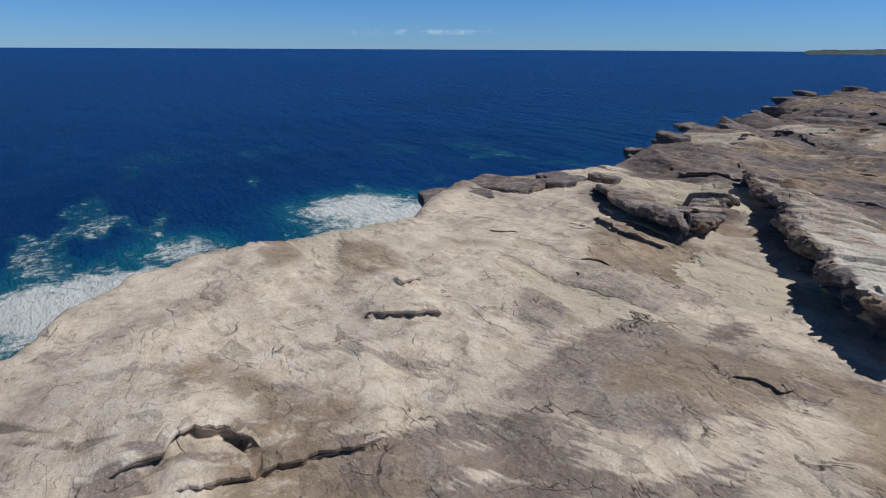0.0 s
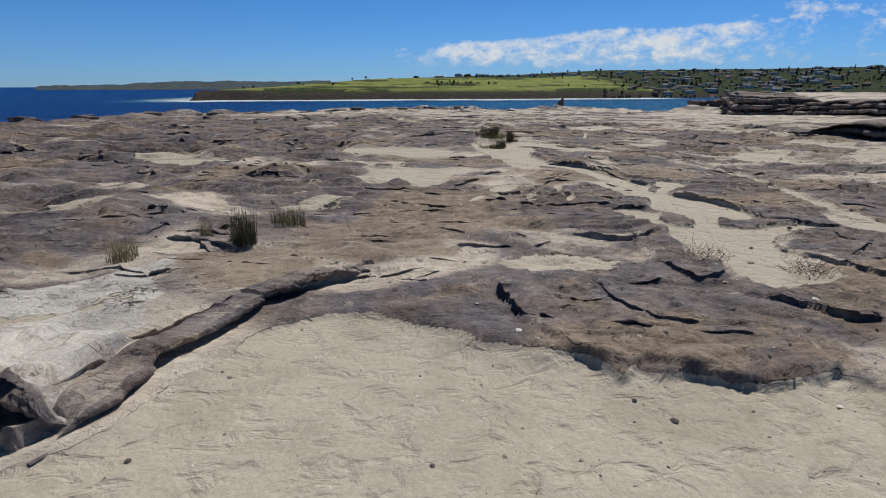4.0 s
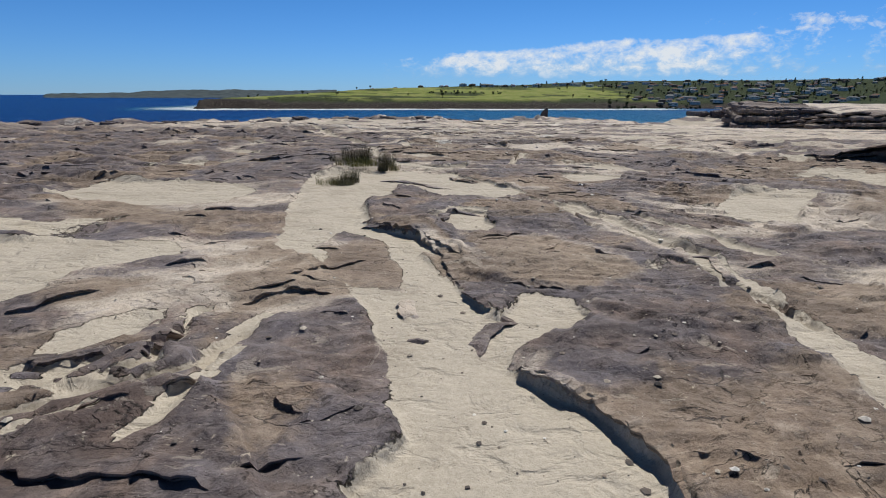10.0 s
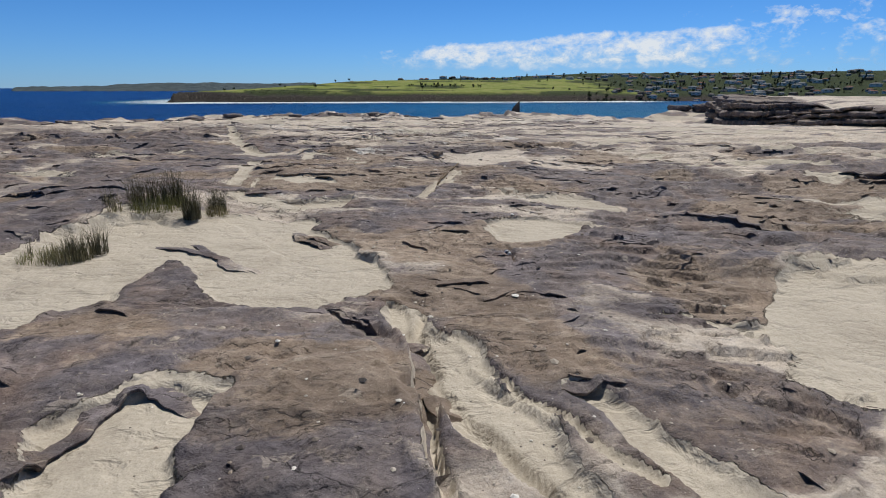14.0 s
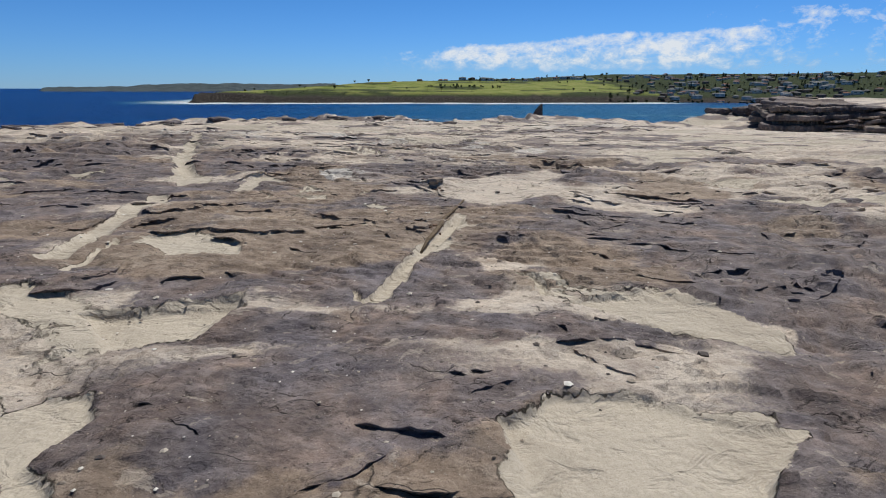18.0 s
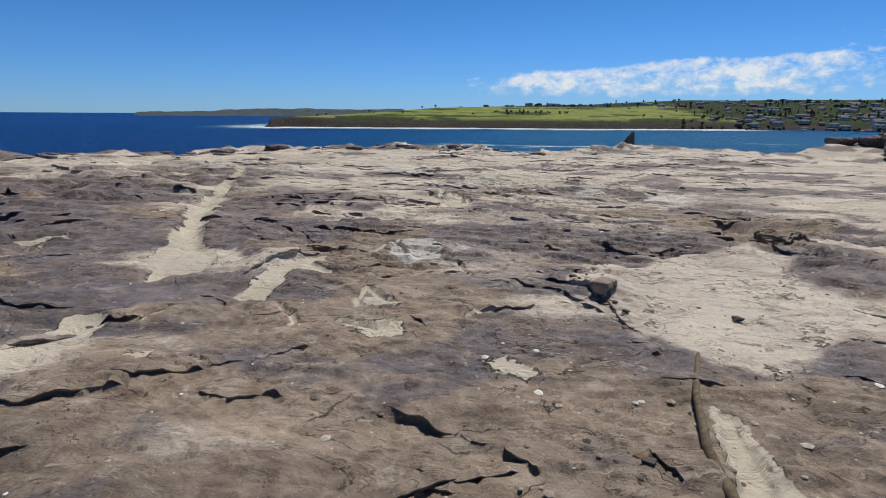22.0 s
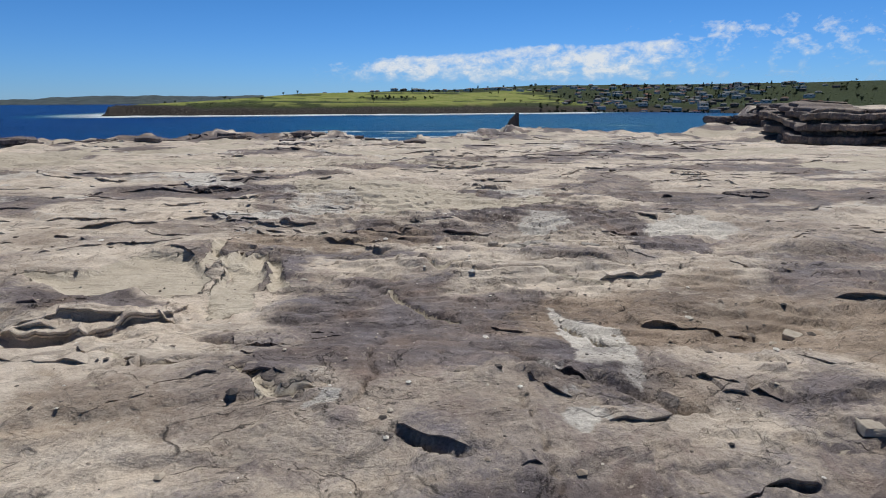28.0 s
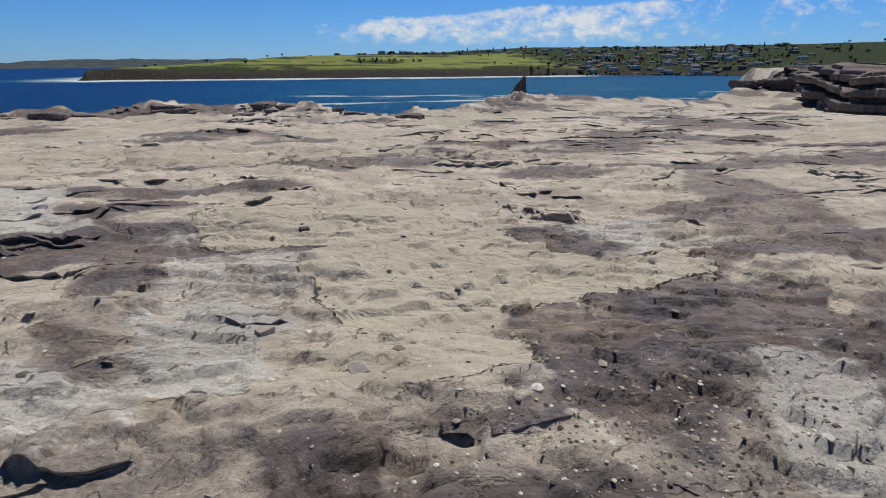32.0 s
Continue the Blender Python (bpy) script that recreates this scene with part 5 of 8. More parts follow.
def shelf(x, y):
    """Height of the shelf and its cover (sand, dark crust, iron stain, pale lichen) at plan points."""
    BANDS.clear()
    z0 = shelf_level(x, y)
    z = z0
    wob = 0.16 * (fbm(x * 1.9, y * 1.9, 3, 5, 0.55) - 0.5)
    wob2 = 0.16 * (fbm(x * 1.9, y * 1.9, 29, 5, 0.55) - 0.5)
    xw, yw = x + wob * 1.6, y + wob2 * 1.6
    shore = inside_distance(xw, yw, SHELF)
    beach = inside_distance(xw, yw, BEACH)
    calm = smooth(-0.25, 0.5, beach)
    flat = smooth(38, 52, y + 0.1 * x)
    # gentle domes, then beds that break off in low steps
    z = z + (1 - calm) * (0.16 * (fbm(x * 0.55, y * 0.75, 5, 3) - 0.5) + 0.05 * (fbm(x * 1.6, y * 2.2, 9, 4) - 0.5))
    bed = fbm(x * 0.42 + 3.1, y * 0.95 + 0.12 * x, 41, 6, 0.56) * 9.0
    k = np.floor(bed)
    f = bed - k
    tread = (k + smooth(0.80, 0.90, f) * 0.9 + 0.1 * f) * 0.085
    rough_zone = 0.35 + 0.65 * smooth(0.42, 0.60, fbm(x * 0.13, y * 0.13, 71, 3)) + 0.9 * smooth(1.0, -6.0, x - 0.10 * y) * smooth(6, 14, y)
    crusted = smooth(-1.2, 1.0, inside_distance(x, y, CRUST))
    worn = np.exp(-(((x - 11.2) / 3.2) ** 2 + ((y - 40.6) / 2.6) ** 2)) + np.exp(-(((x - 10.5) / 3.2) ** 2 + ((y - 25.5) / 2.6) ** 2))
    rough_zone = rough_zone * (1 - 0.75 * worn) * (1 - 0.35 * flat) * (0.25 + 0.75 * crusted)
    z = z + (1 - calm) * rough_zone * (tread - 0.36)
    fine_bed = fbm(x * 1.3 - 2.0, y * 3.0 + 0.5 * x, 53, 5, 0.6) * 6.0
    kf = np.floor(fine_bed)
    z = z + (1 - calm) * (0.3 + 0.7 * crusted) * 0.016 * (kf + smooth(0.7, 0.9, fine_bed - kf))
    z = z + (1 - calm) * 0.020 * (fbm(x * 7, y * 9, 77, 4, 0.6) - 0.5)
    # cover
    dark = 0.25 + 0.75 * smooth(0.36, 0.60, fbm(x * 0.33, y * 0.5, 19, 4))
    dark = dark * (1 - 0.75 * flat) * crusted
    west = smooth(3, -4, x - 0.1 * y) * smooth(7, 10, y) * smooth(60, 45, y)
    dark = np.maximum(dark, 0.80 * west * crusted * smooth(0.25, 0.45, fbm(x * 0.5, y * 0.8, 73, 4)))
    iron = 0.85 * smooth(0.50, 0.70, fbm(x * 0.45 + 9, y * 0.6, 23, 4)) * (1 - 0.5 * flat)
    dark = np.maximum(dark, 0.72 * flat * smooth(0.50, 0.62, fbm(x * 0.22, y * 0.7, 63, 5, 0.6)))
    pale = 0.55 * smooth(0.52, 0.70, fbm(x * 0.30, y * 0.75 - 4, 31, 4)) * (0.15 + 0.85 * flat)
    along, across = 0.45 * x + 0.89 * y, 0.89 * x - 0.45 * y
    flakes = smooth(0.53, 0.62, fbm(along * 0.9 + 0.3 * across, across * 2.8, 141, 5, 0.62)) * smooth(-10.5, -6.5, x - 0.3 * y) * smooth(5.5, 3.0, y)
    dark = np.maximum(dark, 0.62 * flakes)
    iron = np.maximum(iron, 0.45 * flakes)
    z = z - 0.022 * flakes
    sand = smooth(-0.04, 0.04, beach + 0.25 * (fbm(x * 0.8, y * 0.8, 13, 4) - 0.45))
    z = z - 0.06 * sand
    # hollows that fill with sand by chance, away from the traced ones
    low = fbm(x * 0.30 + 7, y * 0.62 + 2, 83, 4, 0.5)
    off_way = np.abs(x - np.interp(y, WAY_Y, WAY_X))
    hollow = smooth(0.585, 0.60, low) * (1 - calm) * np.maximum(smooth(7.0, 10.0, off_way), smooth(52, 60, y)) * (1 - 0.85 * west * smooth(9, 13, off_way))
    z = z - 0.05 * hollow
    sand = np.maximum(sand, hollow * 0.85)
    for x0, y0, rx, ry, turn, height, tone in SWELLS:
        c, s = math.cos(radians(turn)), math.sin(radians(turn))
        u, v = ((x - x0) * c + (y - y0) * s) / rx, ((y - y0) * c - (x - x0) * s) / ry
        w = np.exp(-(u * u + v * v))
        z = z + height * w
        if tone:
            dark = np.maximum(dark, min(1.0, tone) * smooth(0.15, 0.6, w))
    for height, fade, tone, corners in SLABS:
        near = box_near(x, y, corners, 1.2)
        if not len(near):
            continue
        d = inside_distance(xw[near], yw[near], corners)
        rim = smooth(-0.035, 0.025, d) * (0.45 + 0.55 * np.exp(-((d - 0.15) / fade) ** 2))
        z[near] = z[near] + 0.45 * height * rim
        if tone == "iron":
            iron[near] = np.maximum(iron[near], smooth(-0.05, 0.3, d) * 0.95)
        elif tone == "pale":
            pale[near] = np.maximum(pale[near], smooth(-0.1, 0.2, d))
        else:
            dark[near] = np.maximum(dark[near], smooth(-0.05, 0.25, d) * tone)
        sand[near] = sand[near] * (1 - smooth(-0.03, 0.08, d))
    for height, width, corners in LEDGES:
        near = box_near(x, y, corners, 2.5 * width + 0.3)
        if not len(near):
            continue
        d, side, along = line_distance(xw[near], yw[near], corners)
        ends = smooth(0, 0.12, along) * smooth(1, 0.88, along) * (0.7 + 0.6 * fbm(x[near] * 2.5, y[near] * 2.5, 91, 2))
        sd = side * d
        up = smooth(-0.03, 0.02, sd) * np.exp(-np.maximum(sd, 0) / width) - 0.22 * np.exp(-((sd + 0.05) / 0.04) ** 2)
        z[near] = z[near] + 0.30 * height * ends * up
    for depth, strength, corners in POOLS:
        near = box_near(x, y, corners, 1.2)
        if not len(near):
            continue
        d = inside_distance(xw[near], yw[near], corners)
        depth = 0.6 * depth
        core = smooth(-0.035, 0.035, d)
        over = z[near] - z0[near]
        drop = (np.median(over[d > 0]) if (d > 0).any() else 0.0) - depth
        target = z0[near] + np.clip(drop, -0.25, 0.25) + 0.12 * np.clip(over - drop, -0.3, 0.3)
        target = np.maximum(target, z[near] - depth - 0.05)
        bank = smooth(-0.5, 0.0, d) * 0.4
        if strength < 0.7:
            core = smooth(-0.15, 0.35, d)
            z[near] = z[near] * (1 - core) + target * core
            for layer in (dark, iron, pale):
                layer[near] = layer[near] * (1 - 0.9 * core)
        if strength < 0.9 or depth <= 0.018:
            sand[near] = np.maximum(sand[near], strength * smooth(-0.3, 0.3, d))
            continue
        z[near] = z[near] * (1 - core) + target * core
        z[near] = np.where(d < 0, z[near] * (1 - bank) + np.maximum(z[near], target + 0.02) * bank, z[near])
        sand[near] = np.maximum(sand[near] * (d < 0.0), strength * (smooth(-0.13, 0.10, d) if depth > 0.024 else smooth(-0.5, 0.45, d)))
    for width, corners in CHANNELS:
        near = box_near(x, y, corners, 0.6)
        if not len(near):
            continue
        d, side, along = line_distance(xw[near], yw[near], corners)
        half = width * (0.6 + 0.8 * fbm(x[near] * 1.7, y[near] * 1.7, 97, 3))
        over = z[near] - z0[near]
        bed_of = z0[near] + (np.median(over[d < 0.5 * width]) if (d < 0.5 * width).any() else 0.0) - 0.03
        core = smooth(half * 1.05, half * 0.5, d)
        z[near] = z[near] - 0.05 * core + 0.75 * core * np.clip(bed_of - z[near], -0.15, 0.15)
        sand[near] = np.maximum(sand[near], 0.95 * smooth(half * 1.05, half * 0.75, d))
    for width, corners in CRACKS:
        near = box_near(x, y, corners, 0.3)
        if not len(near):
            continue
        d, side, along = line_distance(xw[near], yw[near], corners)
        z[near] = z[near] - 0.09 * np.exp(-((d / width) ** 2)) * smooth(0, 0.05, along) * smooth(1, 0.95, along)
    for height, width, corners in CRAGS:
        near = box_near(x, y, corners, 3.2 * width + 1.0)
        if not len(near):
            continue
        d, side, along = line_distance(x[near], y[near], corners)
        up = smooth(0.8, width, side * d) * np.exp(-np.maximum(d - width, 0) / (2 * width)) * smooth(0, 0.12, along) * smooth(1, 0.9, along)
        z[near] = z[near] + 0.40 * height * up
    for kind, strength, corners in STAINS:
        near = box_near(x, y, corners, 1.0)
        if not len(near):
            continue
        d = inside_distance(x[near] + 2.5 * wob[near], y[near] + 2.5 * wob2[near], corners)
        if kind != "sand":
            d = d + (0.25 if abs(strength) > 0.9 else 1.1 if kind == "pale" else 0.6) * (fbm(x[near] * 1.1, y[near] * 1.6, 151, 4, 0.6) - 0.5)
        w = strength * (smooth(-0.08, 0.08, d) if kind == "sand" or strength > 0.9 else smooth(-0.22, 0.22, d))
        layer = {"dark": dark, "iron": iron, "pale": pale, "sand": sand}[kind]
        layer[near] = np.maximum(layer[near], w) if strength > 0 else layer[near] * (1 + w)
    # grains and small ripples on sand
    z = z + sand * 0.012 * (fbm(x * 4.5, y * 4.5, 61, 3) - 0.5)
    # the shelf's rim breaks into blocks and falls to the sea
    rim = smooth(0.0, 3.0, shore)
    blocks = np.floor(fbm(x * 0.5, y * 0.5, 101, 4) * 7) * 0.16
    outer = smooth(10, 30, y)
    z = z + outer * smooth(4.5, 0.5, shore) * (blocks - 0.35)
    dark = np.maximum(dark, outer * smooth(5.0, 2.0, shore) * 0.8 * smooth(0.40, 0.55, fbm(x * 0.6, y * 0.9, 67, 4)))
    fall = np.maximum(-shore, 0)
    steps = np.floor(fall * (1.1 + 0.5 * fbm(x * 0.8, y * 0.8, 7, 3)) * 1.0) * 1.9
    z = np.where(shore < 0, z - 0.15 * fall - 0.5 * smooth(0, 0.5, fall) - steps, z)
    z = np.maximum(z, SEA - 3.0)
    return z, sand, dark, iron, pale


def box_near(x, y, corners, margin):
    """Indices of the points in a box round the corners."""
    if id(corners) not in BOXES:
        px, py = np.array(corners, float).T
        BOXES[id(corners)] = px.min(), px.max(), py.min(), py.max(), corners
    x0, x1, y0, y1, _ = BOXES[id(corners)]
    x0, x1, y0, y1 = x0 - margin, x1 + margin, y0 - margin, y1 + margin
    if len(y) == 1:
        return ALL if x0 < x[0] < x1 and y0 < y[0] < y1 else NONE
    if len(y) > 5000:
        spans = BANDS.get(id(y))
        if spans is None:
            order = np.argsort(y, kind="stable")
            spans = BANDS[id(y)] = (order, y[order], x[order])
        order, ys, xs = spans
        a, b = np.searchsorted(ys, (y0, y1))
        x, rows = xs[a:b], order[a:b]
        return rows[(x > x0) & (x < x1)]
    return np.nonzero((x > x0) & (x < x1) & (y > y0) & (y < y1))[0]


BANDS, BOXES, ALL, NONE = {}, {}, np.array([0]), np.array([], int)


def sheet(name, xs, ys, zs, cover, material):
    """A grid mesh with a cover layer."""
    rows, cols = xs.shape
    me = bpy.data.meshes.new(name)
    co = np.stack([xs, ys, zs], -1).reshape(-1, 3).astype(np.float32)
    i = np.arange(rows * cols).reshape(rows, cols)
    quads = np.stack([i[:-1, :-1], i[:-1, 1:], i[1:, 1:], i[1:, :-1]], -1).reshape(-1, 4)
    me.vertices.add(len(co))
    me.vertices.foreach_set("co", co.ravel())
    me.loops.add(quads.size)
    me.loops.foreach_set("vertex_index", quads.ravel().astype(np.int32))
    me.polygons.add(len(quads))
    me.polygons.foreach_set("loop_start", np.arange(0, quads.size, 4, dtype=np.int32))
    me.polygons.foreach_set("use_smooth", np.ones(len(quads), bool))
    me.update(calc_edges=True)
    if cover is not None:
        layer = me.color_attributes.new("cover", "FLOAT_COLOR", "POINT")
        layer.data.foreach_set("color", np.stack([c.reshape(-1) for c in cover], -1).astype(np.float32).ravel())
    me.materials.append(material)
    return new(name, me)


def spread(inner, outer, step, growth, low, high):
    """Values from low to high, evenly spaced between inner and outer and wider apart beyond."""
    mid = list(np.arange(inner, outer + step / 2, step))
    up, s = [outer], step
    while up[-1] < high:
        s = min(s * growth, 14.0)
        up.append(up[-1] + s)
    down, s = [inner], step
    while down[-1] > low:
        s = min(s * growth, 14.0)
        down.append(down[-1] - s)
    return np.array(down[:0:-1] + mid + up[1:])


ROCK = rock_sand_material()
REACH, FINE = 3.3, 0.03


def ground_sheet():
    """One sheet to the horizon: fine along the way, coarser beyond, joined edge to edge."""
    wide = list(np.arange(-REACH, REACH + 0.01, 2 * FINE))
    out, step = [REACH], 0.05
    while out[-1] < 260:
        step = min(step * (1.018 if out[-1] < 15 else 1.05), 14.0)
        out.append(out[-1] + step)
    us = np.array([-u for u in out[:0:-1]] + wide + out[1:])
    vs = spread(-3.0, 51.0, 2 * FINE, 1.024, -110, 190)
    uc, vc = np.meshgrid(us, vs)
    inner_u, inner_v = np.abs(us) < REACH + 0.01, (vs > -3.01) & (vs < 51.01)
    i = np.arange(uc.size).reshape(uc.shape)
    quads = np.stack([i[:-1, :-1], i[:-1, 1:], i[1:, 1:], i[1:, :-1]], -1)
    hole = (inner_v[:-1] & inner_v[1:])[:, None] & (inner_u[:-1] & inner_u[1:])[None]
    quads = quads[~hole]
    used = np.unique(quads)
    back = np.full(uc.size, -1)
    back[used] = np.arange(len(used))
    uf, vf = np.meshgrid(np.linspace(-REACH, REACH, 2 * len(wide) - 1), np.linspace(-3.0, 51.0, 2 * int(inner_v.sum()) - 1))
    j = np.arange(uf.size).reshape(uf.shape) + len(used)
    fine = np.stack([j[:-1, :-1], j[:-1, 1:], j[1:, 1:], j[1:, :-1]], -1).reshape(-1, 4)
    u, v = np.r_[uc.ravel()[used], uf.ravel()], np.r_[vc.ravel()[used], vf.ravel()]
    x = u + np.interp(v, WAY_Y, WAY_X)
    z, *cover = shelf(x, v)
    co = np.stack([x, v, z, *cover], -1)
    f = co[len(used):].reshape(*uf.shape, -1)
    for edge in (f[0], f[-1], f[:, 0], f[:, -1]):
        edge[1:-1:2] = 0.5 * (edge[:-2:2] + edge[2::2])
    me = bpy.data.meshes.new("ground")
    faces = np.concatenate([back[quads], fine])
    me.vertices.add(len(co))
    me.vertices.foreach_set("co", co[:, :3].astype(np.float32).ravel())
    me.loops.add(faces.size)
    me.loops.foreach_set("vertex_index", faces.ravel().astype(np.int32))
    me.polygons.add(len(faces))
    me.polygons.foreach_set("loop_start", np.arange(0, faces.size, 4, dtype=np.int32))
    me.polygons.foreach_set("use_smooth", np.ones(len(faces), bool))
    me.update(calc_edges=True)
    layer = me.color_attributes.new("cover", "FLOAT_COLOR", "POINT")
    layer.data.foreach_set("color", co[:, 3:].astype(np.float32).ravel())
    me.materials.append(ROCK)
    return new("ground", me)


tagged(ground_sheet(), "weathered grey-brown sandstone shelf with pools of pale sand", "ground", kind="structure")


def ground_z(x, y):
    return float(shelf(np.array([float(x)]), np.array([float(y)]))[0][0])


# ---- the sea ----
def sea_mesh():
    turn = np.radians(np.linspace(-180, 180, 721))
    far = np.r_[np.linspace(0.5, 260, 200), np.geomspace(264, 900, 60), np.geomspace(908, 1700, 90), np.geomspace(1730, 4900, 40)]
    rr, aa = np.meshgrid(far, turn)
    x, y = rr * np.sin(aa), 20 + rr * np.cos(aa)
    shore = inside_distance(x, y, SHELF)
    z = SEA + 23.0 * smooth(1800, 5200, rr) ** 2 + 0.9 * (fbm(x * 0.03, y * 0.07, 5, 3) - 0.5) + 0.35 * (fbm(x * 0.12, y * 0.25, 6, 3) - 0.5)
    break_up = fbm(x * 0.035, y * 0.035, 15, 3)
    foam = smooth(-34, -6, shore) * (0.25 + 0.75 * smooth(0.42, 0.60, break_up)) * 0.95
    shoal = smooth(-60, -12, shore) * smooth(0.30, 0.6, break_up) + 0.8 * smooth(-300, 250, x) * smooth(60, 200, y) * smooth(1400, 900, y)
    bay = inside_distance(x, y, HEADLAND)
    foam = np.maximum(foam, np.maximum(smooth(-210, -40, bay) * (0.22 + 0.9 * smooth(0.42, 0.62, fbm(x * 0.010, y * 0.03, 25, 4))), 0.98 * smooth(-50, 0, bay + 10 + 120 * fbm(x * 0.007, y * 0.012, 27, 3)) * (0.55 + 0.6 * fbm(x * 0.02, y * 0.02, 29, 3))) * smooth(80, -5, bay) * smooth(800, 600, x) * (0.55 + 0.45 * smooth(-480, -290, x)))
    for x0, y0, rx, ry, turn, w in SURF:
        c, s = math.cos(radians(turn)), math.sin(radians(turn))
        u, v = ((x - x0) * c + (y - y0) * s) / rx, ((y - y0) * c - (x - x0) * s) / ry
        k = np.exp(-(u * u + v * v))
        foam, shoal = np.maximum(foam, w * k), np.maximum(shoal, np.minimum(1.0, 1.6 * k))
    streak = fbm(x * 0.006, y * 0.045, 33, 4)
    foam = np.maximum(foam, 0.72 * smooth(0.56, 0.66, streak) * smooth(330, 400, y) * smooth(760, 600, y) * smooth(-60, 60, x))
    foam = np.maximum(foam, 0.50 * smooth(0.62, 0.72, fbm(x * 0.05, y * 0.12, 39, 4)) * smooth(-260, -30, shore))
    return sheet("sea", x, y, z, (foam, np.clip(shoal, 0, 1), foam, foam), sea_material())


SURF = [(-95, 42, 20, 11, 100, 0.92), (-84, -8, 9, 12, -30, 0.8), (-80, -11, 14, 22, 0, 0.86), (-105, 37, 12, 14, 0, 0.92), (-95, 3, 9, 9, 0, 0.6)]
HEADLAND = [(-385, 1265), (-322, 1300), (-172, 1282), (46, 1305), (288, 1294), (552, 1322), (736, 1357), (874, 1288), (943, 1127), (900, 700), (600, 480), (420, 330), (300, 240), (900, 240), (2600, 900), (2990, 4600), (-115, 4600), (-345, 1955), (-405, 1438)]
sea = sea_mesh()
tagged(sea, "deep blue sea with white foam along the rocks", "sea", kind="structure")


# ---- small helpers for things ----
def part(name, bm, material, parent=None, label=""):
    me = bpy.data.meshes.new(name)
    bm.to_mesh(me)
    bm.free()
    me.materials.append(material)
    ob = new(name, me)
    if parent is not None:
        ob.parent = parent
    if label:
        ob["label"] = label
    return ob


def from_lists(name, verts, faces, material, parent=None, smooth_faces=False):
    me = bpy.data.meshes.new(name)
    me.from_pydata(verts, [], faces)
    if smooth_faces:
        me.polygons.foreach_set("use_smooth", [True] * len(faces))
    me.materials.append(material)
    ob = new(name, me)
    if parent is not None:
        ob.parent = parent
    return ob


def plain(name, colour, dark, scale=3.0, rough=0.85, strength=0.4, distance=0.02):
    m, t, b = mat(name)
    co = object_coords(t)
    n = noise_node(t, scale, 6, 0.65, co)
    t.links.new(ramp(t, n, [(0.3, dark), (0.7, colour)]), b.inputs["Base Color"])
    b.inputs["Roughness"].default_value = rough
    b.inputs["Specular IOR Level"].default_value = 0.2
    t.links.new(bump(t, noise_node(t, scale * 3, 7, 0.7, co), strength, distance), b.inputs["Normal"])
    return m


STONE_DARK = plain("dark_stone", (0.17, 0.145, 0.13), (0.055, 0.046, 0.043), 6.0, 0.85, 0.6, 0.03)
STONE_GREY = plain("grey_lichen_stone", (0.48, 0.45, 0.41), (0.19, 0.172, 0.155), 7.0, 0.9, 0.6, 0.03)
STONE_PALE = plain("pale_stone", (0.52, 0.47, 0.40), (0.33, 0.28, 0.23), 7.0, 0.9, 0.5, 0.02)
STONE_RUST = plain("rust_brown_stone", (0.27, 0.17, 0.11), (0.11, 0.07, 0.05), 6.0, 0.9, 0.6, 0.03)
GRASS_DRY = plain("dry_grass", (0.36, 0.31, 0.17), (0.16, 0.145, 0.07), 9.0, 0.8, 0.1, 0.002)
GRASS_OLIVE = plain("olive_grass", (0.26, 0.25, 0.085), (0.12, 0.125, 0.045), 9.0, 0.8, 0.1, 0.002)
GRASS_DARK = plain("dark_rush", (0.17, 0.15, 0.085), (0.06, 0.055, 0.032), 9.0, 0.8, 0.1, 0.002)
TWIG = plain("dry_twig", (0.20, 0.15, 0.10), (0.08, 0.055, 0.035), 12.0, 0.9, 0.2, 0.002)
LEAF = plain("tree_leaves", (0.050, 0.070, 0.030), (0.018, 0.028, 0.014), 0.8, 0.9, 0.1, 0.02)
BARK = plain("tree_bark", (0.12, 0.095, 0.07), (0.05, 0.04, 0.03), 4.0)




# ---- overhanging lips of rock along the broken edges ----
def resample(corners, step):
    pts = np.array(corners, float)
    run = np.r_[0, np.cumsum(np.hypot(*np.diff(pts, axis=0).T))]
    n = max(4, int(run[-1] / step))
    s = np.linspace(0, run[-1], n)
    for _ in range(2):
        x, y = np.interp(s, run, pts[:, 0]), np.interp(s, run, pts[:, 1])
    k = np.ones(5) / 5
    if n > 12:
        x[2:-2], y[2:-2] = np.convolve(x, k, "valid"), np.convolve(y, k, "valid")
    return x, y


def unwarped(x, y):
    """The place whose warped place is (x, y): the edges of the sheet follow the warped plan."""
    u, v = x.copy(), y.copy()
    for _ in range(3):
        u = x - 0.256 * (fbm(u * 1.9, v * 1.9, 3, 5, 0.55) - 0.5)
        v = y - 0.256 * (fbm(u * 1.9, v * 1.9, 29, 5, 0.55) - 0.5)
    return u, v


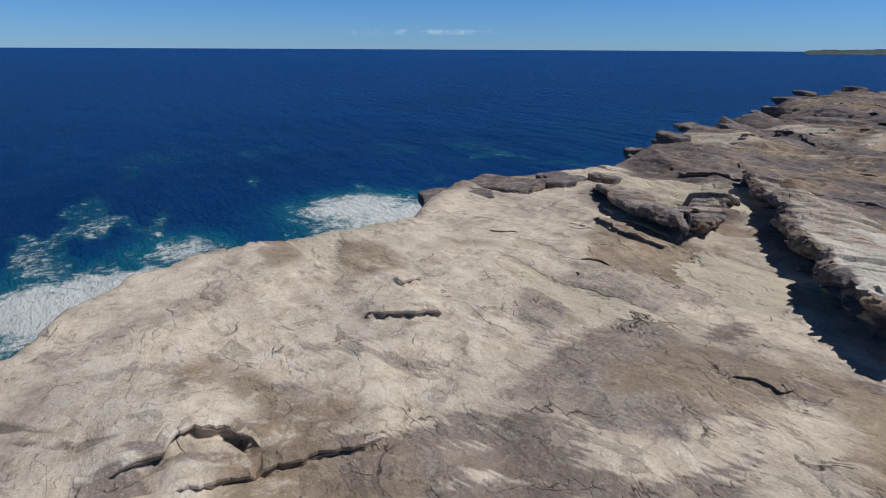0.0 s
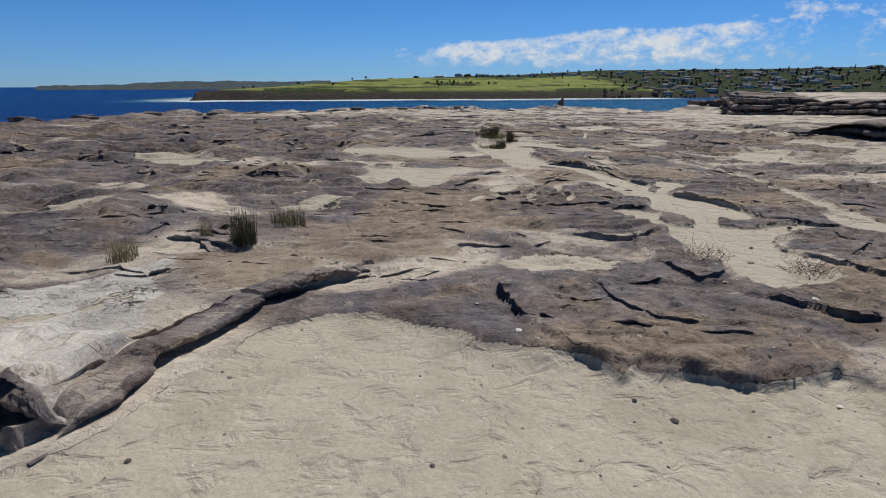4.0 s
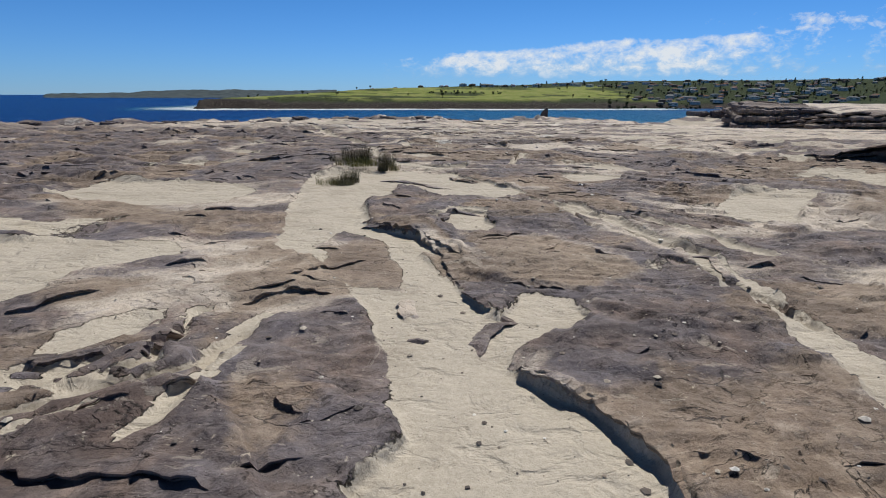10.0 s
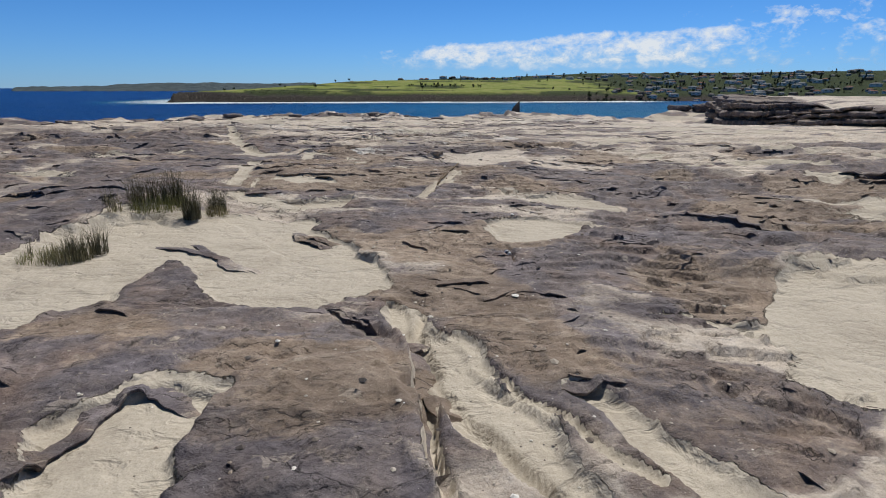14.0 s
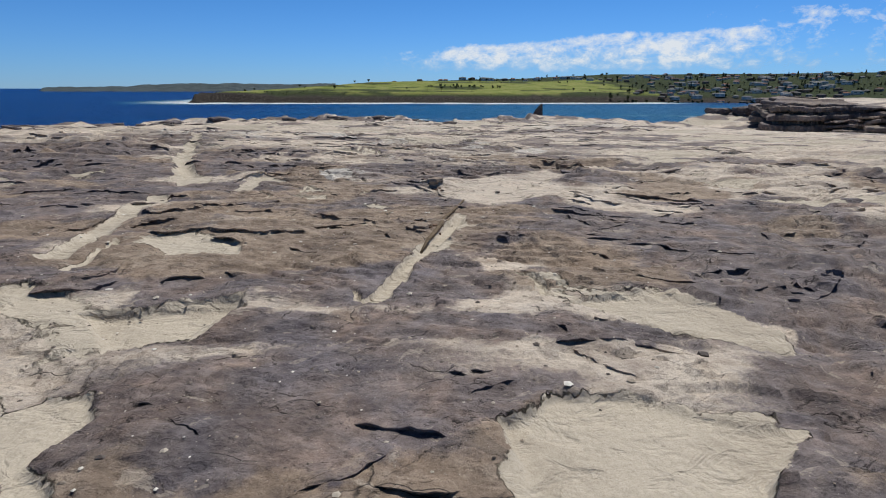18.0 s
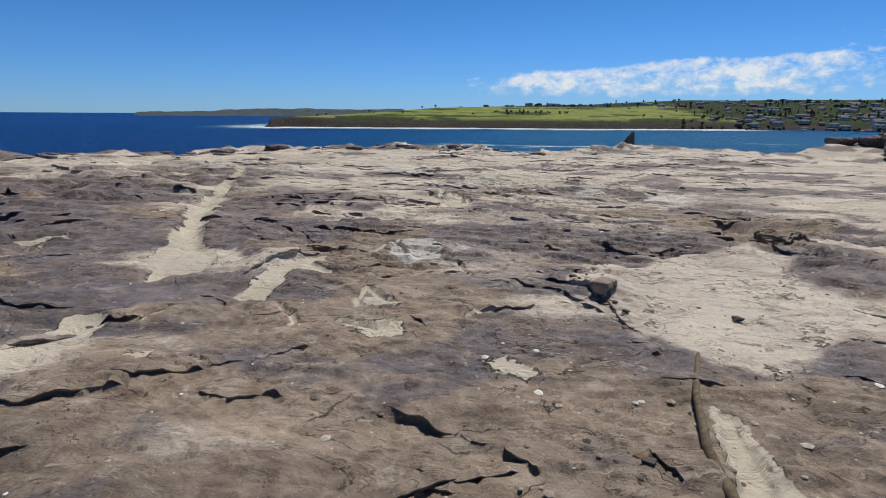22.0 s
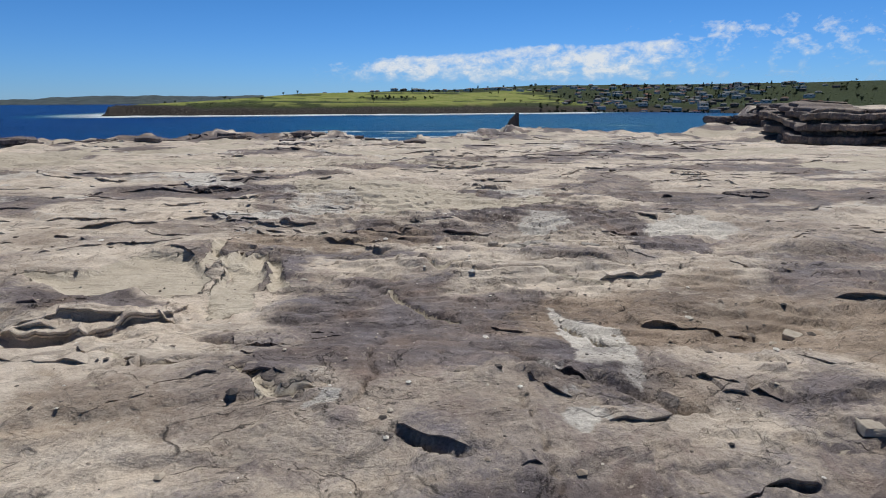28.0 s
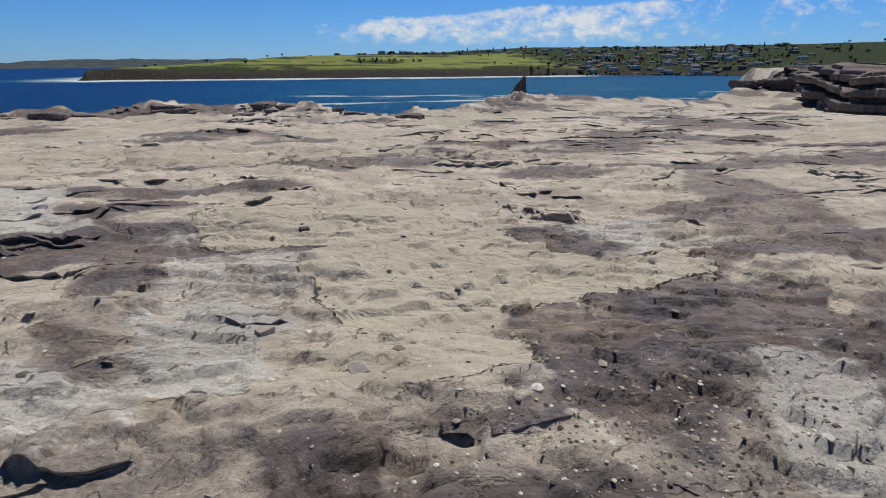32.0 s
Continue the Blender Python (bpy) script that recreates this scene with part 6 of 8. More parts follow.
def lips_of(lines, step=0.032, lift=0.0):
    """Cross-sections of a lip along each (corners, height): arrays of x, y, z and the cover."""
    plans = []
    for corners, height in lines:
        x, y = resample(corners, step)
        dx, dy = np.gradient(x), np.gradient(y)
        size = np.hypot(dx, dy) + 1e-9
        nx, ny = dy / size, -dx / size
        k = np.ones(19) / 19
        if len(x) > 24:
            nx[9:-9], ny[9:-9] = np.convolve(nx, k, "valid"), np.convolve(ny, k, "valid")
        run = np.arange(len(x)) * step
        jag = 0.13 * (fbm(run * 2.6, run * 0 + 0.37 * len(plans), 161, 5, 0.58) - 0.5)
        x, y = unwarped(x + jag * nx, y + jag * ny)
        plans.append((x, y, nx, ny, height))
    inner = shelf(np.concatenate([p[0] - 0.08 * p[2] for p in plans]), np.concatenate([p[1] - 0.08 * p[3] for p in plans]))
    back = shelf(np.concatenate([p[0] - 0.20 * p[2] for p in plans]), np.concatenate([p[1] - 0.20 * p[3] for p in plans]))[0]
    made, at = [], 0
    for seed, (x, y, nx, ny, height) in enumerate(plans):
        n = len(x)
        zi, zb, tone = inner[0][at:at + n], back[at:at + n], [c[at:at + n] for c in inner[1:]]
        at += n
        s, length = np.linspace(0, 1, n), np.arange(n) * step
        taper = smooth(0, 0.22, s) * smooth(1, 0.78, s)
        bite = fbm(length * 2.2, length * 0 + 1.7 * seed, seed % 50, 4, 0.6)
        chip = fbm(length * 9.0, length * 0 + 2.3 * seed, seed % 47, 3, 0.6) - 0.5
        under = fbm(length * 5.0, length * 0 + 4.1 * seed, seed % 43, 3, 0.6)
        out = (0.008 + 0.15 * height * (0.3 + 1.4 * bite) + 0.06 * chip) * taper
        thick = np.clip(0.007 + 0.11 * height * (0.5 + fbm(length * 1.5, length * 0 + 3.3 * seed, seed % 40, 3)), 0.012, 0.065) * (0.15 + 0.85 * taper)
        top = np.minimum(zi, zb + 0.04) + (0.006 + 0.02 * (bite - 0.5) + lift * height * (0.5 + bite)) * taper - 0.03 * (1 - taper)
        low = out * (0.1 + 1.1 * under)
        rows = [(-0.21 - 1.5 * lift * height, zb - 0.035), (-0.07, top), (out * 0.72, top - 0.003), (out, top - thick * 0.25), (out * 0.94, top - thick), (low - 0.05, top - thick * 1.25), (low, top - thick * 1.5), (low - 0.01, top - thick * 2.2), (-0.13, top - thick * 2.2 - 0.03)]
        px, py = np.stack([x + o * nx for o, _ in rows]), np.stack([y + o * ny for o, _ in rows])
        pz = np.stack([z for _, z in rows])
        pz = pz + 0.012 * (fbm(px * 9, py * 9 + pz * 9, 5, 3) - 0.5)
        cover = [np.stack([c] * len(rows)) for c in tone]
        cover[0] = cover[0] * 0.0
        made.append((px, py, pz, cover))
    return made


def front_edges(corners):
    """Runs of a closed outline that face towards -y, each with the inside on its left."""
    pts = np.array(corners, float)
    area = np.sum(pts[:, 0] * np.roll(pts[:, 1], -1) - np.roll(pts[:, 0], -1) * pts[:, 1])
    if area < 0:
        pts = pts[::-1]
    runs, now = [], []
    for a, b in zip(pts, np.roll(pts, -1, axis=0)):
        d = (b - a) / (np.hypot(*(b - a)) + 1e-9)
        if -d[0] < -0.15:
            now = now or [tuple(a)]
            now.append(tuple(b))
        elif now:
            runs.append(now)
            now = []
    if now:
        runs.append(now)
    return [r for r in runs if len(r) > 1]


edges = [(corners, height) for height, width, corners in LEDGES[2:]]
tall = [height > 0.3 for height, width, corners in LEDGES[2:]]
for height, fade, tone, corners in SLABS:
    runs = front_edges(corners) if fade < 1.25 else []
    edges += [(run, 0.6 * height) for run in runs]
    tall += [None] * len(runs)
for (px, py, pz, cover), high in zip(lips_of(edges), tall):
    ob = sheet("rock_ledge", px, py, pz, cover, ROCK)
    ob.data.polygons.foreach_set("use_smooth", np.zeros(len(ob.data.polygons), bool))
    mean = [float(c.mean()) for c in cover]
    tone = "pale lichen-covered" if mean[3] > 0.6 else "rust-brown" if mean[2] > 0.55 else "dark grey" if mean[1] > 0.6 else "grey-brown"
    shape = " worn front edge of a raised sandstone slab" if high is None else " tall overhanging ledge of broken sandstone" if high else " thin overhanging edge of a sandstone bed"
    tagged(ob, tone + shape, "rock ledge", "overhanging rock edges")


def hanging_ledge(rows, label):
    """A broken mass of bedded rock with a hollow under its front; rows of (x, y, height, pale)."""
    a = np.array(rows, float)
    run = np.r_[0, np.cumsum(np.hypot(*np.diff(a[:, :2], axis=0).T))]
    s = np.linspace(0, run[-1], max(40, int(run[-1] / 0.03)))
    x, y, h, pale = (np.interp(s, run, a[:, k]) for k in range(4))
    k = np.ones(9) / 9
    for v in (x, y, h):
        v[4:-4] = np.convolve(v, k, "valid")
    dx, dy = np.gradient(x), np.gradient(y)
    k = np.ones(21) / 21
    dx[10:-10], dy[10:-10] = np.convolve(dx, k, "valid"), np.convolve(dy, k, "valid")
    size = np.hypot(dx, dy) + 1e-9
    nx, ny = dy / size, -dx / size
    foot = shelf(x + 0.25 * nx, y + 0.25 * ny)[0]
    back = shelf(x - 1.7 * nx, y - 1.7 * ny)[0]
    ends = smooth(0, 0.5, s) * smooth(run[-1], run[-1] - 0.5, s)
    step_up = np.floor(fbm(s * 0.8, s * 0 + 2, 19, 3) * 6) / 6
    h = h * (0.70 + 0.5 * step_up + 0.15 * fbm(s * 2.5, s * 0, 17, 3)) * (0.25 + 0.75 * ends)
    grow = np.clip(h / 0.55, 0.25, 1.2)
    hollow = 0.35 + 1.2 * smooth(0.3, 0.65, fbm(s * 0.8, s * 0 + 4, 27, 4, 0.6))
    blocks = np.floor(fbm(s * 1.3, s * 0 + 9, 37, 3) * 8) / 8 - 0.5
    ragged = fbm(s * 4.0, s * 0 + 9, 39, 4, 0.6) - 0.5
    shape = [(-1.75, None), (-1.4, 0.62), (-1.1, 0.80), (-0.85, 0.86), (-0.6, 0.93), (-0.42, 0.96), (-0.28, 0.99), (-0.16, 1.0), (-0.07, 1.0)]
    levels = np.linspace(0.985, -0.2, 24)
    shape += [(float(np.interp(w, [-0.2, 0, 0.12, 0.3, 0.42, 0.55, 0.72, 0.9, 1], [-0.36, -0.38, -0.36, -0.24, -0.05, 0.05, 0.10, 0.08, 0.0])), float(w)) for w in levels]
    px, py, pz, tops = [], [], [], []
    for n, (o, w) in enumerate(shape):
        off = o * grow * (hollow if n > 8 and o < 0 else 1.0) + (0.34 * blocks + 0.14 * ragged) * grow * (1.0 if n > 6 else 0.25 + 0.09 * n)
        if n > 8:
            band = np.floor(w * h / 0.07 + 1.6 * fbm(s * 0.5, s * 0, 71, 3)).astype(np.int32)
            cell = np.floor(fbm(s * 0.9, s * 0 + 0.7 * band, 73, 2) * 9).astype(np.int32)
            off = off + 0.13 * grow * (hashed(band, cell, 11) - 0.5)
        px.append(x + off * nx)
        py.append(y + off * ny)
        pz.append(back - 0.12 if w is None else np.maximum(foot + h * w, back - 0.1 + 0.10 * w) if o < -0.8 else foot + h * w)
        tops.append(np.full_like(x, 1.0 if n <= 7 else 0.5 if n <= 9 else 0.0))
    px, py, pz, tops = np.stack(px), np.stack(py), np.stack(pz), np.stack(tops)
    g = fbm(px * 2.2 + 2.0 * pz, py * 2.2 + 3.0 * pz, 47, 5, 0.58) - 0.5
    g = g + 0.5 * (fbm(px * 8 + 5 * pz, py * 8 + 7 * pz, 107, 3, 0.6) - 0.5)
    pits = smooth(0.56, 0.66, fbm(px * 2.6 + pz, py * 2.6 + 4 * pz, 57, 3))
    q = (0.26 * g - 0.12 * pits * (1 - tops)) * grow[None]
    q[-2:] = 0
    px, py = px + q * nx[None], py + q * ny[None]
    terrace = np.floor(fbm(px * 1.1, py * 1.1, 131, 4, 0.55) * 9) / 9 - 0.5
    pz = pz + (0.16 * terrace + 0.15 * q - 0.06 * pits) * tops * grow[None] * smooth(0, 3, np.arange(len(shape)))[:, None]
    tone = fbm(px * 1.3, py * 1.3 + pz, 7, 4, 0.6)
    white = pale[None] * smooth(0.60, 0.80, tops + 1.3 * (fbm(px * 1.7, py * 1.7, 97, 4) - 0.5))
    # front and hollow take more of the dark cover than the top
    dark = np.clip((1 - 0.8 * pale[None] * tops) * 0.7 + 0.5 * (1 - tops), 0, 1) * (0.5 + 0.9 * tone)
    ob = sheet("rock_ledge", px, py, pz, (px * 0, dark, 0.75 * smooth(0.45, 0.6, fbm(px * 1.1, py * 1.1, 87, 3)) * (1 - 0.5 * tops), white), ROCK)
    ob.data.polygons.foreach_set("use_smooth", np.zeros(len(ob.data.polygons), bool))
    return tagged(ob, label, "rock ledge", "overhanging rock edges")


for rows, label in HANGING:
    hanging_ledge(rows, label)

# many smaller broken edges, past counting
rng = random.Random(21)
pieces = []
for _ in range(1300):
    y = rng.uniform(1.5, 66)
    x = float(np.interp(y, WAY_Y, WAY_X)) + rng.uniform(-15, 13)
    turn, length = rng.gauss(-0.12, 0.38), rng.uniform(0.2, 1.2)
    pts, h = [(x, y)], 0.03 + 0.12 * rng.random() ** 2
    for k in range(4):
        turn += rng.gauss(0, 0.28)
        pts.append((pts[-1][0] + math.cos(turn) * length / 4, pts[-1][1] + math.sin(turn) * length / 4))
    pieces.append((pts, h))
for _ in range(1000):
    y = rng.uniform(7, 72)
    x = float(np.interp(y, WAY_Y, WAY_X)) + rng.choice((-1, 1)) * rng.uniform(3.5, 30)
    if y > 48:
        x = rng.uniform(-10, 34)
    turn, length = rng.gauss(-0.08, 0.25), rng.uniform(0.7, 3.0)
    pts, h = [(x, y)], (0.05 + 0.22 * rng.random() ** 2) * (0.6 if 44 < y < 58 and x > 2 else 0.75 if y > 28 and x > 4 else 1.0)
    for k in range(4):
        turn += rng.gauss(0, 0.25)
        pts.append((pts[-1][0] + math.cos(turn) * length / 4, pts[-1][1] + math.sin(turn) * length / 4))
    if x > 22 + 0.35 * max(0, y - 30):
        continue
    pieces.append((pts, h))
ends_x = np.array([p[k][0] for p, _ in pieces for k in (0, 2, 4)])
ends_y = np.array([p[k][1] for p, _ in pieces for k in (0, 2, 4)])
sandy = shelf(ends_x, ends_y)[1].reshape(-1, 3).max(1)
sandy[(inside_distance(ends_x, ends_y, SHELF).reshape(-1, 3).min(1) < 0.8) | (inside_distance(ends_x, ends_y, BEACH).reshape(-1, 3).max(1) > -0.2)] = 1.0
every = lips_of([piece for piece, s in zip(pieces, sandy) if s < 0.3], 0.05, 0.20)
verts, faces, colours = [], [], []
for px, py, pz, cover in every:
    o, (r, c) = len(verts), px.shape
    verts += list(zip(px.ravel().tolist(), py.ravel().tolist(), pz.ravel().tolist()))
    colours.append(np.stack([k.ravel() for k in cover], -1))
    i = (np.arange(r * c).reshape(r, c) + o)
    faces += np.stack([i[:-1, :-1], i[:-1, 1:], i[1:, 1:], i[1:, :-1]], -1).reshape(-1, 4).tolist()
broken_edges = from_lists("broken_rock_edges", verts, faces, ROCK)
layer = broken_edges.data.color_attributes.new("cover", "FLOAT_COLOR", "POINT")
layer.data.foreach_set("color", np.concatenate(colours).astype(np.float32).ravel())
tagged(broken_edges, "countless small broken edges of weathered sandstone beds", "rock edges", kind="stuff")


# ---- layered outcrops on the landward side ----
def outcrop(line, heights, depth, seed, label):
    """Beds of rock one on another, each with an uneven face."""
    root = new("rock_outcrop")
    pts = np.array(line, float)
    x, y = resample(line, 0.22)
    n = len(x)
    dx, dy = np.gradient(x), np.gradient(y)
    size = np.hypot(dx, dy)
    nx, ny = dy / size, -dx / size
    ground_at = shelf(x + 0.5 * nx, y + 0.5 * ny)[0]
    s = np.linspace(0, 1, n)
    z = ground_at - 0.5
    for k, h in enumerate(heights):
        r = random.Random(seed + k)
        ends = smooth(0, 0.10 + 0.05 * k, s) * smooth(1, 0.90 - 0.04 * k, s)
        jag = fbm(s * n * 0.22, s * 0 + k * 3.7, seed + k, 4, 0.6)
        block = np.floor(fbm(s * n * 0.11, s * 0 + k * 1.9, seed + 40 + k, 2) * 6) / 6
        out = (jag - 0.5) * 2.2 + (block - 0.5) * 1.9 - 0.14 * k + (0.5 if k % 2 else -0.45) + r.uniform(-0.2, 0.2)
        hh = h * (0.75 + 0.5 * fbm(s * n * 0.1, s * 0, seed + 80 + k, 2)) * (0.05 + 0.95 * ends) + (0.5 if k == 0 else 0)
        top = z + hh
        rows = [(out - 0.25, z), (out - 0.02, z + 0.15 * hh), (out + 0.04, z + 0.5 * hh), (out, top - 0.06), (out - 0.12, top), (out - 0.9, top + 0.02), (-depth + 0 * out, top - 0.12)]
        px, py = np.stack([x + o * nx for o, _ in rows]), np.stack([y + o * ny for o, _ in rows])
        pz = np.stack([q for _, q in rows]) + 0.10 * (fbm(px * 1.3, py * 1.3, seed + k, 3) - 0.5)
        iron = 0.75 * fbm(px * 0.4, py * 0.4 + k, seed + 9, 3)
        dark = 0.45 + 0.6 * fbm(px * 0.5, py * 0.5 + 5 * k, seed + 19, 3)
        ob = sheet("rock_bed", px, py, pz, (px * 0, dark, iron, px * 0), ROCK)
        ob.data.polygons.foreach_set("use_smooth", np.zeros(len(ob.data.polygons), bool))
        ob.parent = root
        z = top - 0.04
    return tagged(root, label, "outcrop")


HILL_GREEN = plain("coastal_hill_grass", (0.15, 0.155, 0.045), (0.045, 0.055, 0.018), 0.5, 0.9, 0.1, 0.01)
outcrop([(22.6, 30), (24.2, 26.3), (26.6, 22.4), (27.4, 18.2), (27.0, 12), (30, 4)], [0.22, 0.26, 0.24, 0.2], 7.0, 31, "low layered sandstone outcrop with a dark undercut face")
outcrop([(70, 116), (64, 98), (58, 84), (54, 70), (51, 60), (49, 48), (52, 34), (58, 20)], [0.32, 0.36, 0.34, 0.30, 0.26, 0.22], 10.0, 51, "long layered sandstone scarp behind the rock shelf")
outcrop([(62, 92), (55.5, 86), (52.8, 79.5), (54, 75), (62, 69)], [0.5, 0.62, 0.5, 0.55, 0.42, 0.5, 0.36], 6.0, 71, "jutting crag of layered brown sandstone")


# ---- weathered blocks along the shelf's rim ----
def lump(name, size, seed, tones, cuts=4, sharp=0.16):
    """A worn block: a rounded box pushed about by noise, with bedding grooves."""
    n = 14
    faces, verts = [], []
    grid = np.linspace(-1, 1, n)
    for axis in range(3):
        for side in (-1, 1):
            a, b = np.meshgrid(grid, grid)
            p = np.zeros((n, n, 3))
            p[..., axis], p[..., (axis + 1) % 3], p[..., (axis + 2) % 3] = side, a * side, b
            o = sum(len(v) for v in verts)
            verts.append(p.reshape(-1, 3))
            i = np.arange(n * n).reshape(n, n) + o
            faces.append(np.stack([i[:-1, :-1], i[:-1, 1:], i[1:, 1:], i[1:, :-1]], -1).reshape(-1, 4))
    v, f = np.concatenate(verts), np.concatenate(faces)
    v = v / (np.abs(v) ** 8).sum(1, keepdims=True) ** 0.125
    q = v * np.array(size)[None] * 0.5
    push = fbm(q[:, 0] * 1.7 + seed, q[:, 1] * 1.7 + q[:, 2] * 2.3, seed, 4, 0.55) - 0.5
    groove = 0.035 * np.floor(2.5 * fbm(q[:, 0] * 1.4 + seed, q[:, 1] * 1.4 + 9 * np.floor(q[:, 2] / 0.09), seed + 11, 3)) + np.sin(q[:, 2] * 22 + 6 * fbm(q[:, 0] * 0.8, q[:, 1] * 0.8, seed + 3, 3)) * 0.018
    q = q + v * (push * sharp * 3 * min(size) + groove)[:, None]
    under = smooth(0.1, -0.9, v[:, 2])
    q[:, :2] *= (1 - 0.30 * under)[:, None]
    me = bpy.data.meshes.new(name)
    me.from_pydata(q.tolist(), [], f.tolist())
    bm = bmesh.new()
    bm.from_mesh(me)
    bmesh.ops.remove_doubles(bm, verts=bm.verts, dist=1e-4)
    bm.to_mesh(me)
    bm.free()
    c = np.empty(len(me.vertices) * 3)
    me.vertices.foreach_get("co", c)
    c = c.reshape(-1, 3)
    up = smooth(-0.2, 0.5, c[:, 2] / size[2] + 0.5 * (fbm(c[:, 0] * 1.1, c[:, 1] * 1.1, seed + 7, 4) - 0.5))
    layer = me.color_attributes.new("cover", "FLOAT_COLOR", "POINT")
    layer.data.foreach_set("color", np.stack([0 * up, tones[0] * (1 - up * tones[2]), tones[1] + 0 * up, tones[2] * up], -1).astype(np.float32).ravel())
    me.materials.append(ROCK)
    return new(name, me)


BOULDERS = [
    (55.0, 93.0, (3.2, 1.8, 1.0), 0.2, 20, (1.0, 0.2, 0.0), "dark flat-topped block of rock near the cliff edge"),
    (58.0, 92.0, (2.6, 2.0, 1.2), 0.2, -15, (1.0, 0.2, 0.0), "dark block of rock near the cliff edge"),
    (52.5, 92.6, (1.6, 1.2, 0.6), 0.1, 40, (0.9, 0.3, 0.0), "small dark block of rock near the cliff edge"),
    (11.61, 34.15, (0.22, 0.16, 0.08), 0.0, 50, (0.2, 0.9, 0.0), "rust-coloured broken block at a joint"),
    (10.98, 30.01, (0.28, 0.2, 0.10), 0.0, 60, (0.3, 0.9, 0.0), "rust-coloured broken block beside the branch"),
    (11.55, 34.55, (0.26, 0.14, 0.08), -0.02, -55, (0.2, 0.9, 0.1), "rust-coloured crumbling edge block above the sand"),
]
for n, (x, y, size, lift, turn, tones, label) in enumerate(BOULDERS):
    ob = lump("boulder", size, 400 + n, tones)
    ob.matrix_basis = pose(x, y, ground_z(x, y) + lift, 0, 0, turn)
    tagged(ob, label, "boulder")
rng = random.Random(77)
shapes = [lump("rim_block", (1.6, 1.1, 0.34), 430, (0.95, 0.3, 0.0)), lump("rim_block", (1.2, 0.9, 0.40), 431, (0.95, 0.2, 0.0)), lump("rim_block", (2.2, 1.2, 0.30), 432, (0.9, 0.4, 0.0)), lump("rim_block", (0.9, 0.8, 0.36), 433, (0.9, 0.1, 0.0))]
first = [True] * 4
for k in shapes:
    tagged(k, "weathered block of sandstone on the cliff's rim", "rock", "blocks along the rim")
sx, sy = resample(SHORE[9:24], 0.55)
for x, y in zip(sx, sy):
    if rng.random() < 0.22:
        continue
    x, y = x + rng.uniform(-0.6, 1.6), y - rng.uniform(0.2, 3.2)
    k = rng.randrange(4)
    m = pose(x, y, ground_z(x, y) + rng.uniform(-0.12, 0.02), rng.uniform(-6, 6), rng.uniform(-6, 6), rng.uniform(-40, 30))
    if first[k]:
        shapes[k].matrix_basis, first[k] = m, False
    else:
        copy_thing(shapes[k], m).scale = [rng.uniform(0.4, 0.95)] * 3


# ---- pebbles and shell grit ----
def pebbles(name, places, label):
    v, f = [], []
    r = random.Random(5)
    for x, y, z, s in places:
        n, w, h = len(v), s * r.uniform(0.7, 1.3), s * r.uniform(0.35, 0.7)
        a = r.uniform(0, 3.14)
        for k in range(5):
            b = a + k * 1.2566
            v.append((x + math.cos(b) * s * r.uniform(0.7, 1.1), y + math.sin(b) * w * r.uniform(0.7, 1.1), z + h * 0.3))
        v += [(x + r.uniform(-0.2, 0.2) * s, y, z + h), (x, y, z - s * 0.3)]
        f += [(n + k, n + (k + 1) % 5, n + 5) for k in range(5)] + [(n + (k + 1) % 5, n + k, n + 6) for k in range(5)]
    ob = from_lists(name, v, f, PEBBLE)
    return tagged(ob, label, "pebbles", kind="stuff")


def pebble_material():
    m, t, b = mat("mixed_pebbles")
    g = t.nodes.new("ShaderNodeNewGeometry")
    t.links.new(ramp(t, g.outputs["Random Per Island"], [(0.0, (0.05, 0.042, 0.04)), (0.35, (0.16, 0.13, 0.11)), (0.6, (0.34, 0.28, 0.22)), (0.85, (0.5, 0.45, 0.38)), (0.95, (0.72, 0.69, 0.64))]), b.inputs["Base Color"])
    b.inputs["Roughness"].default_value = 0.85
    return m


PEBBLE = pebble_material()
xs, ys, ss = [], [], []
for _ in range(15000):
    y = rng.uniform(1.5, 60)
    xs.append(float(np.interp(y, WAY_Y, WAY_X)) + rng.gauss(0, 4.0))
    ys.append(y)
    ss.append(min(0.04, 0.0045 * (1 + rng.expovariate(0.9))))
for _ in range(2200):
    xs.append(rng.gauss(13.52, 0.8))
    ys.append(rng.gauss(45.92, 0.45))
    ss.append(0.004 + 0.016 * rng.random() ** 3)
for _ in range(2600):
    y = rng.uniform(1.5, 62)
    xs.append(float(np.interp(y, WAY_Y, WAY_X)) + rng.gauss(0.8, 4.5))
    ys.append(y)
    ss.append(0.016 + 0.035 * rng.random() ** 3)
xs, ys = np.array(xs), np.array(ys)
zs = shelf(xs, ys)[0]
pebbles("pebbles", list(zip(xs.tolist(), ys.tolist(), zs.tolist(), ss)), "scattered pebbles and shell grit on sand and rock")


# ---- grassy hill behind the scarp ----
rng = random.Random(31)
spots = [(rng.gauss(70, 9), rng.gauss(40, 9)) for _ in range(2600)]
spots = [(x, y) for x, y in spots if ((x - 72) / 15) ** 2 + ((y - 38) / 13) ** 2 < 1.2]
hx, hy = np.array(spots).T
hz = shelf(hx, hy)[0]
v, f = [], []
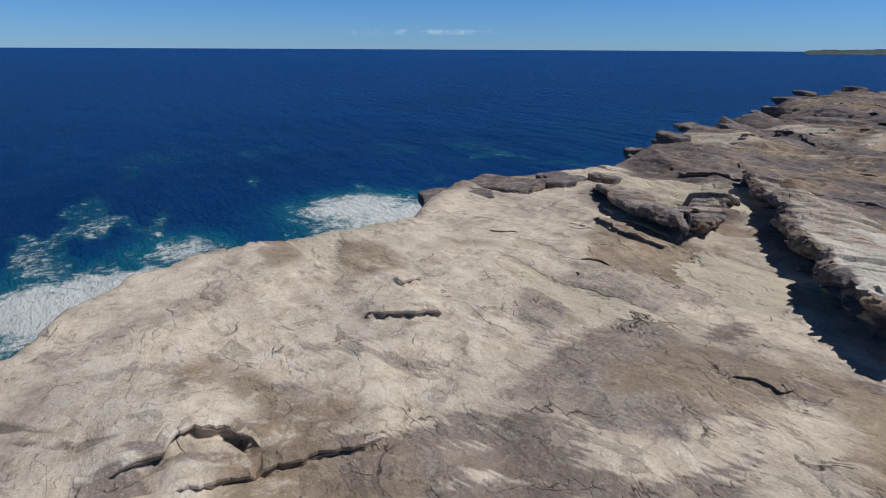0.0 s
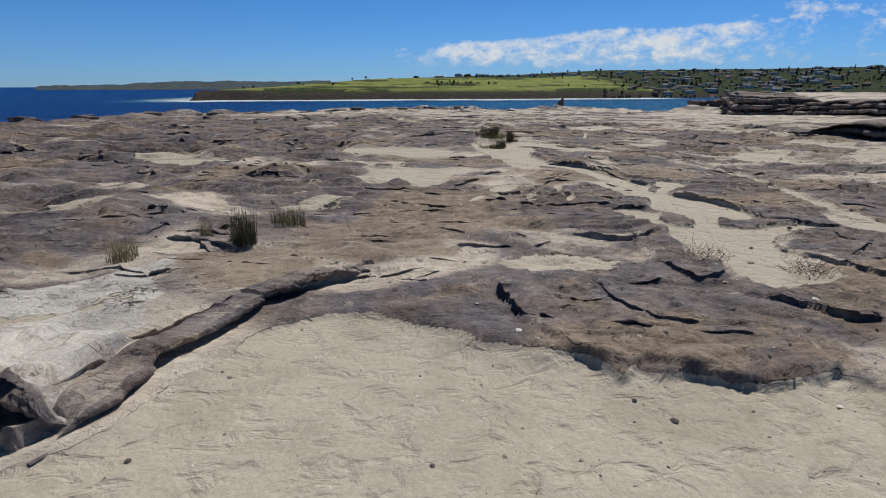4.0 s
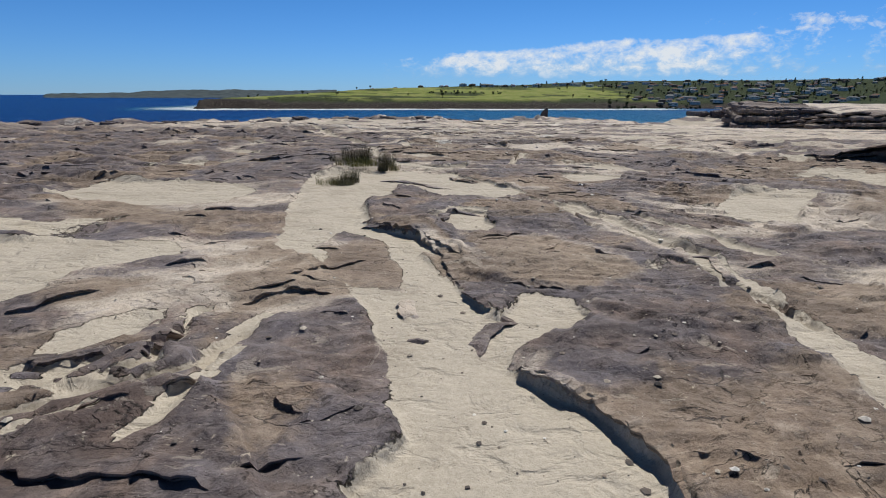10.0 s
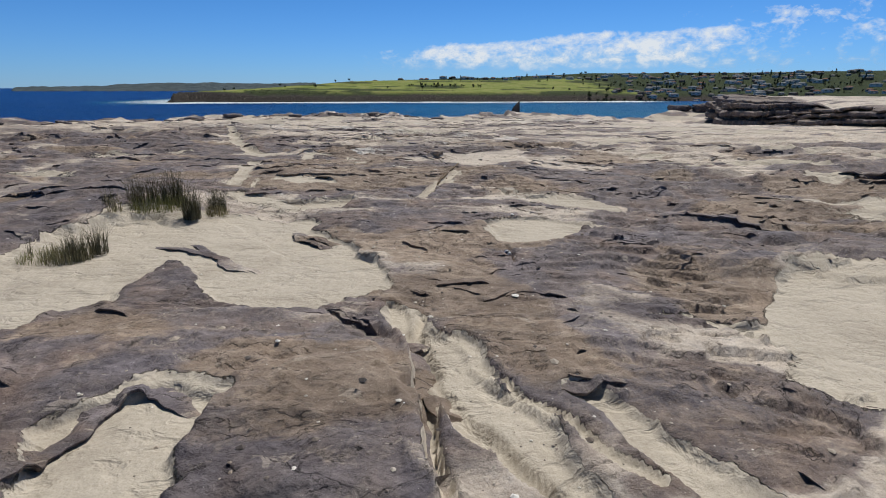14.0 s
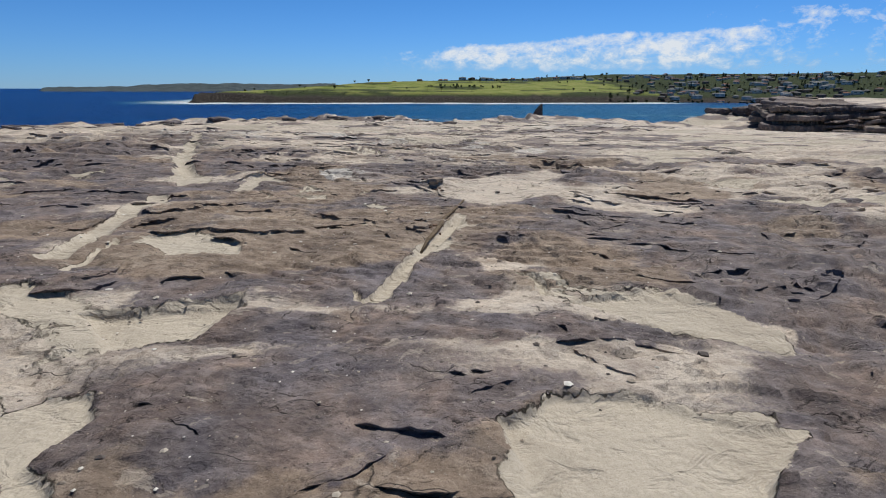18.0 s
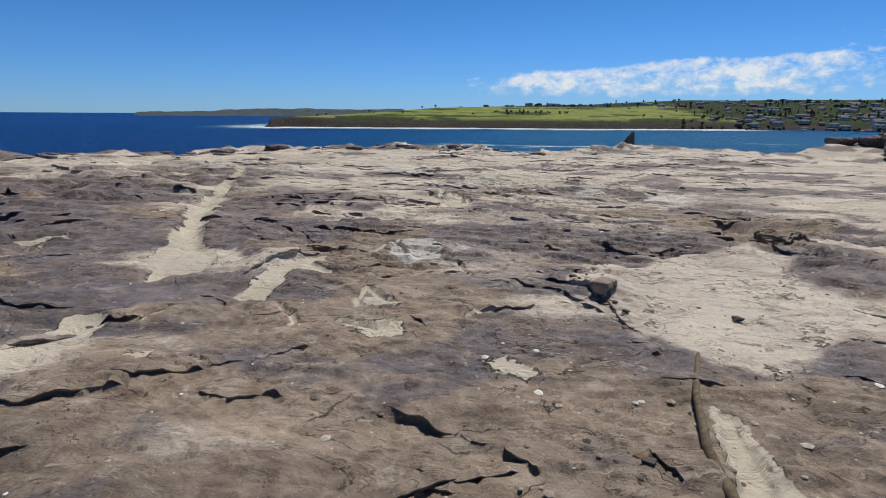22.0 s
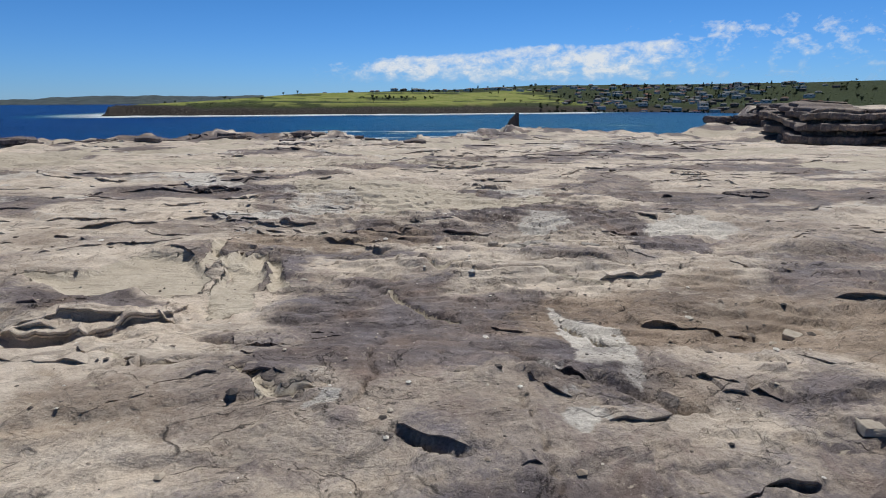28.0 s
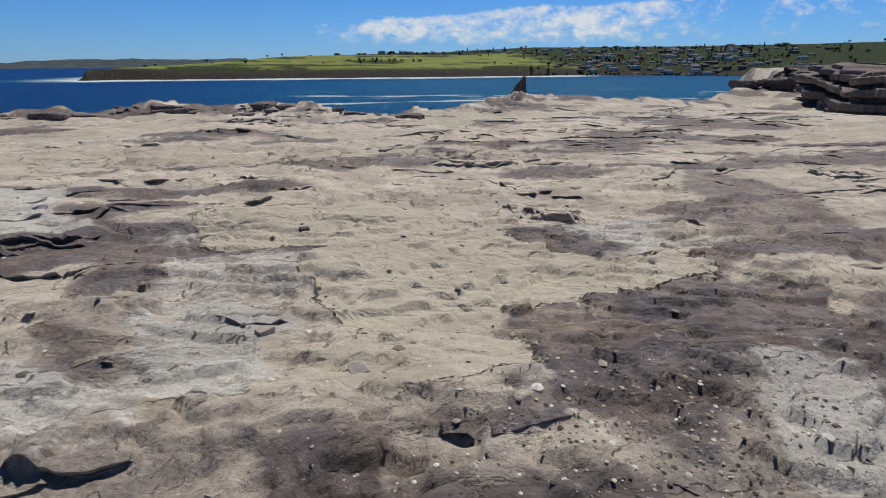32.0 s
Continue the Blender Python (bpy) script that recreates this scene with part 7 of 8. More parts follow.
for x, y, z in zip(hx, hy, hz):
    for _ in range(11):
        a, lean, h = rng.uniform(0, 6.283), rng.uniform(0.1, 0.7), rng.uniform(0.35, 1.0)
        ox, oy = x + rng.uniform(-0.5, 0.5), y + rng.uniform(-0.5, 0.5)
        n = len(v)
        v += [(ox - 0.09, oy, z - 0.1), (ox + 0.09, oy + 0.05, z - 0.1), (ox + math.cos(a) * lean * h, oy + math.sin(a) * lean * h, z + h)]
        f.append((n, n + 1, n + 2))
hill_grass = from_lists("hill_grass", v, f, HILL_GREEN)
tagged(hill_grass, "rough yellow-green coastal grass over the hill", "grass", kind="stuff")


# ---- far land ----
def land_material():
    m, t, b = mat("headland_cover")
    at = t.nodes.new("ShaderNodeVertexColor")
    at.layer_name = "cover"
    sep = t.nodes.new("ShaderNodeSeparateColor")
    t.links.new(at.outputs["Color"], sep.inputs[0])
    co = object_coords(t, (1, 1, 1))
    n = noise_node(t, 0.03, 8, 0.65, co)
    fine = noise_node(t, 0.25, 6, 0.7, co)
    field = ramp(t, n, [(0.3, (0.12, 0.165, 0.035)), (0.5, (0.205, 0.235, 0.06)), (0.7, (0.29, 0.275, 0.11))])
    scrub = ramp(t, fine, [(0.3, (0.012, 0.020, 0.010)), (0.7, (0.055, 0.075, 0.028))])
    cliff = ramp(t, fine, [(0.3, (0.016, 0.014, 0.013)), (0.55, (0.05, 0.043, 0.038)), (0.75, (0.17, 0.14, 0.11))])
    colour = mix(t, sep.outputs[0], scrub, field)
    colour = mix(t, sep.outputs[2], colour, cliff)
    t.links.new(colour, b.inputs["Base Color"])
    b.inputs["Roughness"].default_value = 0.95
    b.inputs["Specular IOR Level"].default_value = 0.1
    t.links.new(bump(t, fine, 0.8, 2.5), b.inputs["Normal"])
    return m


LAND = land_material()
CAPE = plain("far_scrub_and_rock", (0.085, 0.11, 0.115), (0.022, 0.034, 0.042), 0.02, 0.95, 0.5, 4.0)


def headland_height(x, y):
    d = inside_distance(x + 30 * (fbm(x * 0.012, y * 0.012, 3, 4) - 0.5), y + 30 * (fbm(x * 0.012, y * 0.012, 8, 4) - 0.5), HEADLAND)
    east = smooth(600, 800, x)
    west = smooth(-200, -300, x)
    cliff = (9.0 + 9.0 * west) * smooth(0, 14, d) * (1 - 0.5 * east)
    ragged = 7.0 * (fbm(x * 0.03, y * 0.03, 44, 4, 0.6) - 0.45) * smooth(-2, 10, d) * smooth(45, 15, d)
    z = SEA - 2 + 2 * smooth(-8, 0, d) + cliff + ragged + (13.0 - 9.0 * west) * smooth(14, 75, d) + 29.0 * smooth(50, 470, d) + 4 * (fbm(x * 0.006, y * 0.006, 12, 4) - 0.5) * smooth(20, 200, d)
    z = z + 14.0 * smooth(430, 800, d) * smooth(-340, 340, x) + 23.0 * smooth(140, 700, d) * smooth(480, 870, x)
    rock = smooth(52, 26, d + 30 * (fbm(x * 0.03, y * 0.03, 4, 3) - 0.5))
    field = smooth(40, 62, d) * smooth(560, 470, d + 60 * fbm(x * 0.01, y * 0.01, 6, 3)) * smooth(800, 710, x + 60 * fbm(x * 0.01, y * 0.01, 9, 3)) * smooth(1000, 1060, y)
    field = field * (1 - 0.9 * smooth(0.56, 0.62, fbm(x * 0.010, y * 0.022, 14, 4)))
    return z, field, np.zeros_like(x), rock


def headland():
    az = np.radians(np.linspace(-20, 75, 620))
    r = np.geomspace(290, 3400, 210)
    rr, aa = np.meshgrid(r, az)
    x, y = rr * np.sin(aa), rr * np.cos(aa)
    z, f, g, k = headland_height(x, y)
    ob = sheet("headland", x, y, z, (f, g, k, f), LAND)
    return tagged(ob, "green grassy headland with low dark cliffs across the bay", "headland", kind="structure")


def far_cape():
    az = np.radians(np.linspace(-40, -4, 260))
    r = np.linspace(3600, 4700, 40)
    rr, aa = np.meshgrid(r, az)
    x, y = rr * np.sin(aa), rr * np.cos(aa)
    deg = np.degrees(aa)
    front = 3700 + 120 * fbm(deg * 0.9, deg * 0.0, 5, 4)
    d = (rr - front) * smooth(-28.4, -26.0, deg + 0.8 * fbm(deg * 3, deg * 0, 4, 2))
    z = SEA - 3 + 16 * smooth(0, 30, d) + (10 + 34 * smooth(-28, -15, deg) + 30 * (fbm(deg * 0.6, rr * 0.002, 7, 5, 0.6) - 0.4)) * smooth(30, 500, d)
    rock = smooth(60, 25, d)
    ob = sheet("far_cape", x, y, z, (rock * 0, rock * 0, rock, rock), CAPE)
    return tagged(ob, "low scrub-covered cape far along the coast", "cape", kind="structure")


headland()
far_cape()


def leaf_clumps(bm_verts, bm_faces, centre, radius, count, size, rng):
    for _ in range(count):
        d = Vector((rng.gauss(0, 1), rng.gauss(0, 1), rng.gauss(0, 0.8))).normalized() * radius * rng.uniform(0.45, 1.0)
        c = Vector(centre) + d
        n = len(bm_verts)
        for k in range(3):
            bm_verts.append(tuple(c + Vector((rng.uniform(-1, 1), rng.uniform(-1, 1), rng.uniform(-0.8, 0.8))) * size))
        bm_faces.append((n, n + 1, n + 2))


def tube(points, radii, sides=6):
    """Rings round a line of points; verts and faces."""
    verts, faces = [], []
    for n, (p, r) in enumerate(zip(points, radii)):
        for k in range(sides):
            a = 2 * math.pi * k / sides
            verts.append((p[0] + r * math.cos(a), p[1] + r * math.sin(a), p[2]))
        if n:
            o = (n - 1) * sides
            faces += [(o + k, o + (k + 1) % sides, o + sides + (k + 1) % sides, o + sides + k) for k in range(sides)]
    faces.append(tuple(range(len(verts) - sides, len(verts))))
    faces.append(tuple(range(sides - 1, -1, -1)))
    return verts, faces


def tree(kind, seed):
    rng = random.Random(seed)
    root = new("tree")
    tall = kind == "pine"
    h = 17 if tall else 8
    v, f = tube([(0, 0, 0), (0.2, 0.1, h * 0.35), (0.1, 0.3, h * 0.75), (0.2, 0.2, h * 0.95)], [0.45, 0.35, 0.2, 0.05])
    from_lists("trunk", v, f, BARK, root)
    v, f = [], []
    for k in range(4):
        a = k * 1.7 + rng.random()
        lv, lf = tube([(0, 0, h * 0.35), (math.cos(a) * h * 0.15, math.sin(a) * h * 0.15, h * 0.5), (math.cos(a) * h * 0.28, math.sin(a) * h * 0.28, h * 0.62)], [0.18, 0.12, 0.04], 5)
        from_lists("limb", lv, lf, BARK, root)
    if tall:
        for n in range(9):
            z = h * (0.28 + 0.72 * n / 9)
            w = (1 - n / 9.5) * 3.3 + 0.4
            for k in range(5):
                a = k * 1.256 + n
                leaf_clumps(v, f, (math.cos(a) * w * 0.6, math.sin(a) * w * 0.6, z), w * 0.45, 14, 0.7, rng)
    else:
        for k in range(13):
            a, q = rng.uniform(0, 6.28), rng.uniform(0.2, 1.0)
            leaf_clumps(v, f, (math.cos(a) * q * 3.4, math.sin(a) * q * 3.4, h * rng.uniform(0.5, 0.95)), rng.uniform(1.1, 1.9), 42, 0.65, rng)
    from_lists("crown", v, f, LEAF, root)
    return root


def far_point(az, r):
    x, y = 1.15 * r * math.sin(radians(az)), 1.15 * r * math.cos(radians(az))
    z = float(headland_height(np.array([x]), np.array([y]))[0][0])
    return x, y, z


rng = random.Random(4)
broad, pine = tree("broad", 1), tree("pine", 2)
tagged(broad, "dark green broad-crowned coastal tree on the headland", "tree", "trees on the headland")
tagged(pine, "tall dark pine rising above the roofs", "tree", "pines among the houses")
spots = [(rng.uniform(-14, 29), rng.uniform(1250, 1560)) for _ in range(26)] + [(rng.uniform(5, 12), rng.uniform(1330, 1350)) for _ in range(18)] + [(rng.uniform(22, 30), rng.uniform(1230, 1350)) for _ in range(26)] + [(rng.uniform(8, 52), rng.uniform(1500, 1900)) for _ in range(90)] + [(rng.triangular(22, 50, 34), rng.uniform(1260, 1600)) for _ in range(110)]
for n, (az, r) in enumerate(spots):
    x, y, z = far_point(az, r)
    m = pose(x, y, z - 0.3, 0, 0, rng.uniform(0, 360)) @ Matrix.Diagonal((*[rng.uniform(0.55, 1.25)] * 3, 1))
    if n:
        c = copy_thing(broad, m)
        c.scale = [m.to_scale()[0]] * 3
    else:
        broad.matrix_basis = m
for n in range(60):
    x, y, z = far_point(rng.choice((rng.uniform(27, 44), rng.uniform(10, 48))), rng.uniform(1450, 1800))
    m = pose(x, y, z - 0.3, 0, 0, rng.uniform(0, 360))
    if n:
        copy_thing(pine, m).scale = [rng.uniform(0.7, 1.3)] * 3
    else:
        pine.matrix_basis = m


def box(bm, size, at, turn=0.0):
    m = Matrix.Translation(at) @ Matrix.Rotation(turn, 4, "Z") @ Matrix.Diagonal((*size, 1))
    bmesh.ops.create_cube(bm, size=1.0, matrix=m)


ROOFS = [plain("red_tile_roof", (0.24, 0.10, 0.06), (0.14, 0.06, 0.04), 1.0), plain("grey_metal_roof", (0.20, 0.20, 0.20), (0.10, 0.10, 0.105), 1.0), plain("dark_tile_roof", (0.10, 0.09, 0.09), (0.05, 0.05, 0.05), 1.0)]
WALLS = [plain("white_render", (0.72, 0.70, 0.66), (0.60, 0.58, 0.54), 1.0), plain("brick_wall", (0.30, 0.19, 0.13), (0.20, 0.12, 0.09), 1.0), plain("cream_render", (0.55, 0.49, 0.38), (0.46, 0.40, 0.31), 1.0)]
PANE, _, _b = mat("house_window_glass")
_b.inputs["Base Color"].default_value, _b.inputs["Roughness"].default_value = (0.03, 0.04, 0.05, 1), 0.1


def house(w, d, h, wall, roof):
    root = new("house")
    bm = bmesh.new()
    box(bm, (w, d, h), (0, 0, h / 2))
    part("wall", bm, wall, root)
    rise = 2.2
    v = [(-w / 2 - 0.5, -d / 2 - 0.5, h), (w / 2 + 0.5, -d / 2 - 0.5, h), (w / 2 + 0.5, d / 2 + 0.5, h), (-w / 2 - 0.5, d / 2 + 0.5, h), (-w / 4, 0, h + rise), (w / 4, 0, h + rise)]
    from_lists("roof", v, [(0, 1, 5, 4), (1, 2, 5), (2, 3, 4, 5), (3, 0, 4), (3, 2, 1, 0)], roof, root)
    for k in range(2):
        bm = bmesh.new()
        box(bm, (w * 0.24, 0.12, 1.6), (w * (k - 0.5) * 0.5, -d / 2 - 0.05, h * 0.6))
        part("window", bm, PANE, root)
    return root


kinds = [house(14, 10, 5.5, WALLS[0], ROOFS[0]), house(16, 11, 6.0, WALLS[1], ROOFS[2]), house(12, 10, 3.8, WALLS[2], ROOFS[1]), house(22, 12, 7.5, WALLS[0], ROOFS[1])]
names = ["white house with a red tiled roof on the hillside", "brick house with a dark tiled roof on the hillside", "low cream house with a grey metal roof", "long white two-storey house with a grey roof"]
for k, label in zip(kinds, names):
    tagged(k, label, "house", "houses across the bay")
for n in range(250):
    az = rng.triangular(22, 48, 34) if n < 195 else rng.uniform(-6, 30)
    r = rng.uniform(1300, 1900) if n < 195 else rng.uniform(1640, 1800)
    x, y, z = far_point(az, r)
    m = pose(x, y, z - 0.6, 0, 0, -az + rng.uniform(-30, 30))
    if n < 4:
        kinds[n].matrix_basis = m
    else:
        copy_thing(kinds[rng.randrange(4)], m)

# low scrub over the far slopes
v, f = [], []
where = [(rng.uniform(-17, 34), rng.uniform(1120, 1210)) if n < 900 else (rng.uniform(-16, 60), rng.uniform(1150, 1900)) for n in range(2600)]
wx, wy = (np.array([1.15 * r * k(radians(a)) for a, r in where]) for k in (math.sin, math.cos))
wz, wfield, _g, wrock = headland_height(wx, wy)
for x, y, z in [p for p, k, q in zip(zip(wx, wy, wz), wfield, wrock) if k < 0.25 and q < 0.3]:
    leaf_clumps(v, f, (x, y, z + 0.8), rng.uniform(1.2, 2.6), 12, 1.0, rng)
scrub = from_lists("coastal_scrub", v, f, LEAF)
tagged(scrub, "dense dark green coastal scrub on the far slopes", "scrub", kind="stuff")


# ---- clouds low over the land ----
def cloud_bank():
    m, t, b = mat("cloud_bank")
    t.nodes.remove(b)
    at = t.nodes.new("ShaderNodeVertexColor")
    at.layer_name = "cover"
    sep = t.nodes.new("ShaderNodeSeparateColor")
    t.links.new(at.outputs["Color"], sep.inputs[0])
    co = object_coords(t, (1, 1, 1.7))
    n = noise_node(t, 0.0065, 10, 0.62, co, 0.3)
    wisp = noise_node(t, 0.02, 8, 0.65, co, 0.3)
    dens = maths(t, "ADD", maths(t, "MULTIPLY", maths(t, "SUBTRACT", n, 0.5), 1.35), maths(t, "SUBTRACT", sep.outputs[0], 0.5))
    dens = maths(t, "ADD", dens, maths(t, "MULTIPLY", maths(t, "SUBTRACT", wisp, 0.5), 0.35))
    r = t.nodes.new("ShaderNodeMapRange")
    r.inputs["From Min"].default_value, r.inputs["From Max"].default_value = 0.0, 0.42
    t.links.new(dens, r.inputs["Value"])
    alpha = maths(t, "MULTIPLY", r.outputs[0], sep.outputs[1])
    shade = maths(t, "ADD", maths(t, "MULTIPLY", dens, 1.6), maths(t, "MULTIPLY", sep.outputs[2], 0.75), True)
    colour = ramp(t, shade, [(0.15, (0.34, 0.57, 0.86)), (0.55, (0.60, 0.76, 0.93)), (0.95, (0.88, 0.93, 0.98))])
    em = node(t, "ShaderNodeEmission", Strength=0.84)
    t.links.new(colour, em.inputs["Color"])
    clear = t.nodes.new("ShaderNodeBsdfTransparent")
    mx = t.nodes.new("ShaderNodeMixShader")
    t.links.new(alpha, mx.inputs[0])
    t.links.new(clear.outputs[0], mx.inputs[1])
    t.links.new(em.outputs[0], mx.inputs[2])
    t.links.new(mx.outputs[0], t.nodes["Material Output"].inputs["Surface"])
    az, el = np.meshgrid(np.linspace(-80, 85, 420), np.linspace(0.0, 10.5, 90))
    x, y, z = 4750 * np.sin(np.radians(az)), 4750 * np.cos(np.radians(az)), 4750 * np.tan(np.radians(el))
    bank = smooth(-9, 9, az) * (1 - 0.35 * smooth(30, 40, az))
    top = 3.6 + 1.7 * smooth(0, 30, az) + 0.7 * (fbm(az * 0.35, az * 0, 3, 4) - 0.5)
    base = 1.6
    body = smooth(base - 1.2, base + 0.5, el) * smooth(top + 0.55, top - 0.5, el) * bank
    puffs = smooth(24, 34, az) * smooth(3.2, 4.4, el) * smooth(8.0, 6.0, el) * 0.53
    streak = 0.62 * smooth(-74, -66, az) * smooth(-50, -56, az) * smooth(1.0, 1.3, el) * smooth(2.1, 1.6, el)
    low = 0.50 * smooth(-30, 10, az) * smooth(0.2, 1.2, el) * smooth(3.0, 1.8, el)
    cover = np.maximum.reduce([body * 0.76, puffs, streak, low])
    solid = np.maximum.reduce([bank * 0.95 * smooth(0.7, 2.6, el) + 0 * el, smooth(24, 34, az), streak * 1.2, 0.25 * low])
    light = smooth(base, top, el)
    ob = sheet("cloud_backdrop", x, y, z, (cover, np.clip(solid, 0, 1), light, light), m)
    return tagged(ob, "bank of white fair-weather cloud low over the land", "clouds", kind="structure")


cloud_bank()


# ---- loose things on the shelf ----
def stone(name, size, material, seed, flat=0.6):
    r = random.Random(seed)
    bm = bmesh.new()
    for n in range(18):
        d = Vector((r.gauss(0, 1), r.gauss(0, 1), r.gauss(0, 0.6))).normalized()
        if n < 10:
            d = Vector(((1 if n & 1 else -1) * r.uniform(0.55, 1), (1 if n & 2 else -1) * r.uniform(0.55, 1), (1 if n & 4 else -1) * r.uniform(0.75, 0.95)))
        bm.verts.new((d.x * size * 0.5 * r.uniform(0.82, 1.05), d.y * size * 0.4 * r.uniform(0.82, 1.05), (d.z * 0.5 * r.uniform(0.85, 1.05) + 0.30) * size * flat * 0.62))
    hull = bmesh.ops.convex_hull(bm, input=bm.verts)
    bmesh.ops.delete(bm, geom=[g for g in hull["geom_interior"] if isinstance(g, bmesh.types.BMVert)], context="VERTS")
    bmesh.ops.bevel(bm, geom=bm.edges[:], offset=size * 0.02, segments=1, affect="EDGES")
    if size > 0.12:
        bmesh.ops.triangulate(bm, faces=bm.faces[:])
        bmesh.ops.subdivide_edges(bm, edges=bm.edges[:], cuts=2, use_grid_fill=True)
        for vert in bm.verts:
            vert.co += noise.noise_vector(vert.co * 2.2 / size + Vector((seed, 0, 0))) * size * 0.06 + noise.noise_vector(vert.co * 7.0 / size) * size * 0.025
    return part(name, bm, material)


STONES = []


def place_stone(x, y, size, material, flat, label, turn):
    STONES.append((x, y, size, material, flat, label, turn))


place_stone(13.87, 35.95, 0.24, STONE_DARK, 0.75, 'dark angular stone on the sand flat', 20)
place_stone(14.06, 35.84, 0.2, STONE_PALE, 0.3, 'flat pale stone beside a dark one', 60)
place_stone(14.22, 35.78, 0.12, STONE_PALE, 0.4, 'small pale stone on the sand', 10)
place_stone(11.62, 33.18, 0.17, STONE_RUST, 0.6, 'rust-brown block of stone on the sand', 150)
place_stone(14.02, 39.14, 0.18, STONE_PALE, 0.6, 'pale rounded stone on bare rock', 40)
place_stone(12.98, 33.39, 0.17, STONE_DARK, 0.5, 'small dark stone on the sand', 80)
place_stone(14.19, 37.65, 0.18, STONE_GREY, 0.6, 'grey stone at the edge of the sand', 15)
place_stone(14.81, 41.19, 0.26, STONE_PALE, 0.55, 'pale blocky stone on the gravelly sand', 30)
place_stone(13.79, 39.59, 0.24, STONE_PALE, 0.5, 'pale flat stone on the gravelly sand', 70)
place_stone(11.85, 40.63, 0.07, STONE_DARK, 0.8, 'small dark pebble on bare rock', 0)
place_stone(13.39, 44.6, 0.4, STONE_GREY, 0.55, 'grey lichen-topped boulder with dark sides', 10)
place_stone(13.8, 44.42, 0.46, STONE_GREY, 0.5, 'grey lichen-topped boulder with dark sides', 160)
place_stone(13.58, 44.08, 0.4, STONE_GREY, 0.5, 'grey flat-topped boulder beside two others', 90)
place_stone(13.74, 44.88, 0.4, STONE_GREY, 0.4, 'grey slab broken from the rock', 30)
place_stone(14.57, 44.7, 0.3, STONE_GREY, 0.45, 'grey lichen-covered block of broken rock', 50)
place_stone(14.5, 44.35, 0.22, STONE_GREY, 0.5, 'grey lichen-covered block of broken rock', 110)
place_stone(14.15, 44.8, 0.26, STONE_GREY, 0.45, 'grey lichen-covered block of broken rock', 140)
place_stone(13.2, 44.93, 0.2, STONE_GREY, 0.5, 'small grey stone by the boulders', 20)
place_stone(12.97, 44.76, 0.14, STONE_PALE, 0.4, 'flat white stone chip', 70)
place_stone(12.8, 44.9, 0.13, STONE_PALE, 0.4, 'flat white stone chip', 130)
place_stone(11.24, 47.78, 0.17, STONE_PALE, 0.7, 'pale stone on bare rock', 30)
place_stone(11.85, 47.0, 0.24, STONE_GREY, 0.4, 'low cluster of grey stone', 100)
place_stone(11.56, 50.7, 0.18, STONE_DARK, 0.5, 'dark stone on the sand flat', 10)
place_stone(19.99, 53.6, 0.3, STONE_DARK, 0.6, 'dark stone on pale rock', 10)
place_stone(7.59, 9.2, 0.13, STONE_DARK, 0.7, 'dark stone in the sand channel', 40)
place_stone(6.4, 11.04, 0.05, STONE_DARK, 0.8, 'dark pebble in the sand', 0)
place_stone(6.17, 9.33, 0.06, STONE_DARK, 0.6, 'dark pebble in the sand', 40)
place_stone(5.89, 9.54, 0.05, STONE_GREY, 0.6, 'grey pebble in the sand', 40)
place_stone(11.33, 28.17, 0.13, STONE_PALE, 0.35, 'pale pinkish stone on dark rock', 40)
place_stone(9.88, 28.83, 0.1, STONE_PALE, 0.5, 'small white stone on dark rock', 10)
place_stone(13.1, 24.9, 0.16, STONE_DARK, 0.6, 'dark stone on grey rock', 70)
place_stone(12.4, 32.6, 0.12, STONE_DARK, 0.6, 'small dark stone on the sand', 10)
place_stone(13.3, 34.7, 0.1, STONE_DARK, 0.6, 'small dark stone on the sand', 90)
for n in range(26):
    r = random.Random(900 + n)
    u = r.random()
    if n < 14:
        x, y = 11.45 + 0.25 * u + r.gauss(0, 0.07), 34.9 - 1.5 * u
    else:
        x, y = 10.88 + 0.22 * u + r.gauss(0, 0.06), 30.7 - 0.9 * u
    place_stone(round(x, 2), round(y, 2), r.uniform(0.05, 0.15), STONE_RUST if n % 3 else STONE_DARK, 0.6, "broken rust-brown chunk crumbled from the bed's edge" if n % 3 else "dark broken chunk below the crumbled edge", r.uniform(0, 180))
for n, (x, y, size, material, flat, label, turn) in enumerate(STONES):
    size *= 0.8
    ob = stone("stone", size, material, 100 + n, flat)
    ob.matrix_basis = pose(x, y, ground_z(x, y) - size * flat * 0.06, 0, 0, turn)
    tagged(ob, label, "stone")


def tuft(seed, blades, height, spread_by, material):
    r = random.Random(seed)
    v, f = [], []
    for _ in range(blades):
        a, q = r.uniform(0, 6.283), spread_by * math.sqrt(r.random())
        x, y = q * math.cos(a), q * math.sin(a)
        h, lean, w = height * r.uniform(0.45, 1.0), abs(r.gauss(0, 0.38)), r.uniform(0.0025, 0.005)
        b, s = r.uniform(0, 6.283), r.uniform(0, 6.283)
        n = len(v)
        for k in range(4):
            u = k / 3
            cx, cy = x + math.cos(b) * lean * h * u * u, y + math.sin(b) * lean * h * u * u
            ww = w * (1 - 0.85 * u)
            v += [(cx - math.cos(s) * ww, cy - math.sin(s) * ww, h * (u - 0.15 * lean * u * u) - 0.02), (cx + math.cos(s) * ww, cy + math.sin(s) * ww, h * (u - 0.15 * lean * u * u) - 0.02)]
        f += [(n, n + 1, n + 3, n + 2), (n + 2, n + 3, n + 5, n + 4), (n + 4, n + 5, n + 7, n + 6)]
    return from_lists("grass_tuft", v, f, material)


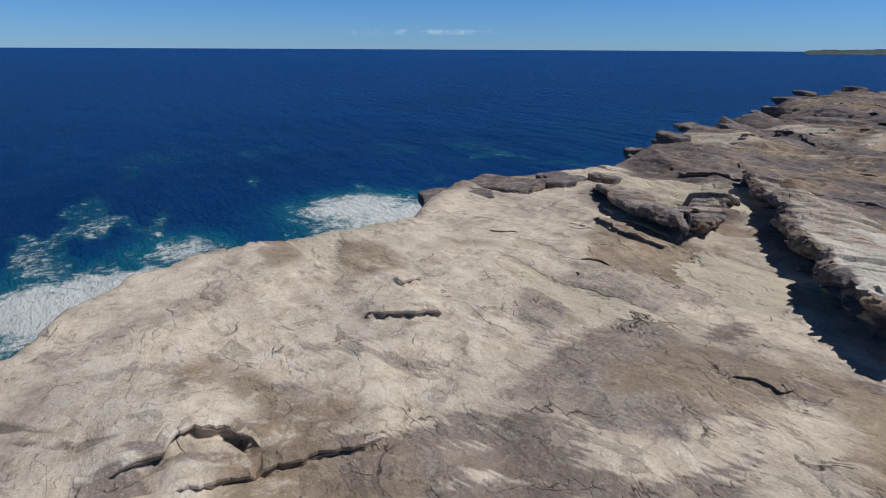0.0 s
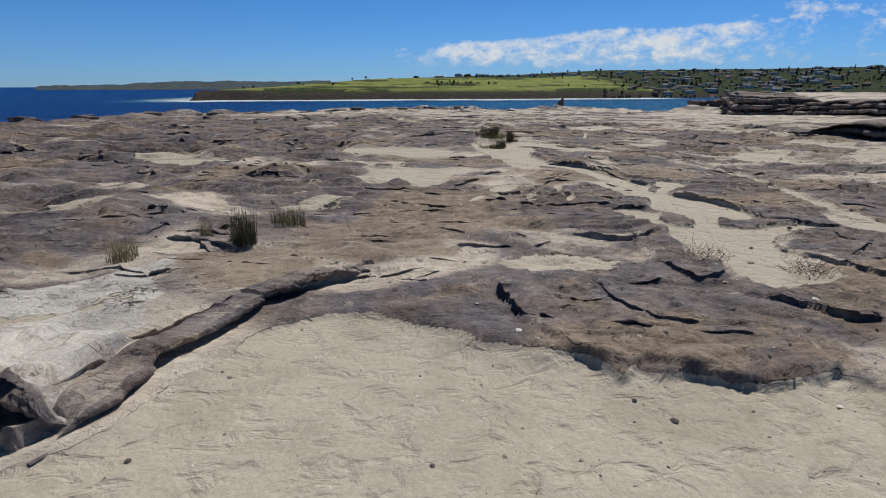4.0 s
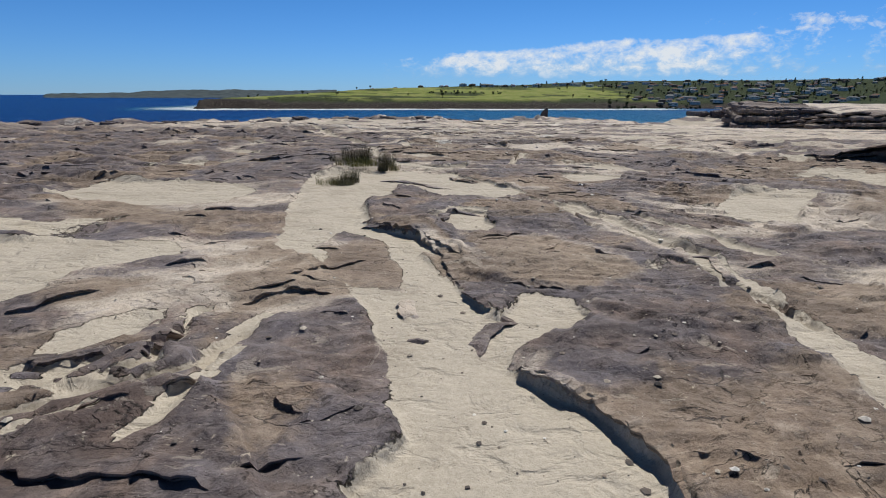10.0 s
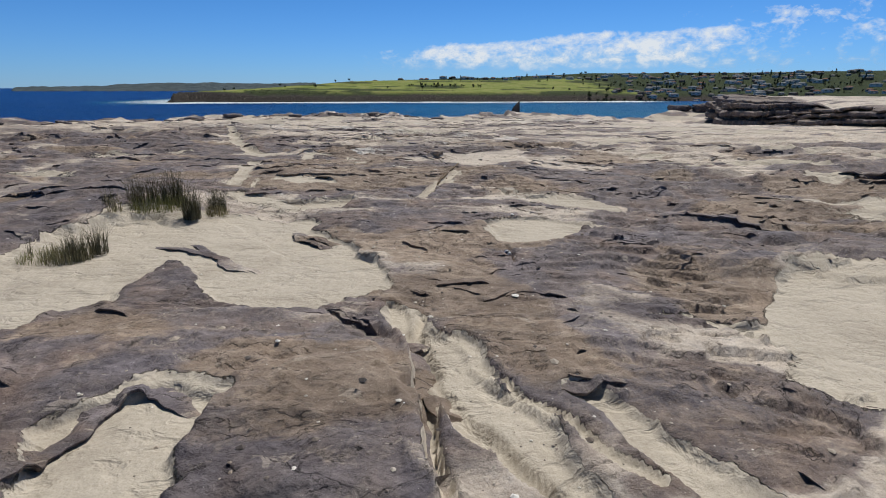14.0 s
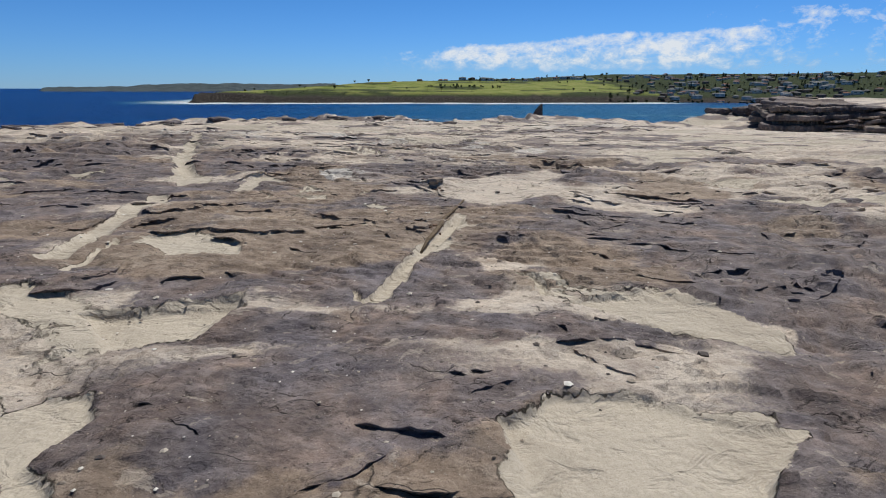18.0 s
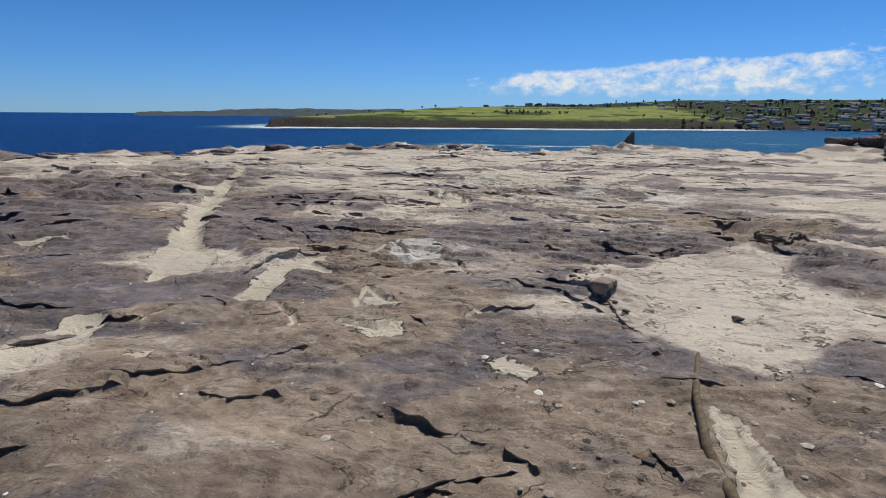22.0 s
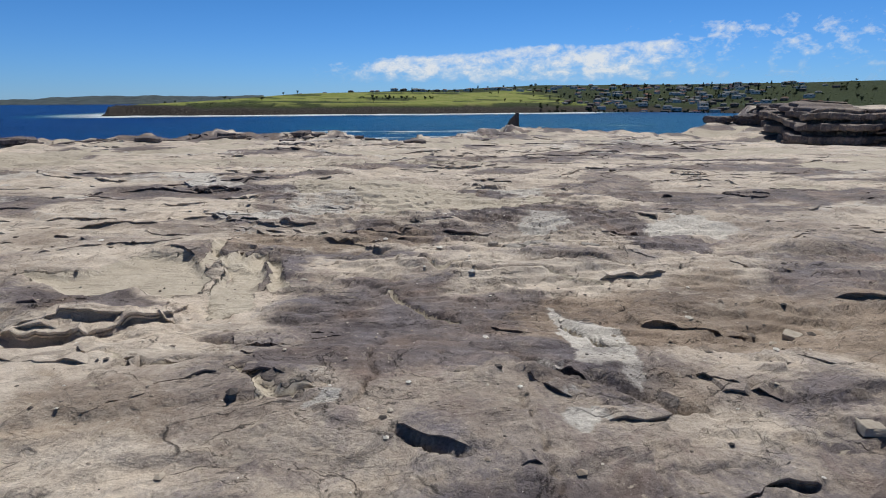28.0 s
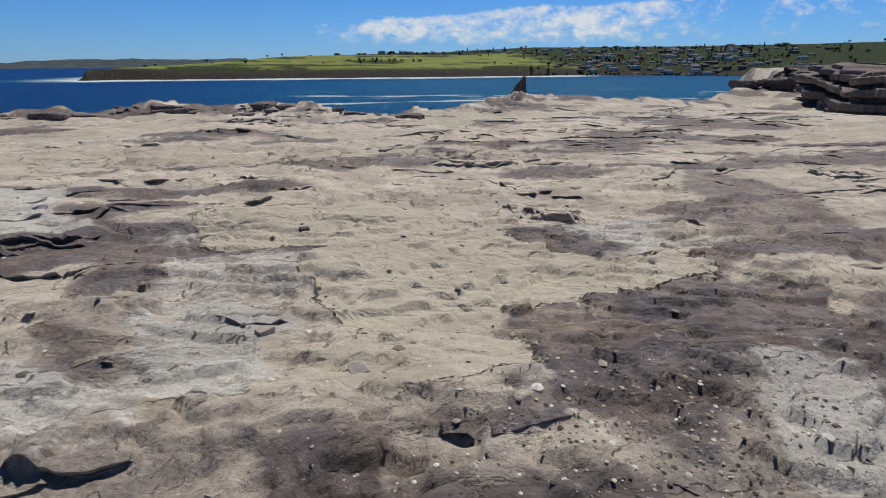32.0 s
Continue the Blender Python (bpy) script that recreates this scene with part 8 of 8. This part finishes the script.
TUFTS = [
    (-2.05, 8.9, 0.70, 0.20, 260, GRASS_DARK, "tall dark rush tuft growing from a rock hollow"), (-1.55, 10.2, 0.50, 0.32, 240, GRASS_DRY, "yellow-green grass tuft on sandy rock"), (-3.6, 8.2, 0.38, 0.22, 130, GRASS_DRY, "thin yellowed grass tuft on pale rock"), (-2.7, 9.2, 0.42, 0.10, 60, GRASS_DRY, "sparse upright grass tuft"),
    (5.05, 25.3, 0.62, 0.34, 230, GRASS_DARK, "dark rush tuft on top of the sand mound"), (5.45, 25.5, 0.76, 0.20, 200, GRASS_DARK, "tall dark rush tuft on top of the sand mound"), (5.35, 25.0, 0.30, 0.5, 360, GRASS_OLIVE, "low olive-green grass tuft on the sand mound"),
    (5.98, 24.65, 0.72, 0.15, 190, GRASS_DARK, "narrow dark rush tuft on the sand mound"), (6.2, 25.5, 0.55, 0.17, 150, GRASS_DARK, "short dark rush tuft on the sand mound"), (6.3, 25.1, 0.28, 0.2, 120, GRASS_DRY, "pale dry grass tuft beside dark rushes"),
    (5.06, 22.44, 0.55, 0.15, 130, GRASS_DARK, "dark rush tuft on the slope of the sand mound"), (5.25, 22.7, 0.48, 0.12, 90, GRASS_DARK, "thin dark rush tuft on the slope of the sand mound"), (4.95, 22.5, 0.28, 0.34, 240, GRASS_DRY, "low dry grass tuft round dark rushes"), (4.65, 22.55, 0.22, 0.36, 200, GRASS_OLIVE, "low olive grass tuft on sand"),
    (4.3, 22.8, 0.36, 0.04, 14, GRASS_DARK, "few upright rush blades in the sand"), (4.76, 24.6, 0.40, 0.12, 46, GRASS_DRY, "sparse dry grass tuft on sand"), (4.55, 24.9, 0.36, 0.10, 34, GRASS_DARK, "sparse upright rush tuft on sand"),
]
for n, (x, y, h, w, blades, material, label) in enumerate(TUFTS):
    ob = tuft(200 + n, int(blades * 1.8), h * 0.95, w, material)
    ob.matrix_basis = pose(x, y, ground_z(x, y))
    tagged(ob, label, "grass", "grass tufts")


def twig_bush(seed, width, height):
    r = random.Random(seed)
    v, f = [], []
    for _ in range(150):
        a, q = r.uniform(0, 6.283), width * math.sqrt(r.random())
        p = Vector((q * math.cos(a), q * math.sin(a), 0))
        d = Vector((r.gauss(0, 0.6), r.gauss(0, 0.6), r.uniform(0.3, 1.0))).normalized()
        for _k in range(3):
            e = p + d * height * r.uniform(0.2, 0.45)
            side = d.cross(Vector((r.gauss(0, 1), r.gauss(0, 1), r.gauss(0, 1)))).normalized() * 0.0026
            n = len(v)
            v += [tuple(p - side), tuple(p + side), tuple(e + side * 0.6), tuple(e - side * 0.6)]
            f.append((n, n + 1, n + 2, n + 3))
            p = e
            d = (d + Vector((r.gauss(0, 0.7), r.gauss(0, 0.7), r.gauss(0, 0.4)))).normalized()
    return from_lists("dry_bush", v, f, TWIG)


for n, (x, y, w, h, label) in enumerate([(4.75, 7.35, 0.36, 0.28, "dead brown twiggy bush on sand"), (6.2, 6.95, 0.30, 0.30, "dead twiggy bush against a dark rock edge")]):
    ob = twig_bush(300 + n, w, h)
    ob.matrix_basis = pose(x, y, ground_z(x, y))
    tagged(ob, label, "bush", "dead bushes")


# the leaning fin of rock at the rim
def fin_rock():
    r = random.Random(9)
    outline = [(-0.75, 0), (-0.5, 0.7), (-0.2, 1.25), (0.15, 1.75), (0.42, 2.05), (0.62, 2.0), (0.6, 1.3), (0.66, 0.6), (0.72, 0)]
    bm = bmesh.new()
    for y in (-0.28, 0.28):
        ring = [bm.verts.new((x + r.uniform(-0.05, 0.05), y * (1.3 - z * 0.4) + r.uniform(-0.05, 0.05), z - 0.3)) for x, z in outline]
        bm.faces.new(ring if y < 0 else ring[::-1])
    a, b = bm.verts[: len(outline)], bm.verts[len(outline):]
    for k in range(len(outline)):
        j = (k + 1) % len(outline)
        bm.faces.new((a[j], a[k], b[k], b[j]))
    bmesh.ops.subdivide_edges(bm, edges=bm.edges[:], cuts=3, use_grid_fill=True)
    for vert in bm.verts:
        vert.co += noise.noise_vector(vert.co * 2.3) * 0.09
    return part("fin_rock", bm, STONE_DARK)


ob = fin_rock()
ob.matrix_basis = pose(29.0, 88.3, ground_z(29.0, 88.3) + 0.1, 0, 0, -12)
ob.scale = (1.05, 1.05, 1.05)
tagged(ob, "upright dark fin of rock leaning at the cliff edge", "rock")


# drinks can in the joint, stick of driftwood
def can():
    root = new("drinks_can")
    prof = [(0.024, 0.0), (0.031, 0.006), (0.033, 0.014), (0.033, 0.098), (0.027, 0.112), (0.026, 0.115)]
    v, f = tube([(0, 0, z) for _, z in prof], [q for q, _ in prof], 20)
    m, t, b = mat("can_metal")
    b.inputs["Base Color"].default_value, b.inputs["Metallic"].default_value, b.inputs["Roughness"].default_value = (0.72, 0.73, 0.74, 1), 0.9, 0.32
    from_lists("body", v, f, m, root)
    v, f = tube([(0, 0, 0.1135), (0, 0, 0.1165)], [0.0255, 0.0255], 20)
    from_lists("rim", v, f, m, root)
    m2, t2, b2 = mat("can_print")
    b2.inputs["Base Color"].default_value, b2.inputs["Roughness"].default_value = (0.03, 0.03, 0.035, 1), 0.4
    v, f = tube([(0, 0, 0.03), (0, 0, 0.085)], [0.0335, 0.0335], 20)
    from_lists("printed_band", v, f, m2, root)
    return root


ob = can()
ob.matrix_basis = pose(11.0, 22.13, ground_z(11.0, 22.13) + 0.035, 96, 12, 18)
tagged(ob, "discarded silver drinks can lying in a rock joint", "can")


def stick():
    pts = [(12.02, 32.27), (11.72, 31.6), (11.43, 30.75), (11.30, 30.1), (11.15, 29.62), (11.0, 29.1), (10.85, 28.67)]
    pts = [(x, y, ground_z(x, y) + 0.03) for x, y in pts]
    radii = [0.018, 0.03, 0.036, 0.04, 0.036, 0.03, 0.02]
    verts, faces = [], []
    for n, (p, r) in enumerate(zip(pts, radii)):
        q = Vector(pts[min(n + 1, 6)]) - Vector(pts[max(n - 1, 0)])
        side, up = q.cross(Vector((0, 0, 1))).normalized(), Vector((0, 0, 1))
        for k in range(7):
            a = 2 * math.pi * k / 7
            w = r * (1 + 0.2 * math.sin(3 * k + n))
            verts.append(tuple(Vector(p) + side * math.cos(a) * w + up * math.sin(a) * w))
        if n:
            o = (n - 1) * 7
            faces += [(o + k, o + (k + 1) % 7, o + 7 + (k + 1) % 7, o + 7 + k) for k in range(7)]
    faces += [tuple(range(6, -1, -1)), tuple(range(len(verts) - 7, len(verts)))]
    return from_lists("driftwood_branch", verts, faces, TWIG, smooth_faces=True)


tagged(stick(), "long weathered driftwood branch lying along a sandy joint", "branch")
